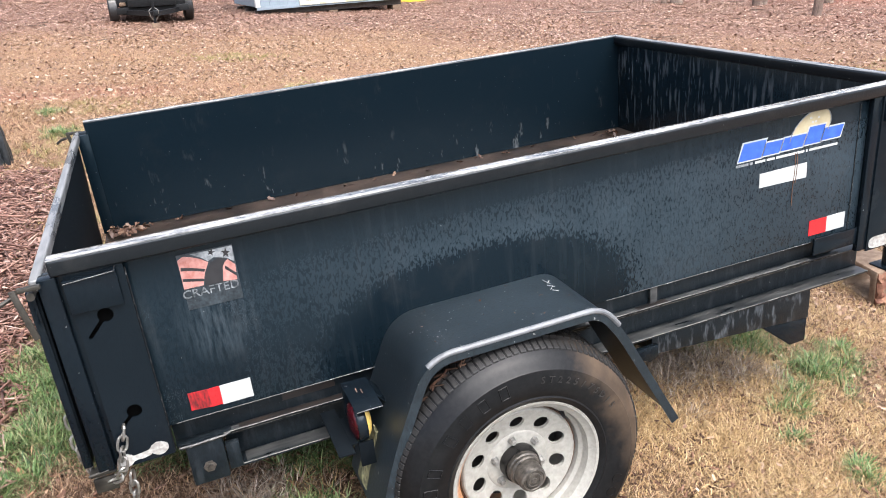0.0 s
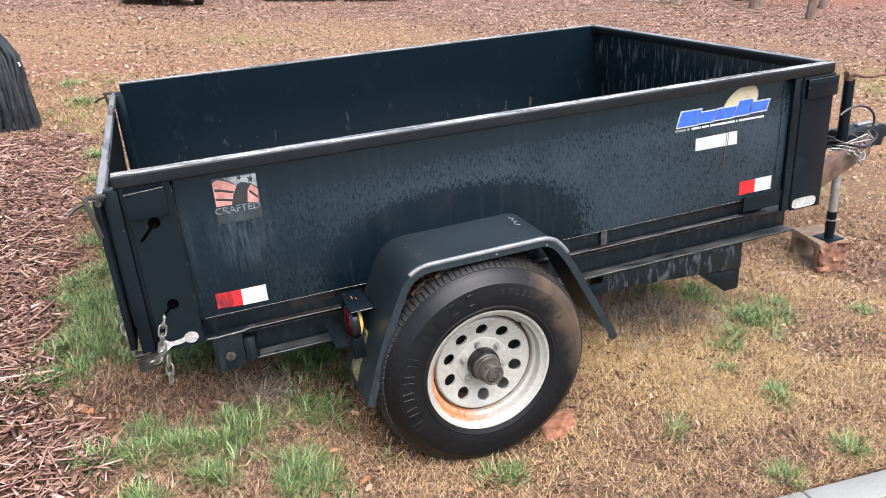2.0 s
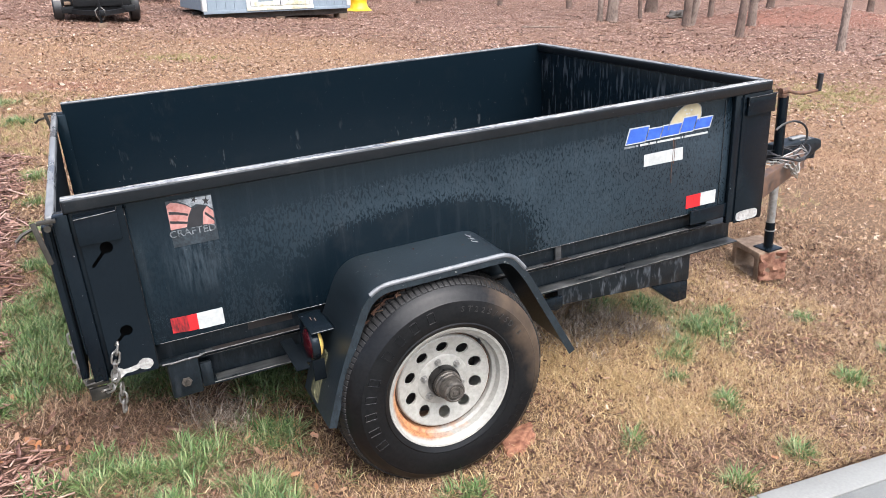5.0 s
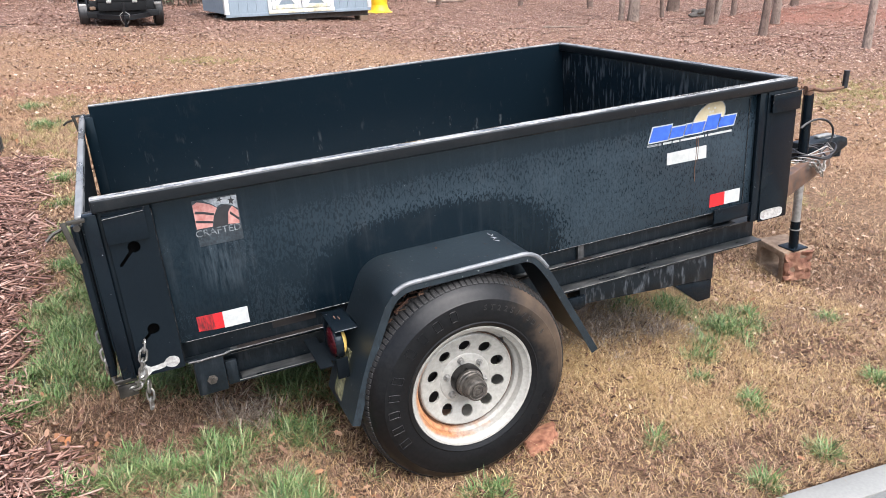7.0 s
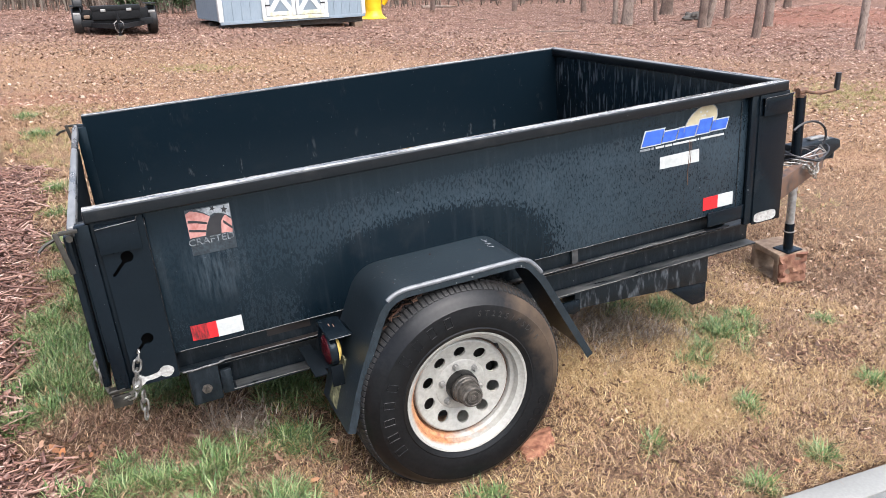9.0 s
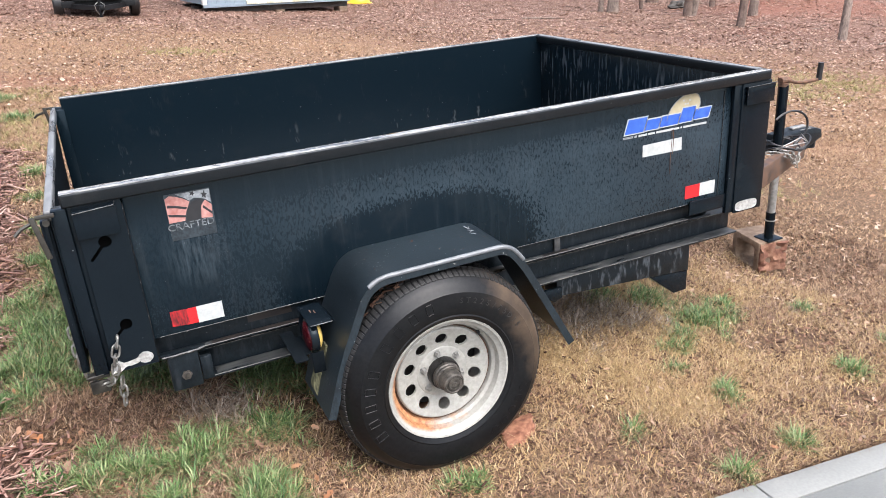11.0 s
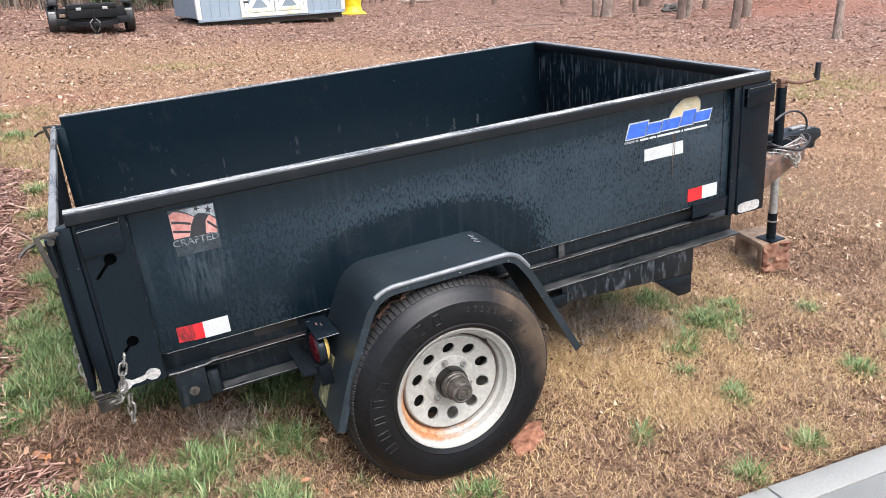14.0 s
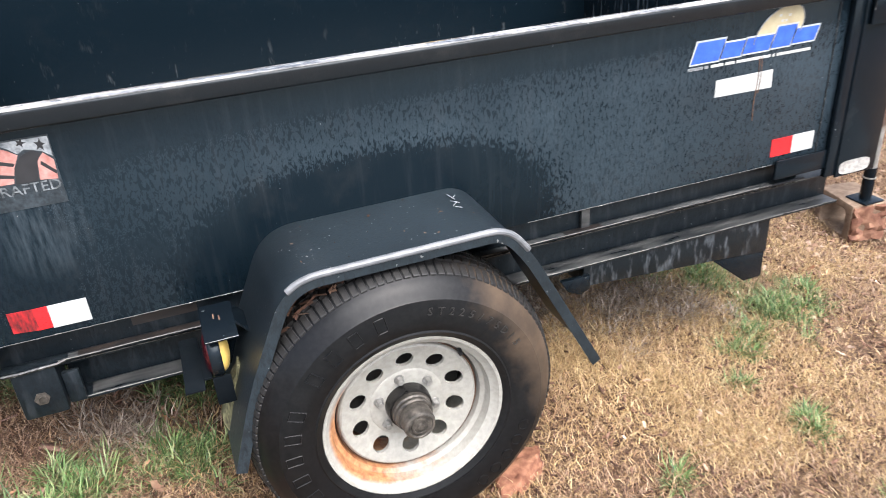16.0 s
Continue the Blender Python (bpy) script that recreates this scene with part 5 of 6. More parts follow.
# ---- things round the trailer ----


def gz(x, y):
    return float(ground_z(x, y))


def lump(cx, cy, cz, sx, sy, sz, seed, rough=0.25, sub=3):
    bm = bmesh.new()
    bmesh.ops.create_icosphere(bm, subdivisions=sub, radius=1.0)
    for v in bm.verts:
        n = noise.noise(v.co * 1.4 + Vector((seed, 0, 0))) + 0.5 * noise.noise(v.co * 3.3 + Vector((0, seed, 0)))
        f = 1 + rough * n
        v.co = Vector((cx + v.co.x * sx * f, cy + v.co.y * sy * f, cz + v.co.z * sz * f))
    return bm


# hollow concrete block under the jack, its near face spalled
block_m = TR @ Matrix.Translation((3.850, 0.780, -0.101)) @ Matrix.Rotation(radians(-11), 4, "Z")
block = thing("concrete_block", "clay-stained hollow concrete block under the jack", "block", block_m)
bm = bmesh.new()
outer = [(-0.155, -0.19), (0.090, -0.19), (0.090, 0.0), (-0.155, 0.0)]
cells = [[(-0.112, -0.150), (-0.100, -0.158), (0.036, -0.158), (0.050, -0.148), (0.054, -0.052), (0.040, -0.038), (-0.098, -0.036), (-0.112, -0.048)]]
edges = []
for loop in [outer] + cells:
    vs = [bm.verts.new((-0.09, u, v)) for u, v in loop]
    edges += [bm.edges.new((vs[i], vs[(i + 1) % len(vs)])) for i in range(len(vs))]
bmesh.ops.triangle_fill(bm, use_beauty=True, use_dissolve=False, edges=edges)
ext = bmesh.ops.extrude_face_region(bm, geom=bm.faces[:])
for v in ext["geom"]:
    if isinstance(v, bmesh.types.BMVert):
        v.co.x = 0.09
bmesh.ops.recalc_face_normals(bm, faces=bm.faces[:])
bmesh.ops.bevel(bm, geom=[e for e in bm.edges if e.calc_face_angle(0) > 0.5], offset=0.007, segments=2, affect="EDGES", profile=0.5)
part("block_body", bm, M_BLOCK, block)
spall = box(-0.086, 0.086, -0.170, -0.150, -0.176, -0.006, 0.004, 1)
bmesh.ops.subdivide_edges(spall, edges=spall.edges[:], cuts=9, use_grid_fill=True)
for v in spall.verts:
    if v.co.y < -0.152:
        q = noise.noise(Vector((v.co.x * 22, 3, v.co.z * 34))) + 0.6 * noise.noise(Vector((v.co.x * 60, 7, v.co.z * 80)))
        v.co.y += 0.024 * max(-0.9, min(0.9, q)) + 0.006
part("spalled_face", spall, M_SPALL, block, "broken reddish face")

# stone chock before the tyre
stone = lump(0, 0, 0, 0.080, 0.05, 0.038, 4.2, 0.55, 4)
for v in stone.verts:
    v.co.z = min(v.co.z, 0.020 + 0.26 * v.co.x, 0.026 - 0.35 * v.co.y) + 0.006 * noise.noise(v.co * 45)
    v.co.y = max(v.co.y, -0.036 + 0.3 * v.co.z)
tagged(part("chock_stone", moved(stone, Matrix.Translation((1.675, -0.215, gz(1.675, -0.215) + 0.022)) @ Matrix.Rotation(0.5, 4, "Z")), M_STONE), "broken orange-red stone wedged by the tyre", "stone")

# small pale stones in the grass
for k, (sx, sy, s) in enumerate(((2.98, 0.10, 0.014), (2.70, 0.02, 0.012), (3.02, 0.02, 0.011))):
    tagged(part("pebble", lump(sx, sy, gz(sx, sy) + 0.012, s * 1.3, s, s * 0.8, 7.0 + k, 0.4, 2), M_SAND), "small pale tan pebble lying in dry grass", "pebble", "pebbles in the grass")

# black cloth cover gathered into long folds, leaning on the mulch edge, with a thin post beside it
CVX, CVY = -0.425, 3.78
CVZ = gz(CVX, CVY) - 0.01
rnd = random.Random(5)
cov = thing("cloth_cover", "black weatherproof cloth gathered in long hanging folds", "cover")
for k in range(46):
    a = 2 * math.pi * (k + 0.6 * rnd.random()) / 46
    c, s_ = math.cos(a), math.sin(a)
    r = 0.78 + 0.30 * rnd.random()
    hump = 0.06 * max(0.0, math.cos(a + 0.3)) ** 2
    top = 0.84 + 0.07 * rnd.random() - 0.10 * max(0.0, c)
    path, radii = [], []
    for q in range(9):
        h = q / 8
        spread = (0.135 - 0.075 * h ** 1.3) * r
        path.append((CVX + 0.02 - 0.12 * h ** 2.2 + spread * c + hump * math.exp(-((h - 0.62) / 0.17) ** 2) + 0.006 * math.sin(7 * h + k),
                     CVY + 0.75 * spread * s_ + 0.006 * math.sin(9 * h + 2 * k), CVZ + 0.03 * rnd.random() * (q == 0) + top * h))
        radii.append((0.021 - 0.011 * h) * (0.8 + 0.45 * rnd.random()) * (0.65 if q == 8 else 1))
    part("fold", tube(path, radii, 8), M_CLOTH, cov)
part("core", tube([(CVX + 0.02 - 0.12 * h ** 2.2, CVY, CVZ + 0.80 * h) for h in (0, 0.3, 0.6, 1.0)], [0.105, 0.09, 0.075, 0.03], 14), M_CLOTH, cov)
part("tie_cord", tube([(CVX + 0.10, CVY - 0.02, CVZ + 0.47), (CVX + 0.128, CVY - 0.05, CVZ + 0.460), (CVX + 0.13, CVY - 0.05, CVZ + 0.44)], 0.005, 6), M_PVC, cov, "pale cord end")
stand = thing("garden_post", "thin brown post leaning beside the gathered cover", "post", Matrix.Translation((-0.97, 5.6, gz(-0.97, 5.6))))
part("pole", tube([(0, 0, 0), (-0.04, 0, 0.45), (-0.09, 0, 0.80)], 0.019, 10), M_SKID, stand)
part("finial", tube([(-0.088, 0, 0.78), (-0.092, 0, 0.82), (-0.105, 0, 0.87)], [0.026, 0.036, 0.01], 10), M_SKID, stand)
px, py = -0.76, 3.64
pipe = thing("drain_pipe", "short white plastic drain pipe lying on the mulch", "pipe", Matrix.Translation((px, py, gz(px, py) + 0.055)) @ Matrix.Rotation(0.25, 4, "Z"))
part("pipe_wall", joined(moved(lathe([(0.055, -0.2), (0.055, 0.2), (0.049, 0.2), (0.049, -0.2)], 0, 0, 24, True), Matrix.Rotation(math.pi / 2, 4, "Z"))), M_PVC, pipe)
part("pipe_collar", moved(lathe([(0.061, -0.20), (0.061, -0.13), (0.0555, -0.13), (0.0555, -0.20)], 0, 0, 24, True), Matrix.Rotation(math.pi / 2, 4, "Z")), M_PVC, pipe)

# ---- the shed ----
SH = Matrix.Translation((3.20, 16.13, 0.64)) @ Matrix.Rotation(math.atan2(0.27, 3.52), 4, "Z") @ Matrix.Rotation(radians(-0.4), 4, "Y")
shed = thing("garden_shed", "blue-grey vertical-board shed with white trim and crossed doors", "shed", SH)
L, D, H = 3.54, 2.4, 1.95
part("front_wall", box(0.02, L - 0.02, 0.012, 0.05, 0.0, H, 0), M_SIDING, shed)
part("side_wall", box(0.0, 0.05, 0.05, D, 0.0, H, 0), M_SIDING, shed)
part("side_wall", box(L - 0.05, L, 0.05, D, 0.0, H, 0), M_SIDING, shed)
part("back_wall", box(0.02, L - 0.02, D - 0.04, D, 0.0, H, 0), M_SIDING, shed)
for x in np.arange(0.10, L - 0.15, 0.203):
    if not 1.0 < x + 0.1 < 2.56:
        part("siding_board", box(x, min(x + 0.195, L - 0.09), 0.0, 0.014, 0.0, H, 0.003, 1), M_SIDING, shed)
for y in np.arange(0.12, D - 0.2, 0.203):
    part("siding_board", box(-0.012, 0.002, y, y + 0.195, 0.0, H, 0.003, 1), M_SIDING, shed)
for x, y in ((-0.016, -0.014), (L - 0.085, -0.014)):
    part("corner_board", box(x, x + 0.10, y, y + 0.022, -0.01, H, 0.003), M_TRIM, shed)
part("corner_board", box(-0.018, 0.004, 0.0, 0.10, -0.01, H, 0.003), M_TRIM, shed)
part("base_trim", box(0.0, L, -0.008, 0.012, -0.075, 0.0, 0.003), M_SIDING, shed)
for a, b in ((1.075, 1.775), (1.79, 2.49)):
    door = part("shed_door", box(a, b, -0.010, 0.010, 0.06, 1.82, 0.002), M_SIDING, shed, "blue-grey door leaf with white cross bracing")
    for x0, x1, z0, z1 in ((a, a + 0.085, 0.06, 1.82), (b - 0.085, b, 0.06, 1.82), (a + 0.085, b - 0.085, 1.73, 1.82), (a + 0.085, b - 0.085, 0.86, 0.95)):
        part("door_rail", box(x0, x1, -0.028, -0.010, z0, z1, 0.003), M_TRIM, door)
    part("door_rail", box(a + 0.085, b - 0.085, -0.028, -0.010, 0.06, 0.15, 0.003), M_DIRTYTRIM, door, "white bottom rail stained yellow")
    xa, xb, za, zb = a + 0.085, b - 0.085, 0.15, 0.86
    part("door_brace", prism([(xa, za), (xa + 0.07, za), (xb, zb - 0.08), (xb, zb), (xb - 0.07, zb), (xa, za + 0.08)], "y", -0.026, -0.010), M_TRIM, door)
    part("door_brace", prism([(xb, za), (xb, za + 0.08), (xa + 0.07, zb), (xa, zb), (xa, zb - 0.08), (xb - 0.07, za)], "y", -0.0255, -0.010), M_TRIM, door)
    for z in (0.30, 1.5):
        part("door_hinge", box(a - 0.02 if a < 1.5 else b - 0.1, a + 0.1 if a < 1.5 else b + 0.02, -0.032, -0.028, z - 0.02, z + 0.02, 0.002), M_CABLE, door)
for x0, x1, z0, z1 in ((0.98, 1.07, 0.0, 1.92), (2.495, 2.585, 0.0, 1.92), (1.07, 2.495, 1.83, 1.92)):
    part("door_frame", box(x0, x1, -0.02, 0.012, z0, z1, 0.003), M_TRIM, shed)
part("door_sill", box(0.98, 2.585, -0.035, 0.012, -0.035, 0.05, 0.004), M_DIRTYTRIM, shed, "stained sill board")
for y in (0.15, 1.2, 2.2):
    part("skid", box(0.02, L - 0.02, y, y + 0.14, -0.20, -0.075, 0.004), M_SKID, shed)
for x in (0.05, 1.7, L - 0.25):
    part("pier_block", box(x, x + 0.2, 0.1, 0.5, -0.38, -0.20, 0.008), M_BLOCK, shed)
part("pier_block", box(0.0, 0.2, 2.0, 2.3, -0.38, -0.20, 0.008), M_BLOCK, shed)
roof_z = H - 0.02
for s in (0, 1):
    part("roof_slope", prism([(-0.18, roof_z - 0.06), (D / 2, roof_z + 0.80), (D / 2, roof_z + 0.86), (-0.18, roof_z)] if s == 0 else
                             [(D + 0.18, roof_z - 0.06), (D + 0.18, roof_z), (D / 2, roof_z + 0.86), (D / 2, roof_z + 0.80)], "x", -0.15, L + 0.15), M_ROOF, shed)
for x in (0.0, L - 0.04):
    part("gable", prism([(0.02, roof_z), (D - 0.02, roof_z), (D / 2, roof_z + 0.78)], "x", x, x + 0.04), M_SIDING, shed)

# yellow play tube beside the shed
YX, YY = 7.85, 19.0
YZ = gz(YX, YY)
tube_m = Matrix.Translation((YX, YY, YZ)) @ Matrix.Scale(1.1, 4)
slide = thing("play_tube", "bright yellow plastic play tube with a flared foot", "slide", tube_m)
part("flared_foot", moved(lathe([(0.34, 0.0), (0.345, 0.015), (0.30, 0.03), (0.235, 0.10), (0.215, 0.20), (0.205, 0.20), (0.225, 0.10), (0.29, 0.02)], 0, 0, 36, True), Matrix.Rotation(math.pi / 2, 4, "X")), M_YELLOW, slide)
part("bent_tube", tube([(0.0, 0, 0.18), (0.0, 0, 0.45), (0.05, 0, 0.72), (0.15, 0.02, 0.98), (0.22, 0.05, 1.4)], [0.215, 0.22, 0.25, 0.27, 0.27], 24), M_YELLOW, slide)
part("open_lip", tube([(0.24, -0.1, 0.34), (0.30, -0.12, 0.44), (0.33, -0.1, 0.62), (0.30, 0.0, 0.80)], [0.05, 0.07, 0.07, 0.05], 14), M_YELLOW, slide)

# ---- the flatbed trailer parked at the wood's edge ----
BX, BY = 1.00, 14.15
BZ = gz(BX, BY) - 0.01
flat = thing("flatbed_trailer", "black flatbed trailer with a front toolbox, parked nose towards the yard", "trailer", Matrix.Translation((BX, BY, BZ)) @ Matrix.Rotation(radians(1), 4, "Z") @ Matrix.Scale(0.82, 4))
M_MATT = plain("dull_black_paint", (0.004, 0.0045, 0.005), (0.010, 0.011, 0.012), 20, (0.45, 0.65), 0, 0.1, 3, None, 0.2)
tool = part("toolbox", box(-0.52, 0.52, 0.0, 0.5, 0.40, 0.68, 0.01), M_MATT, flat, "black steel toolbox")
part("toolbox_lid", box(-0.535, 0.535, -0.012, 0.51, 0.60, 0.705, 0.01), M_MATT, tool)
for x in (-0.28, 0.28):
    part("paddle_latch", box(x - 0.055, x + 0.055, -0.024, -0.010, 0.575, 0.64, 0.008), M_STEEL, tool, "bright paddle latch")
part("headboard", box(-0.70, 0.74, 0.5, 0.56, 0.30, 0.62, 0.008), M_MATT, flat)
part("deck", box(-0.68, 0.72, 0.56, 3.9, 0.44, 0.52, 0.01), M_SKID, flat, "weathered plank deck")
for x in (-0.73, 0.72):
    part("side_rail", box(x, x + 0.05, 0.5, 3.9, 0.40, 0.55, 0.006), M_MATT, flat)
part("cross_beam", box(-0.78, 0.80, 0.10, 0.22, 0.26, 0.40, 0.006), M_MATT, flat)
for x0 in (-0.62, 0.62):
    bm = prism([(-1.15, 0.34), (0.3, 0.34), (0.3, 0.24), (-1.15, 0.24)], "x", -0.035, 0.035)
    for v in bm.verts:
        v.co.x += x0 * (v.co.y + 1.15) / 1.45
    part("tongue_channel", bm, M_MATT, flat)
part("jack_post", tube([(-0.04, -1.08, 0.10), (-0.04, -1.08, 0.62)], 0.03, 10), M_MATT, flat)
part("coupler", box(-0.06, 0.04, -1.36, -1.05, 0.26, 0.36, 0.012), M_MATT, flat)
for s in (-1, 1):
    part("safety_chain", tube([(-0.04 + s * 0.03, -1.1, 0.42), (-0.04 + s * 0.10, -1.12, 0.36), (-0.04 + s * 0.08, -1.12, 0.24), (-0.04 + s * 0.03, -1.1, 0.16)], 0.009, 6), M_CHAIN, flat)
part("jack_foot", box(-0.13, 0.05, -1.17, -0.99, 0.0, 0.10, 0.008), M_BLOCK, flat, "small block under the jack")
for x, y, z in ((-0.84, 0.75, 0.33), (0.84, 0.95, 0.33), (-0.78, 1.25, 0.72)):
    wh = part("wheel", moved(lathe([(0.20, -0.10), (0.30, -0.11), (0.335, -0.08), (0.34, 0.0), (0.335, 0.08), (0.30, 0.11), (0.20, 0.10)], 0, 0, 32, True), Matrix.Translation((x, y, z)) @ Matrix.Rotation(math.pi / 2, 4, "Z")), M_RUBBER, flat, "black rubber tyre")
    part("rim", moved(lathe([(0.205, -0.09), (0.19, -0.05), (0.06, -0.03), (0.0, -0.06), (0.0, 0.05), (0.19, 0.06), (0.205, 0.09)], 0, 0, 24), Matrix.Translation((x, y, z)) @ Matrix.Rotation(math.pi / 2, 4, "Z")), M_JOINT, wh)
for x in (-0.96, 0.70):
    part("mudguard", box(x, x + 0.25, 0.45, 1.4, 0.70, 0.715, 0.004), M_MATT, flat)
    part("marker_lamp", box(x + 0.04, x + 0.2, 0.47, 0.50, 0.50, 0.56, 0.008), M_STEEL, flat)
part("fuel_can", box(-0.70, -0.56, 0.40, 0.48, 0.42, 0.50, 0.02), M_BLOCK, flat, "tan can beside the toolbox")

# ---- trees ----


def tree(name, x, y, r, h, lean, seed, bark, label, group="trees at the wood's edge"):
    rnd = random.Random(seed)
    t = thing(name, label, "tree", Matrix.Translation((x, y, gz(x, y) - 0.06)), group)
    n = 9
    path, radii = [], []
    for i in range(n):
        k = i / (n - 1)
        path.append((lean * h * k + 0.009 * h * (math.sin(3 * k + seed) - math.sin(seed)), 0.03 * h * (math.sin(2.3 * k + seed * 2) - math.sin(seed * 2)), h * k))
        radii.append(r * (1.12 - 0.12 * min(1, k * 14)) * (1 - 0.7 * k))
    path.insert(1, (path[1][0] * 0.12 / path[1][2], path[1][1] * 0.12 / path[1][2], 0.12))
    radii.insert(1, r * 1.08)
    path.insert(2, (path[2][0] * 0.4 / path[2][2], path[2][1] * 0.4 / path[2][2], 0.4))
    radii.insert(2, r * 1.0)
    trunk = tube(path, radii, 14)
    for v in trunk.verts:
        a = math.atan2(v.co.y, v.co.x)
        v.co.x += 0.06 * r * math.sin(5 * a + v.co.z * 3)
    part("trunk", trunk, bark, t)
    for b in range(7):
        k = 0.38 + 0.55 * b / 7 + 0.04 * rnd.random()
        i = k * (n - 1)
        base = Vector((lean * h * k + 0.009 * h * (math.sin(3 * k + seed) - math.sin(seed)), 0.03 * h * (math.sin(2.3 * k + seed * 2) - math.sin(seed * 2)), h * k))
        a, ln_ = rnd.random() * 6.28, h * (0.12 + 0.14 * rnd.random())
        d = Vector((math.cos(a), math.sin(a), 0.9 + 0.5 * rnd.random())).normalized()
        limb = [base + d * ln_ * s + Vector((0, 0, 0.1 * ln_ * s * s)) for s in (0, 0.35, 0.7, 1)]
        twigs = [tube(limb, [0.28 * r, 0.2 * r, 0.12 * r, 0.04 * r], 6)]
        for q in range(4):
            a2 = rnd.random() * 6.28
            st = limb[1 + q % 3]
            twigs.append(tube([st, st + Vector((math.cos(a2), math.sin(a2), 0.8)) * ln_ * 0.4], [0.09 * r, 0.02 * r], 4))
        part("limb", joined(*twigs), bark, t)
    return t


PALE, DARK = "pale-barked bare tree at the edge of the wood", "grey-brown bare tree trunk rising from leaf litter"
for i, (x, y, r, h, lean, pale) in enumerate(((13.10, 14.40, 0.165, 9, 0.03, 1), (12.87, 14.57, 0.08, 7, -0.02, 1), (14.9, 15.46, 0.065, 7, 0.0, 0), (14.24, 12.9, 0.12, 9, 0.02, 0),
                                             (14.45, 12.95, 0.09, 8, 0.16, 1), (16.61, 14.56, 0.085, 7, 0.03, 0), (13.22, 10.16, 0.10, 8, 0.04, 0), (15.76, 12.27, 0.12, 9, -0.05, 1),
                                             (13.04, 7.55, 0.085, 8, 0.10, 1), (17.6, 16.3, 0.14, 9, 0.0, 0), (17.2, 17.8, 0.22, 10, 0.01, 0), (18.6, 15.2, 0.20, 10, 0.0, 0),
                                             (13.8, 21.5, 0.10, 8, 0.02, 0), (11.2, 22.5, 0.09, 8, 0.0, 0), (9.6, 23.5, 0.12, 9, 0.0, 1), (15.6, 20.0, 0.11, 8, 0.02, 0),
                                             (21.5, 17.0, 0.15, 9, 0.02, 0), (23.5, 14.8, 0.12, 9, -0.03, 0), (2.6, 23.0, 0.10, 8, 0.0, 0), (0.8, 24.0, 0.11, 8, 0.02, 1))):
    tree("tree", x, y, 0.85 * r, h, lean, i + 1, M_PALEBARK if pale else M_BARK, PALE if pale else DARK)

# fallen branches at the wood's edge
for k, (x, y, L_, a, r) in enumerate(((12.1, 24.0, 1.4, 0.1, 0.06), (14.7, 13.2, 1.2, 0.8, 0.025), (10.2, 13.1, 1.0, -0.3, 0.02), (20.0, 15.5, 1.8, 0.2, 0.05), (13.3, 6.9, 0.7, 0.4, 0.02))):
    p0 = Vector((x, y, gz(x, y) + r * 0.7))
    pts = [p0 + Vector((math.cos(a) * L_ * s, math.sin(a) * L_ * s, 0.03 * math.sin(4 * s + k))) for s in (-0.5, -0.2, 0.1, 0.35, 0.5)]
    for q in pts:
        q.z = gz(q.x, q.y) + r * 0.8
    tagged(part("fallen_branch", tube(pts, [r, r * 0.9, r * 0.8, r * 0.6, r * 0.3], 8), M_PALEBARK), "weathered fallen branch lying on leaf litter", "branch", "fallen branches")
# rotten stump mound
tagged(part("stump", lump(16.0, 15.2, gz(16.0, 15.2) + 0.08, 0.34, 0.22, 0.13, 5.0, 0.6, 3), M_SKID), "low dark rotten stump among leaves", "stump")

# ---- loose cover: grass, leaves, bark chips, brushwood ----
rng = np.random.default_rng(7)


def stuff(name, me, label, category):
    return tagged(new(name, me), label, category, kind="stuff")


def blades(name, x, y, length, width, lean, material, lift=0.0, curl=0.5, az=None):
    n = len(x)
    az = rng.uniform(0, 2 * np.pi, n) if az is None else az
    dh = np.stack([np.cos(az), np.sin(az), np.zeros(n)], -1)
    sd = np.stack([-np.sin(az), np.cos(az), np.zeros(n)], -1)
    up = np.array([0, 0, 1.0])
    base = np.stack([x, y, ground_z(x, y) + lift], -1)
    l1 = lean * rng.uniform(0.45, 0.9, n)
    mid = base + (length * 0.55)[:, None] * (np.sin(l1)[:, None] * dh + np.cos(l1)[:, None] * up) + sd * (length * rng.normal(0, 0.12 * curl, n))[:, None]
    tip = mid + (length * 0.55)[:, None] * (np.sin(lean)[:, None] * dh + np.cos(lean)[:, None] * up) + sd * (length * rng.normal(0, 0.35 * curl, n))[:, None]
    w = (width * 0.5)[:, None]
    v = np.stack([base - sd * w, base + sd * w, mid + sd * w * 0.85, mid - sd * w * 0.85, tip], 1).reshape(-1, 3)
    o = np.arange(n)[:, None] * 5
    loops = (o + np.array([0, 1, 2, 3, 3, 2, 4])).ravel()
    return mesh_from(name, v, loops, np.tile([4, 3], n), material)


def scatter(n, x0, x1, y0, y1, keep):
    x, y = rng.uniform(x0, x1, n), rng.uniform(y0, y1, n)
    ok = rng.uniform(0, 1, n) < keep(x, y)
    return x[ok], y[ok]


def off_slab(x, y):
    return (y > -0.752) | (x < -2.95)


def patchy(x, y):
    return np.clip(0.62 + 0.6 * wobble(x, y, 1.1) + 0.5 * wobble(x, y, 3.7), 0.16, 1) * (1 - 0.85 * spots(x, y, THIN))


# dry thatch close by: most of it lying, some standing
def near_keep(x, y):
    return off_slab(x, y) * (1 - 0.93 * mulch_weight(x, y)) * patchy(x, y)


def straw_share(x, y):
    return np.clip(0.45 + 0.9 * wobble(x + 0.4, y, 0.9), 0, 1) * smooth01(x, 1.05, 1.6) * (1 - 0.7 * smooth01(x, 2.5, 3.0)) * (1 - 0.75 * smooth01(-y, 0.30, 0.55))


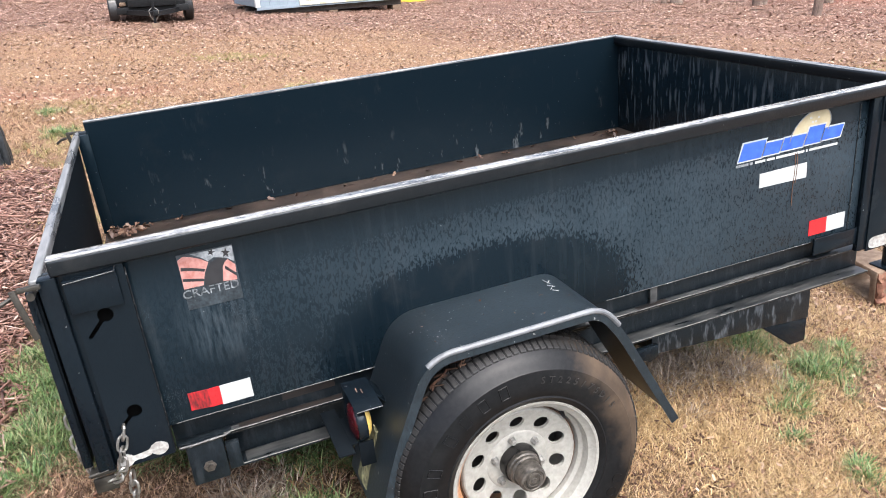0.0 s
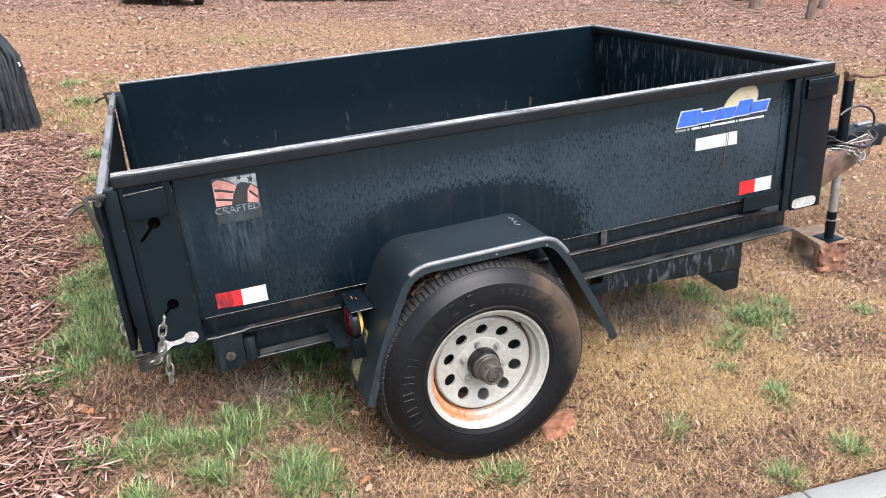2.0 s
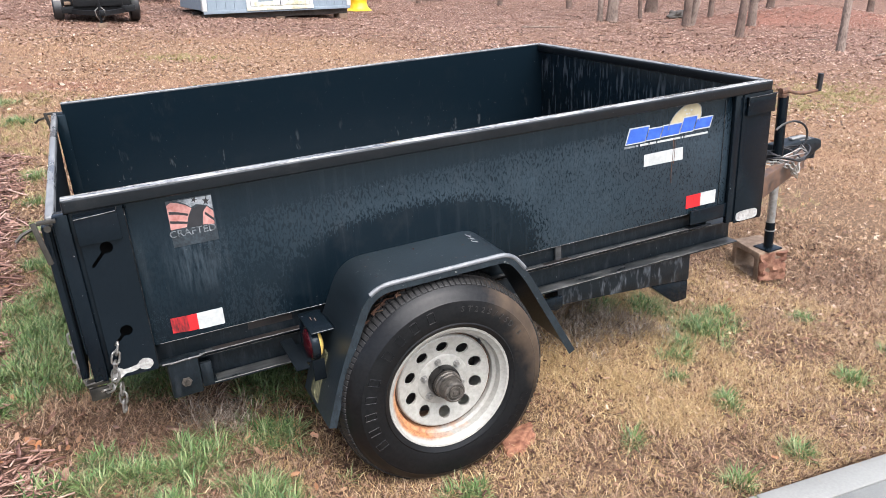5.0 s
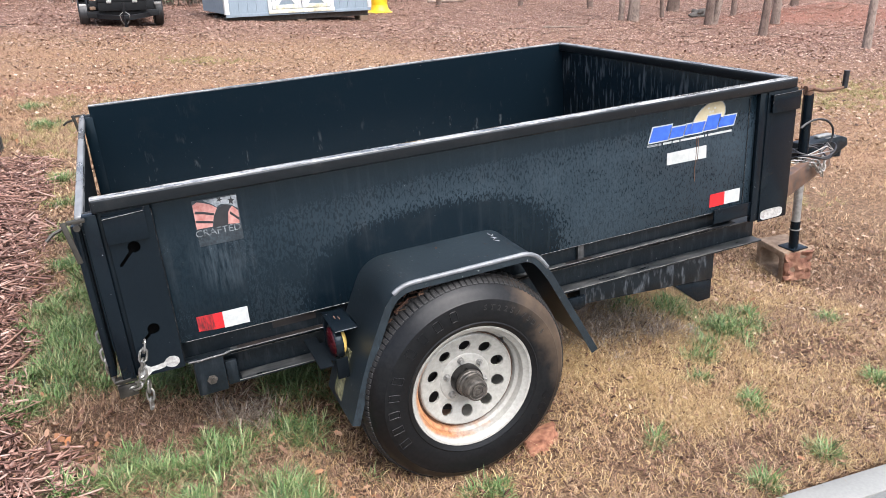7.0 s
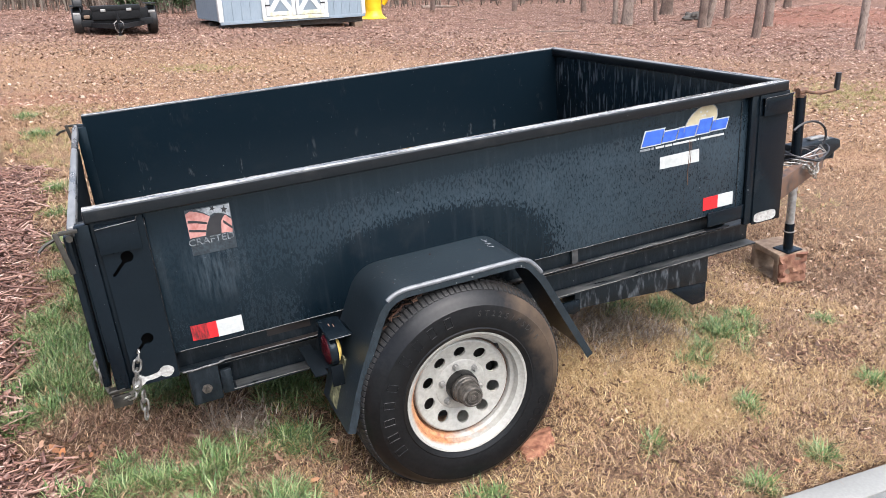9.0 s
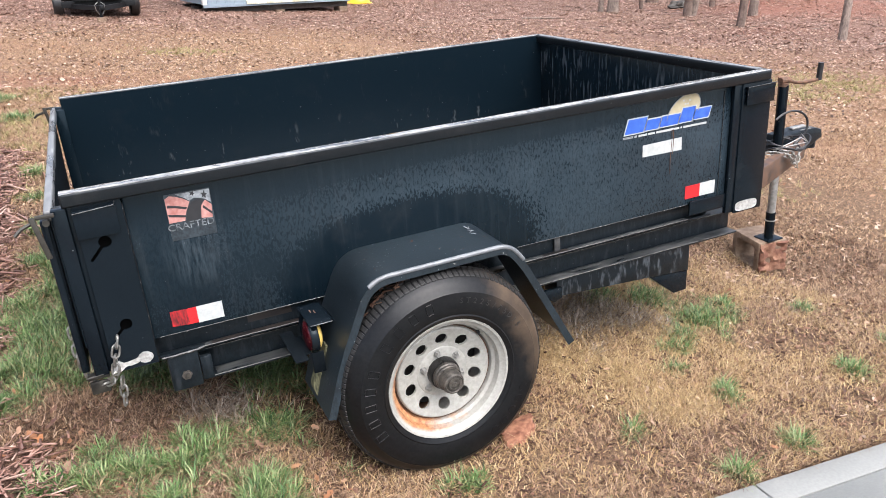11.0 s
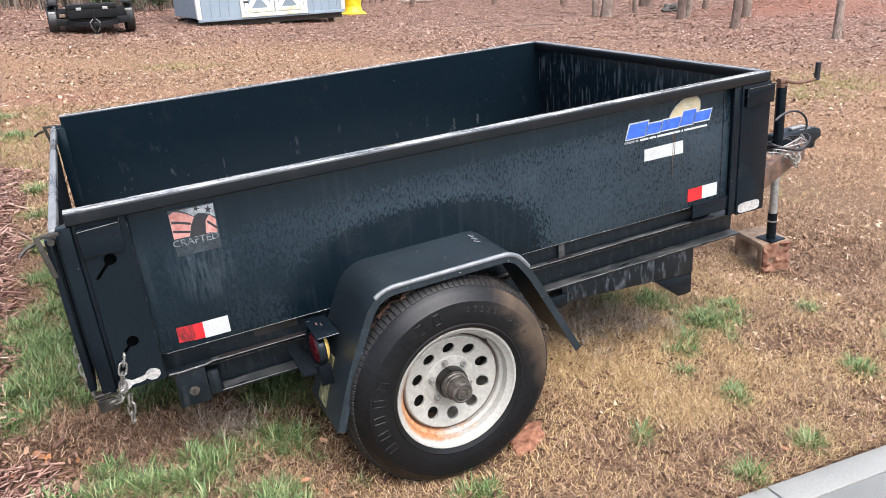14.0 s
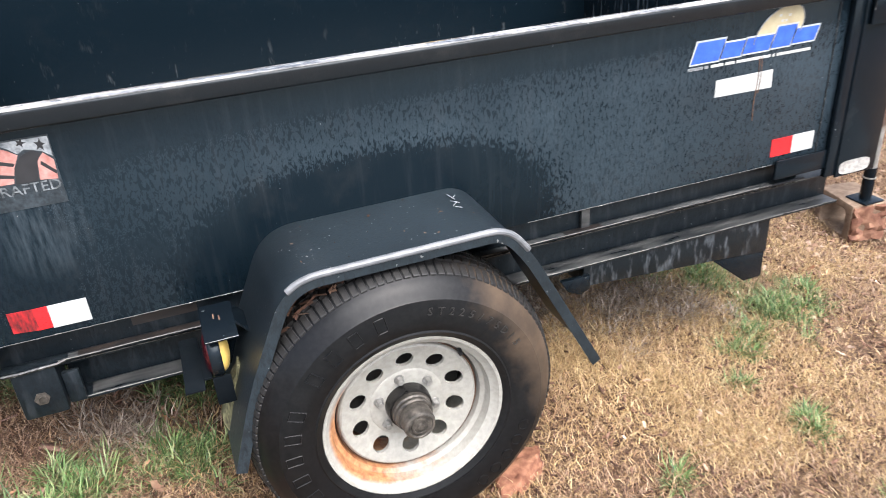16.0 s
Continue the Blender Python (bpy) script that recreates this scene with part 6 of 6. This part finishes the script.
def brown_share(x, y):
    right = 0.12 + 0.55 * smooth01(x, 2.3, 3.0) + 0.60 * smooth01(-y, 0.28, 0.52) + 0.45 * wobble(x, y, 1.4)
    # mostly brown left of the wheel, which also deepens the trailer's shade there
    return np.clip(np.where(x > 1.5, right, 0.75 + 0.3 * wobble(x, y, 1.4)), 0, 1)


x, y = scatter(620000, -0.5, 4.6, -0.76, 2.4, lambda x, y: near_keep(x, y) * (1 - 0.6 * straw_share(x, y)) * (1 - 0.6 * spots(x, y, LODGED)))
is_brown = rng.uniform(0, 1, len(x)) < brown_share(x, y)
for pick, mat_, words in ((~is_brown, M_DRY, "tan dead grass lying in tangled thatch"), (is_brown, M_BROWNDRY, "brown rotting grass matted between the tan")):
    xa, ya = x[pick], y[pick]
    n = len(xa)
    stuff("dry_grass", blades("dry_grass", xa, ya, 0.010 + 0.048 * rng.beta(1.6, 3, n), rng.uniform(0.0014, 0.0032, n), np.radians(rng.uniform(48, 94, n)), mat_, rng.uniform(0, 0.014, n), 1.2), words, "grass")
x, y = scatter(420000, 0.8, 3.8, -0.76, 0.9, lambda x, y: off_slab(x, y) * np.clip(0.12 + straw_share(x, y), 0, 1) * np.clip(0.15 + patchy(x + 5, y), 0, 1) * (1 - 0.9 * spots(x, y, THIN)) * (1 - 0.8 * spots(x, y, LODGED)))
n = len(x)
stuff("straw", blades("straw", x, y, 0.010 + 0.042 * rng.beta(1.6, 3, n), rng.uniform(0.0015, 0.0032, n), np.radians(rng.uniform(50, 94, n)), M_STRAW, rng.uniform(0.002, 0.018, n), 1.2), "pale bleached straw matted on the lawn", "grass")
x, y = scatter(210000, -5.0, 9.5, 2.3, 12.5, lambda x, y: (1 - 0.93 * mulch_weight(x, y)) * patchy(x * 0.6, y * 0.6) * (1 - 0.6 * litter_weight(x, y)))
n = len(x)
stuff("dry_grass", blades("dry_grass", x, y, rng.uniform(0.02, 0.06, n), rng.uniform(0.002, 0.0045, n), np.radians(rng.uniform(60, 93, n)), M_DRY, rng.uniform(0, 0.015, n), 1.0), "tan dead grass of the farther yard", "grass")
x, y = scatter(170000, -1.4, 3.6, 2.3, 5.8, lambda x, y: (1 - 0.93 * mulch_weight(x, y)) * np.clip(patchy(x, y) + 0.1, 0, 1))
n = len(x)
stuff("dry_grass", blades("dry_grass", x, y, rng.uniform(0.015, 0.055, n), rng.uniform(0.0014, 0.0032, n), np.radians(rng.uniform(52, 94, n)), M_DRY, rng.uniform(0, 0.015, n), 1.1), "tan dead grass behind the tailgate", "grass")
x, y = scatter(150000, 4.2, 10.0, -3.0, 2.6, lambda x, y: ((x > 4.9) | (y > -0.75)) * patchy(x * 0.6, y * 0.6))
n = len(x)
stuff("dry_grass", blades("dry_grass", x, y, rng.uniform(0.02, 0.055, n), rng.uniform(0.002, 0.004, n), np.radians(rng.uniform(60, 93, n)), M_DRY, rng.uniform(0, 0.015, n), 1.0), "tan dead grass beyond the tongue", "grass")

# tufts: blades fanning out from a common root
def tufts(cx, cy, least, most, spread=0.010):
    k = rng.integers(least, most, len(cx))
    x, y = np.repeat(cx, k), np.repeat(cy, k)
    az = rng.uniform(0, 2 * np.pi, len(x))
    r = spread * np.sqrt(rng.uniform(0, 1, len(x)))
    size = np.repeat(rng.uniform(0.6, 1.25, len(cx)), k)
    return x + r * np.cos(az), y + r * np.sin(az), az + rng.normal(0, 0.5, len(x)), size


def clear_of_wheel(x, y):
    return off_slab(x, y) & ~((np.abs(x - 1.39) < 0.30) & (y > -0.36) & (y < -0.05))


tx, ty = [], []
for cx, cy, cr, ca in CLUMPS:
    k = int(1050 * ca * math.pi * cr * cr) + 2
    tx.append(cx + rng.normal(0, 0.42 * cr, k))
    ty.append(cy + rng.normal(0, 0.42 * cr, k))
tx, ty = np.concatenate(tx), np.concatenate(ty)
xs, ys, az, size = tufts(tx, ty, 20, 52, 0.020)
ok = clear_of_wheel(xs, ys)
xs, ys, az, size = xs[ok], ys[ok], az[ok], size[ok]
n = len(xs)
stuff("green_grass", blades("green_grass", xs, ys, (0.022 + 0.062 * rng.beta(1.5, 2.2, n)) * size, rng.uniform(0.0022, 0.0046, n), np.radians(rng.uniform(28, 108, n)), M_GREEN, 0.004, 0.6, az), "tufts of wet green winter grass", "grass")
tx, ty = scatter(9000, -0.1, 3.0, -0.4, 1.2, lambda x, y: off_slab(x, y) * spots(x, y, LODGED))
xs, ys, az, size = tufts(tx, ty, 14, 34, 0.018)
ok = clear_of_wheel(xs, ys)
xs, ys, az, size = xs[ok], ys[ok], az[ok], size[ok]
n = len(xs)
stuff("dead_grass", blades("dead_grass", xs, ys, rng.uniform(0.025, 0.085, n) * size, rng.uniform(0.0018, 0.0036, n), np.radians(rng.uniform(42, 104, n)), M_GREYDRY, 0.003, 0.7, az), "grey lodged dead grass under and beside the trailer", "grass")
tx, ty = scatter(2000, -0.2, 1.5, -0.74, 1.9, lambda x, y: (1 - 0.9 * mulch_weight(x, y)) * np.clip(0.35 + 0.8 * wobble(x, y + 2, 1.6), 0, 1))
xs, ys, az, size = tufts(tx, ty, 9, 24)
ok = clear_of_wheel(xs, ys)
xs, ys, az, size = xs[ok], ys[ok], az[ok], size[ok]
n = len(xs)
stuff("dry_grass", blades("dry_grass", xs, ys, rng.uniform(0.025, 0.07, n) * size, rng.uniform(0.0016, 0.0032, n), np.radians(rng.uniform(30, 98, n)), M_DRY, 0.0, 0.7, az), "dead tan grass tufts fanning over the lawn", "grass")

# yellowed grass in thin patches over the farther yard
tx, ty = [], []
for cx, cy, cr in ((0.26, 1.35, 0.12), (0.27, 1.7, 0.12), (0.16, 2.1, 0.13), (0.14, 2.6, 0.14), (0.10, 3.05, 0.13), (0.14, 3.6, 0.18), (0.0, 4.0, 0.2), (1.73, 8.35, 0.5), (2.30, 6.05, 0.45), (0.10, 4.35, 0.3), (8.9, 4.4, 0.8), (7.9, 4.0, 0.6), (0.2, 5.4, 0.35), (4.6, 1.6, 0.35), (5.6, 0.6, 0.4), (4.9, 3.0, 0.4)):
    k = int(170 * cr * cr * 3) + 14
    tx.append(cx + rng.normal(0, cr * 0.6, k))
    ty.append(cy + rng.normal(0, cr * 0.45, k))
xs, ys, az, size = tufts(np.concatenate(tx), np.concatenate(ty), 8, 20, 0.02)
n = len(xs)
stuff("yellowed_grass", blades("yellowed_grass", xs, ys, rng.uniform(0.02, 0.06, n) * size, rng.uniform(0.002, 0.0042, n), np.radians(rng.uniform(30, 92, n)), M_YELLOWGRASS, 0.004, 0.6, az), "thin yellow-green grass in patches", "grass")


def leaves(name, x, y, z, size, material, flat=0.35):
    """Curled oak-like leaves: a bent strip of three lobes."""
    n = len(x)
    az = rng.uniform(0, 2 * np.pi, n)
    til, rol = rng.normal(0, flat, n), rng.normal(0, flat, n)
    u = np.stack([np.cos(az) * np.cos(til), np.sin(az) * np.cos(til), np.sin(til)], -1)
    s = np.stack([-np.sin(az) * np.cos(rol), np.cos(az) * np.cos(rol), np.sin(rol)], -1)
    nn = np.cross(u, s)
    curl = rng.uniform(-0.05, 0.28, n)[:, None]
    c = np.stack([x, y, z], -1)
    pat = [(-0.5, 0, 0.2), (-0.22, 0.26, 0.6), (0.05, 0.2, 0.3), (0.25, 0.27, 0.7), (0.5, 0, 0.5), (0.25, -0.27, 0.7), (0.05, -0.2, 0.3), (-0.22, -0.26, 0.6), (0, 0, 0)]
    v = np.stack([c + size[:, None] * (a * u + b * s + curl * k * nn) for a, b, k in pat], 1).reshape(-1, 3)
    o = np.arange(n)[:, None] * 9
    loops = (o + np.array([0, 7, 8, 7, 6, 8, 6, 5, 8, 5, 4, 8, 4, 3, 8, 3, 2, 8, 2, 1, 8, 1, 0, 8])).ravel()
    return mesh_from(name, v, loops, np.full(8 * n, 3), material)


def flakes(name, x, y, z, size, material):
    """Small far leaves: two bent halves each."""
    n = len(x)
    az, til = rng.uniform(0, 2 * np.pi, n), rng.normal(0, 0.3, n)
    u = np.stack([np.cos(az) * np.cos(til), np.sin(az) * np.cos(til), np.sin(til)], -1)
    s = np.stack([-np.sin(az), np.cos(az), rng.normal(0, 0.3, n)], -1)
    lift_ = rng.uniform(-0.1, 0.35, n)[:, None] * np.array([0, 0, 1.0])
    c = np.stack([x, y, z], -1)
    k = size[:, None]
    v = np.stack([c - 0.5 * k * u, c - 0.05 * k * u + 0.32 * k * (s + lift_), c + 0.5 * k * u, c - 0.05 * k * u - 0.32 * k * (s - lift_)], 1).reshape(-1, 3)
    o = np.arange(n)[:, None] * 4
    return mesh_from(name, v, (o + np.array([0, 2, 1, 0, 3, 2])).ravel(), np.full(2 * n, 3), material)


x, y = scatter(330000, -8, 26, 4, 28, lambda x, y: (0.05 + 0.95 * litter_weight(x, y)) * np.clip(0.65 + 0.5 * wobble(x, y, 0.6), 0.15, 1))
n = len(x)
stuff("fallen_leaves", flakes("fallen_leaves", x, y, ground_z(x, y) + rng.uniform(0.006, 0.03, n), rng.uniform(0.020, 0.066, n), M_FARLEAF), "brown oak leaves carpeting the wood's edge", "leaves")
x, y = scatter(9000, -4, 9, -0.75, 12, lambda x, y: off_slab(x, y) * np.clip(0.22 + 0.5 * wobble(x, y, 0.8), 0.03, 1))
n = len(x)
stuff("fallen_leaves", leaves("fallen_leaves", x, y, ground_z(x, y) + rng.uniform(0.012, 0.03, n), rng.uniform(0.02, 0.042, n), M_LEAF, 0.45), "scattered wet brown leaves on the lawn", "leaves")

x, y = scatter(420, -0.3, 1.4, -0.74, 1.2, lambda x, y: off_slab(x, y) * np.clip(0.35 + 0.6 * wobble(x, y, 1.9), 0, 1))
n = len(x)
stuff("fallen_leaves", leaves("fallen_leaves", x, y, ground_z(x, y) + rng.uniform(0.012, 0.03, n), rng.uniform(0.014, 0.036, n), M_LEAF, 0.5), "orange-brown wet leaves among the tufts", "leaves")
x, y = scatter(900, 1.9, 4.6, -0.75, 1.0, lambda x, y: off_slab(x, y) * np.clip(0.25 + 0.5 * smooth01(x, 2.4, 3.4) + 0.5 * wobble(x, y, 2.3), 0, 1))
n = len(x)
stuff("fallen_leaves", leaves("fallen_leaves", x, y, ground_z(x, y) + rng.uniform(0.012, 0.026, n), 0.012 + 0.034 * rng.beta(1.2, 2.6, n), M_TANLEAF, 0.5), "curled tan leaves caught in dry grass", "leaves")
x, y = scatter(260, -0.05, 1.1, -0.5, 0.35, lambda x, y: off_slab(x, y) * np.clip(spots(x, y, [(0.10, 0.10, 0.16), (0.24, 0.21, 0.10), (0.75, -0.15, 0.16), (0.95, -0.28, 0.12)]), 0, 1))
n = len(x)
stuff("fallen_leaves", leaves("fallen_leaves", x, y, ground_z(x, y) + rng.uniform(0.015, 0.035, n), rng.uniform(0.02, 0.05, n), M_LEAF, 0.45), "wet orange-brown leaves in clusters by the grass", "leaves")
x, y = scatter(150000, -6, 14, 2.3, 14.5, lambda x, y: (1 - mulch_weight(x, y)) * (1 - 0.5 * litter_weight(x, y)) * np.clip(0.45 + 0.9 * wobble(x * 0.7, y, 0.55), 0.05, 1))
n = len(x)
stuff("fallen_leaves", flakes("fallen_leaves", x, y, ground_z(x, y) + rng.uniform(0.006, 0.025, n), rng.uniform(0.012, 0.050, n), M_TANLEAF), "bits of tan leaf strewn over the yard", "leaves")

x, y = scatter(34000, 3.4, 11, -3, 2.6, lambda x, y: ((x > 4.9) | (y > -0.75)) * np.clip(0.4 + 0.8 * wobble(x * 0.8, y, 0.8), 0.04, 1))
n = len(x)
stuff("fallen_leaves", flakes("fallen_leaves", x, y, ground_z(x, y) + rng.uniform(0.008, 0.025, n), rng.uniform(0.012, 0.04, n), M_TANLEAF), "bits of tan leaf round the tongue", "leaves")


def chips(name, x, y, length, width, thick, material, tilt=0.25, lift=0.012):
    n = len(x)
    az, ti, ro = rng.uniform(0, 2 * np.pi, n), rng.normal(0, tilt, n), rng.normal(0, 0.5, n)
    u = np.stack([np.cos(az) * np.cos(ti), np.sin(az) * np.cos(ti), np.sin(ti)], -1)
    s0 = np.stack([-np.sin(az), np.cos(az), np.zeros(n)], -1)
    w0 = np.cross(u, s0)
    s = s0 * np.cos(ro)[:, None] + w0 * np.sin(ro)[:, None]
    w = np.cross(u, s)
    c = np.stack([x, y, ground_z(x, y) + lift + rng.uniform(0, 0.02, n)], -1)
    v = []
    for a in (-0.5, 0.5):
        for b, d in ((-0.5, -0.5), (0.5, -0.5), (0.5, 0.5), (-0.5, 0.5)):
            tap = rng.uniform(0.3, 1.0, n)
            v.append(c + u * (a * length)[:, None] + s * (b * width * tap)[:, None] + w * (d * thick)[:, None])
    v = np.stack(v, 1).reshape(-1, 3)
    o = np.arange(n)[:, None] * 8
    loops = (o + np.array([0, 3, 2, 1, 4, 5, 6, 7, 0, 1, 5, 4, 1, 2, 6, 5, 2, 3, 7, 6, 3, 0, 4, 7])).ravel()
    return mesh_from(name, v, loops, np.full(6 * n, 4), material)


x, y = scatter(30000, -2.6, 0.6, -1.3, 3.75, lambda x, y: (mulch_weight(x, y) * 0.95 + 0.012) * off_slab(x, y))
n = len(x)
stuff("bark_mulch", chips("bark_mulch", x, y, 0.010 + 0.060 * rng.beta(1.2, 3.2, n), rng.uniform(0.005, 0.026, n), rng.uniform(0.0015, 0.006, n), M_MULCH, 0.32), "shredded red-brown bark mulch bed", "mulch")
x, y = scatter(30000, -2.6, 0.6, -1.3, 3.75, lambda x, y: (mulch_weight(x, y) * 0.95 + 0.006) * off_slab(x, y))
n = len(x)
stuff("bark_shreds", chips("bark_shreds", x, y, 0.02 + 0.14 * rng.beta(1.2, 3.4, n), rng.uniform(0.003, 0.010, n), rng.uniform(0.002, 0.005, n), M_MULCH, 0.22, 0.018), "thin pale shreds of bark on the mulch", "mulch")
x, y = scatter(15000, -0.4, 4.6, -0.75, 2.4, lambda x, y: off_slab(x, y) * (1.05 - patchy(x, y)))
n = len(x)
stuff("soil_crumbs", chips("soil_crumbs", x, y, rng.uniform(0.006, 0.03, n), rng.uniform(0.004, 0.012, n), rng.uniform(0.002, 0.006, n), M_CRUMB, 0.3, 0.006), "dark crumbs of soil, bark and leaf", "soil")
x, y = scatter(140, -0.6, 0.3, 0.2, 3.5, lambda x, y: mulch_weight(x, y))
n = len(x)
stuff("mulch_sticks", chips("mulch_sticks", x, y, rng.uniform(0.12, 0.3, n), rng.uniform(0.008, 0.014, n), rng.uniform(0.006, 0.01, n), M_MULCH, 0.08, 0.02), "longer bark strips on the mulch", "mulch")
x, y = scatter(300, -6, 22, 8, 22, lambda x, y: 0.1 + 0.6 * litter_weight(x, y))
n = len(x)
stuff("twigs", chips("twigs", x, y, rng.uniform(0.12, 0.5, n), rng.uniform(0.006, 0.014, n), rng.uniform(0.005, 0.01, n), M_BRUSHWOOD, 0.06, 0.012), "thin fallen twigs", "twigs")

# wet leaves and grit in the bed: a heap in the far rear corner, a line along the far side
k = 70
lx = np.concatenate([0.43 + np.abs(rng.normal(0, 0.07, k)), rng.uniform(0.5, 2.9, 30), 2.86 - np.abs(rng.normal(0, 0.06, 25))])
ly = np.concatenate([1.575 - np.abs(rng.normal(0, 0.07, k)), 1.58 - np.abs(rng.normal(0, 0.03, 30)), 1.56 - np.abs(rng.normal(0, 0.08, 25))])
lz = 0.573 + np.concatenate([rng.uniform(0, 0.03, k), rng.uniform(0, 0.008, 30), rng.uniform(0, 0.01, 25)])
heap = leaves("bed_leaves", lx, ly, lz, rng.uniform(0.012, 0.04, len(lx)), M_BEDLEAF, 0.5)
heap_ob = stuff("bed_leaves", heap, "wet leaf litter collected in the bed's corner", "leaves")
heap_ob.matrix_world = TR

# dry needles caught between tyre and mudguard
k = 60
aa = np.radians(rng.uniform(96, 132, k))
nv = np.stack([1.392 + 0.357 * np.cos(aa), rng.uniform(-0.255, -0.14, k), 0.309 + 0.357 * np.sin(aa)], -1)
nd = np.stack([np.sin(aa), rng.normal(0, 0.7, k), -np.cos(aa)], -1) * rng.uniform(0.006, 0.018, k)[:, None]
nw = np.stack([np.cos(aa), np.zeros(k), np.sin(aa)], -1)
ns_ = np.cross(nd, nw) * 0.04
vv = np.stack([nv - nd - ns_, nv + nd - ns_, nv + nd + ns_ + nw * 0.006, nv - nd + ns_ + nw * 0.006], 1).reshape(-1, 3)
needles = stuff("dry_needles", mesh_from("dry_needles", vv, np.arange(4 * k), np.full(k, 4), M_BEDLEAF), "dry needles caught on the tyre tread", "needles")
needles.matrix_world = TR

# leaf crumbs lying on the mudguard
k = 22
bits = flakes("guard_litter", rng.uniform(1.2, 1.62, k), -0.255 + 0.245 * rng.beta(1.3, 1.8, k), np.full(k, 0.6965), 0.004 + 0.014 * rng.beta(1, 4, k), M_BEDLEAF)
stuff("guard_litter", bits, "tiny leaf crumbs on the mudguard top", "litter").matrix_world = TR

# evergreen shrubs among the brushwood: stems and a crown of single leaves
for k, (sx, sy, sr, sh) in enumerate(((2.35, 22.3, 0.55, 1.1), (3.15, 22.8, 0.45, 0.9), (1.6, 22.9, 0.4, 0.8))):
    sz = gz(sx, sy)
    shrub = thing("evergreen_shrub", "small dark evergreen shrub at the edge of the wood", "shrub", None, "evergreen shrubs")
    shrub.location = (sx, sy, sz)
    for q in range(4):
        part("stem", tube([(0, 0, -0.03), (0.1 * math.cos(1.6 * q), 0.1 * math.sin(1.6 * q), 0.4 * sh), (0.3 * sr * math.cos(1.6 * q), 0.3 * sr * math.sin(1.6 * q), 0.85 * sh)], [0.02, 0.014, 0.005], 6), M_BARK, shrub)
    m_ = 900
    dirs = rng.normal(0, 1, (m_, 3))
    dirs /= np.linalg.norm(dirs, axis=1)[:, None]
    rad_ = rng.uniform(0.35, 1.0, m_) ** 0.6 * (0.8 + 0.3 * np.sin(4 * dirs[:, 0] + k) * np.cos(5 * dirs[:, 1]))
    lp = dirs * rad_[:, None] * np.array([sr, sr * 0.8, 0.48 * sh]) + np.array([0, 0, 0.55 * sh])
    crown = new("crown", leaves("crown", lp[:, 0], lp[:, 1], lp[:, 2], rng.uniform(0.05, 0.10, m_), M_EVERGREEN, 0.7))
    crown.parent = shrub

# brushwood and saplings closing the yard behind
n = 2600
bx = np.concatenate([rng.uniform(-14, 9.5, 1500), rng.uniform(9, 40, n - 1500)])
by_ = np.concatenate([rng.uniform(22.5, 30, 1500), rng.uniform(24, 45, n - 1500)])
hgt, thk, ln1, az = rng.uniform(1.2, 4.5, n), rng.uniform(0.008, 0.045, n), rng.normal(0, 0.16, n), rng.uniform(0, 6.28, n)
bz = ground_z(bx, by_) - 0.05
vv = []
for k, f in ((0, 1.0), (0.5, 0.7), (1.0, 0.15)):
    ox, oy = bx + ln1 * hgt * k * np.cos(az) + 0.1 * np.sin(7 * k + bx), by_ + ln1 * hgt * k * np.sin(az)
    for q in range(3):
        vv.append(np.stack([ox + thk * f * math.cos(2.1 * q), oy + thk * f * math.sin(2.1 * q), bz + hgt * k], -1))
vv = np.stack(vv, 1).reshape(-1, 3)
o = np.arange(n)[:, None] * 9
loops = (o + np.array([0, 1, 4, 3, 1, 2, 5, 4, 2, 0, 3, 5, 3, 4, 7, 6, 4, 5, 8, 7, 5, 3, 6, 8])).ravel()
stuff("brushwood", mesh_from("brushwood", vv, loops, np.full(6 * n, 4), M_BRUSHWOOD), "dense bare saplings and brushwood", "brushwood")
n = 900
bx, by_ = rng.uniform(-25, 60, n), rng.uniform(27, 75, n)
hgt, thk = rng.uniform(5, 11, n), rng.uniform(0.05, 0.18, n)
bz = ground_z(bx, by_) - 0.05
vv = []
for k, f in ((0, 1.2), (0.06, 1.0), (1.0, 0.2)):
    for q in range(5):
        vv.append(np.stack([bx + thk * f * math.cos(1.2566 * q) + 0.4 * k * np.sin(bx), by_ + thk * f * math.sin(1.2566 * q), bz + hgt * k], -1))
vv = np.stack(vv, 1).reshape(-1, 3)
o = np.arange(n)[:, None] * 15
cells = []
for lev in (0, 5):
    for q in range(5):
        cells += [lev + q, lev + (q + 1) % 5, lev + 5 + (q + 1) % 5, lev + 5 + q]
stuff("far_woods", mesh_from("far_woods", vv, (o + np.array(cells)).ravel(), np.full(10 * n, 4), M_BRUSHWOOD), "far bare tree trunks in the wood", "woods")
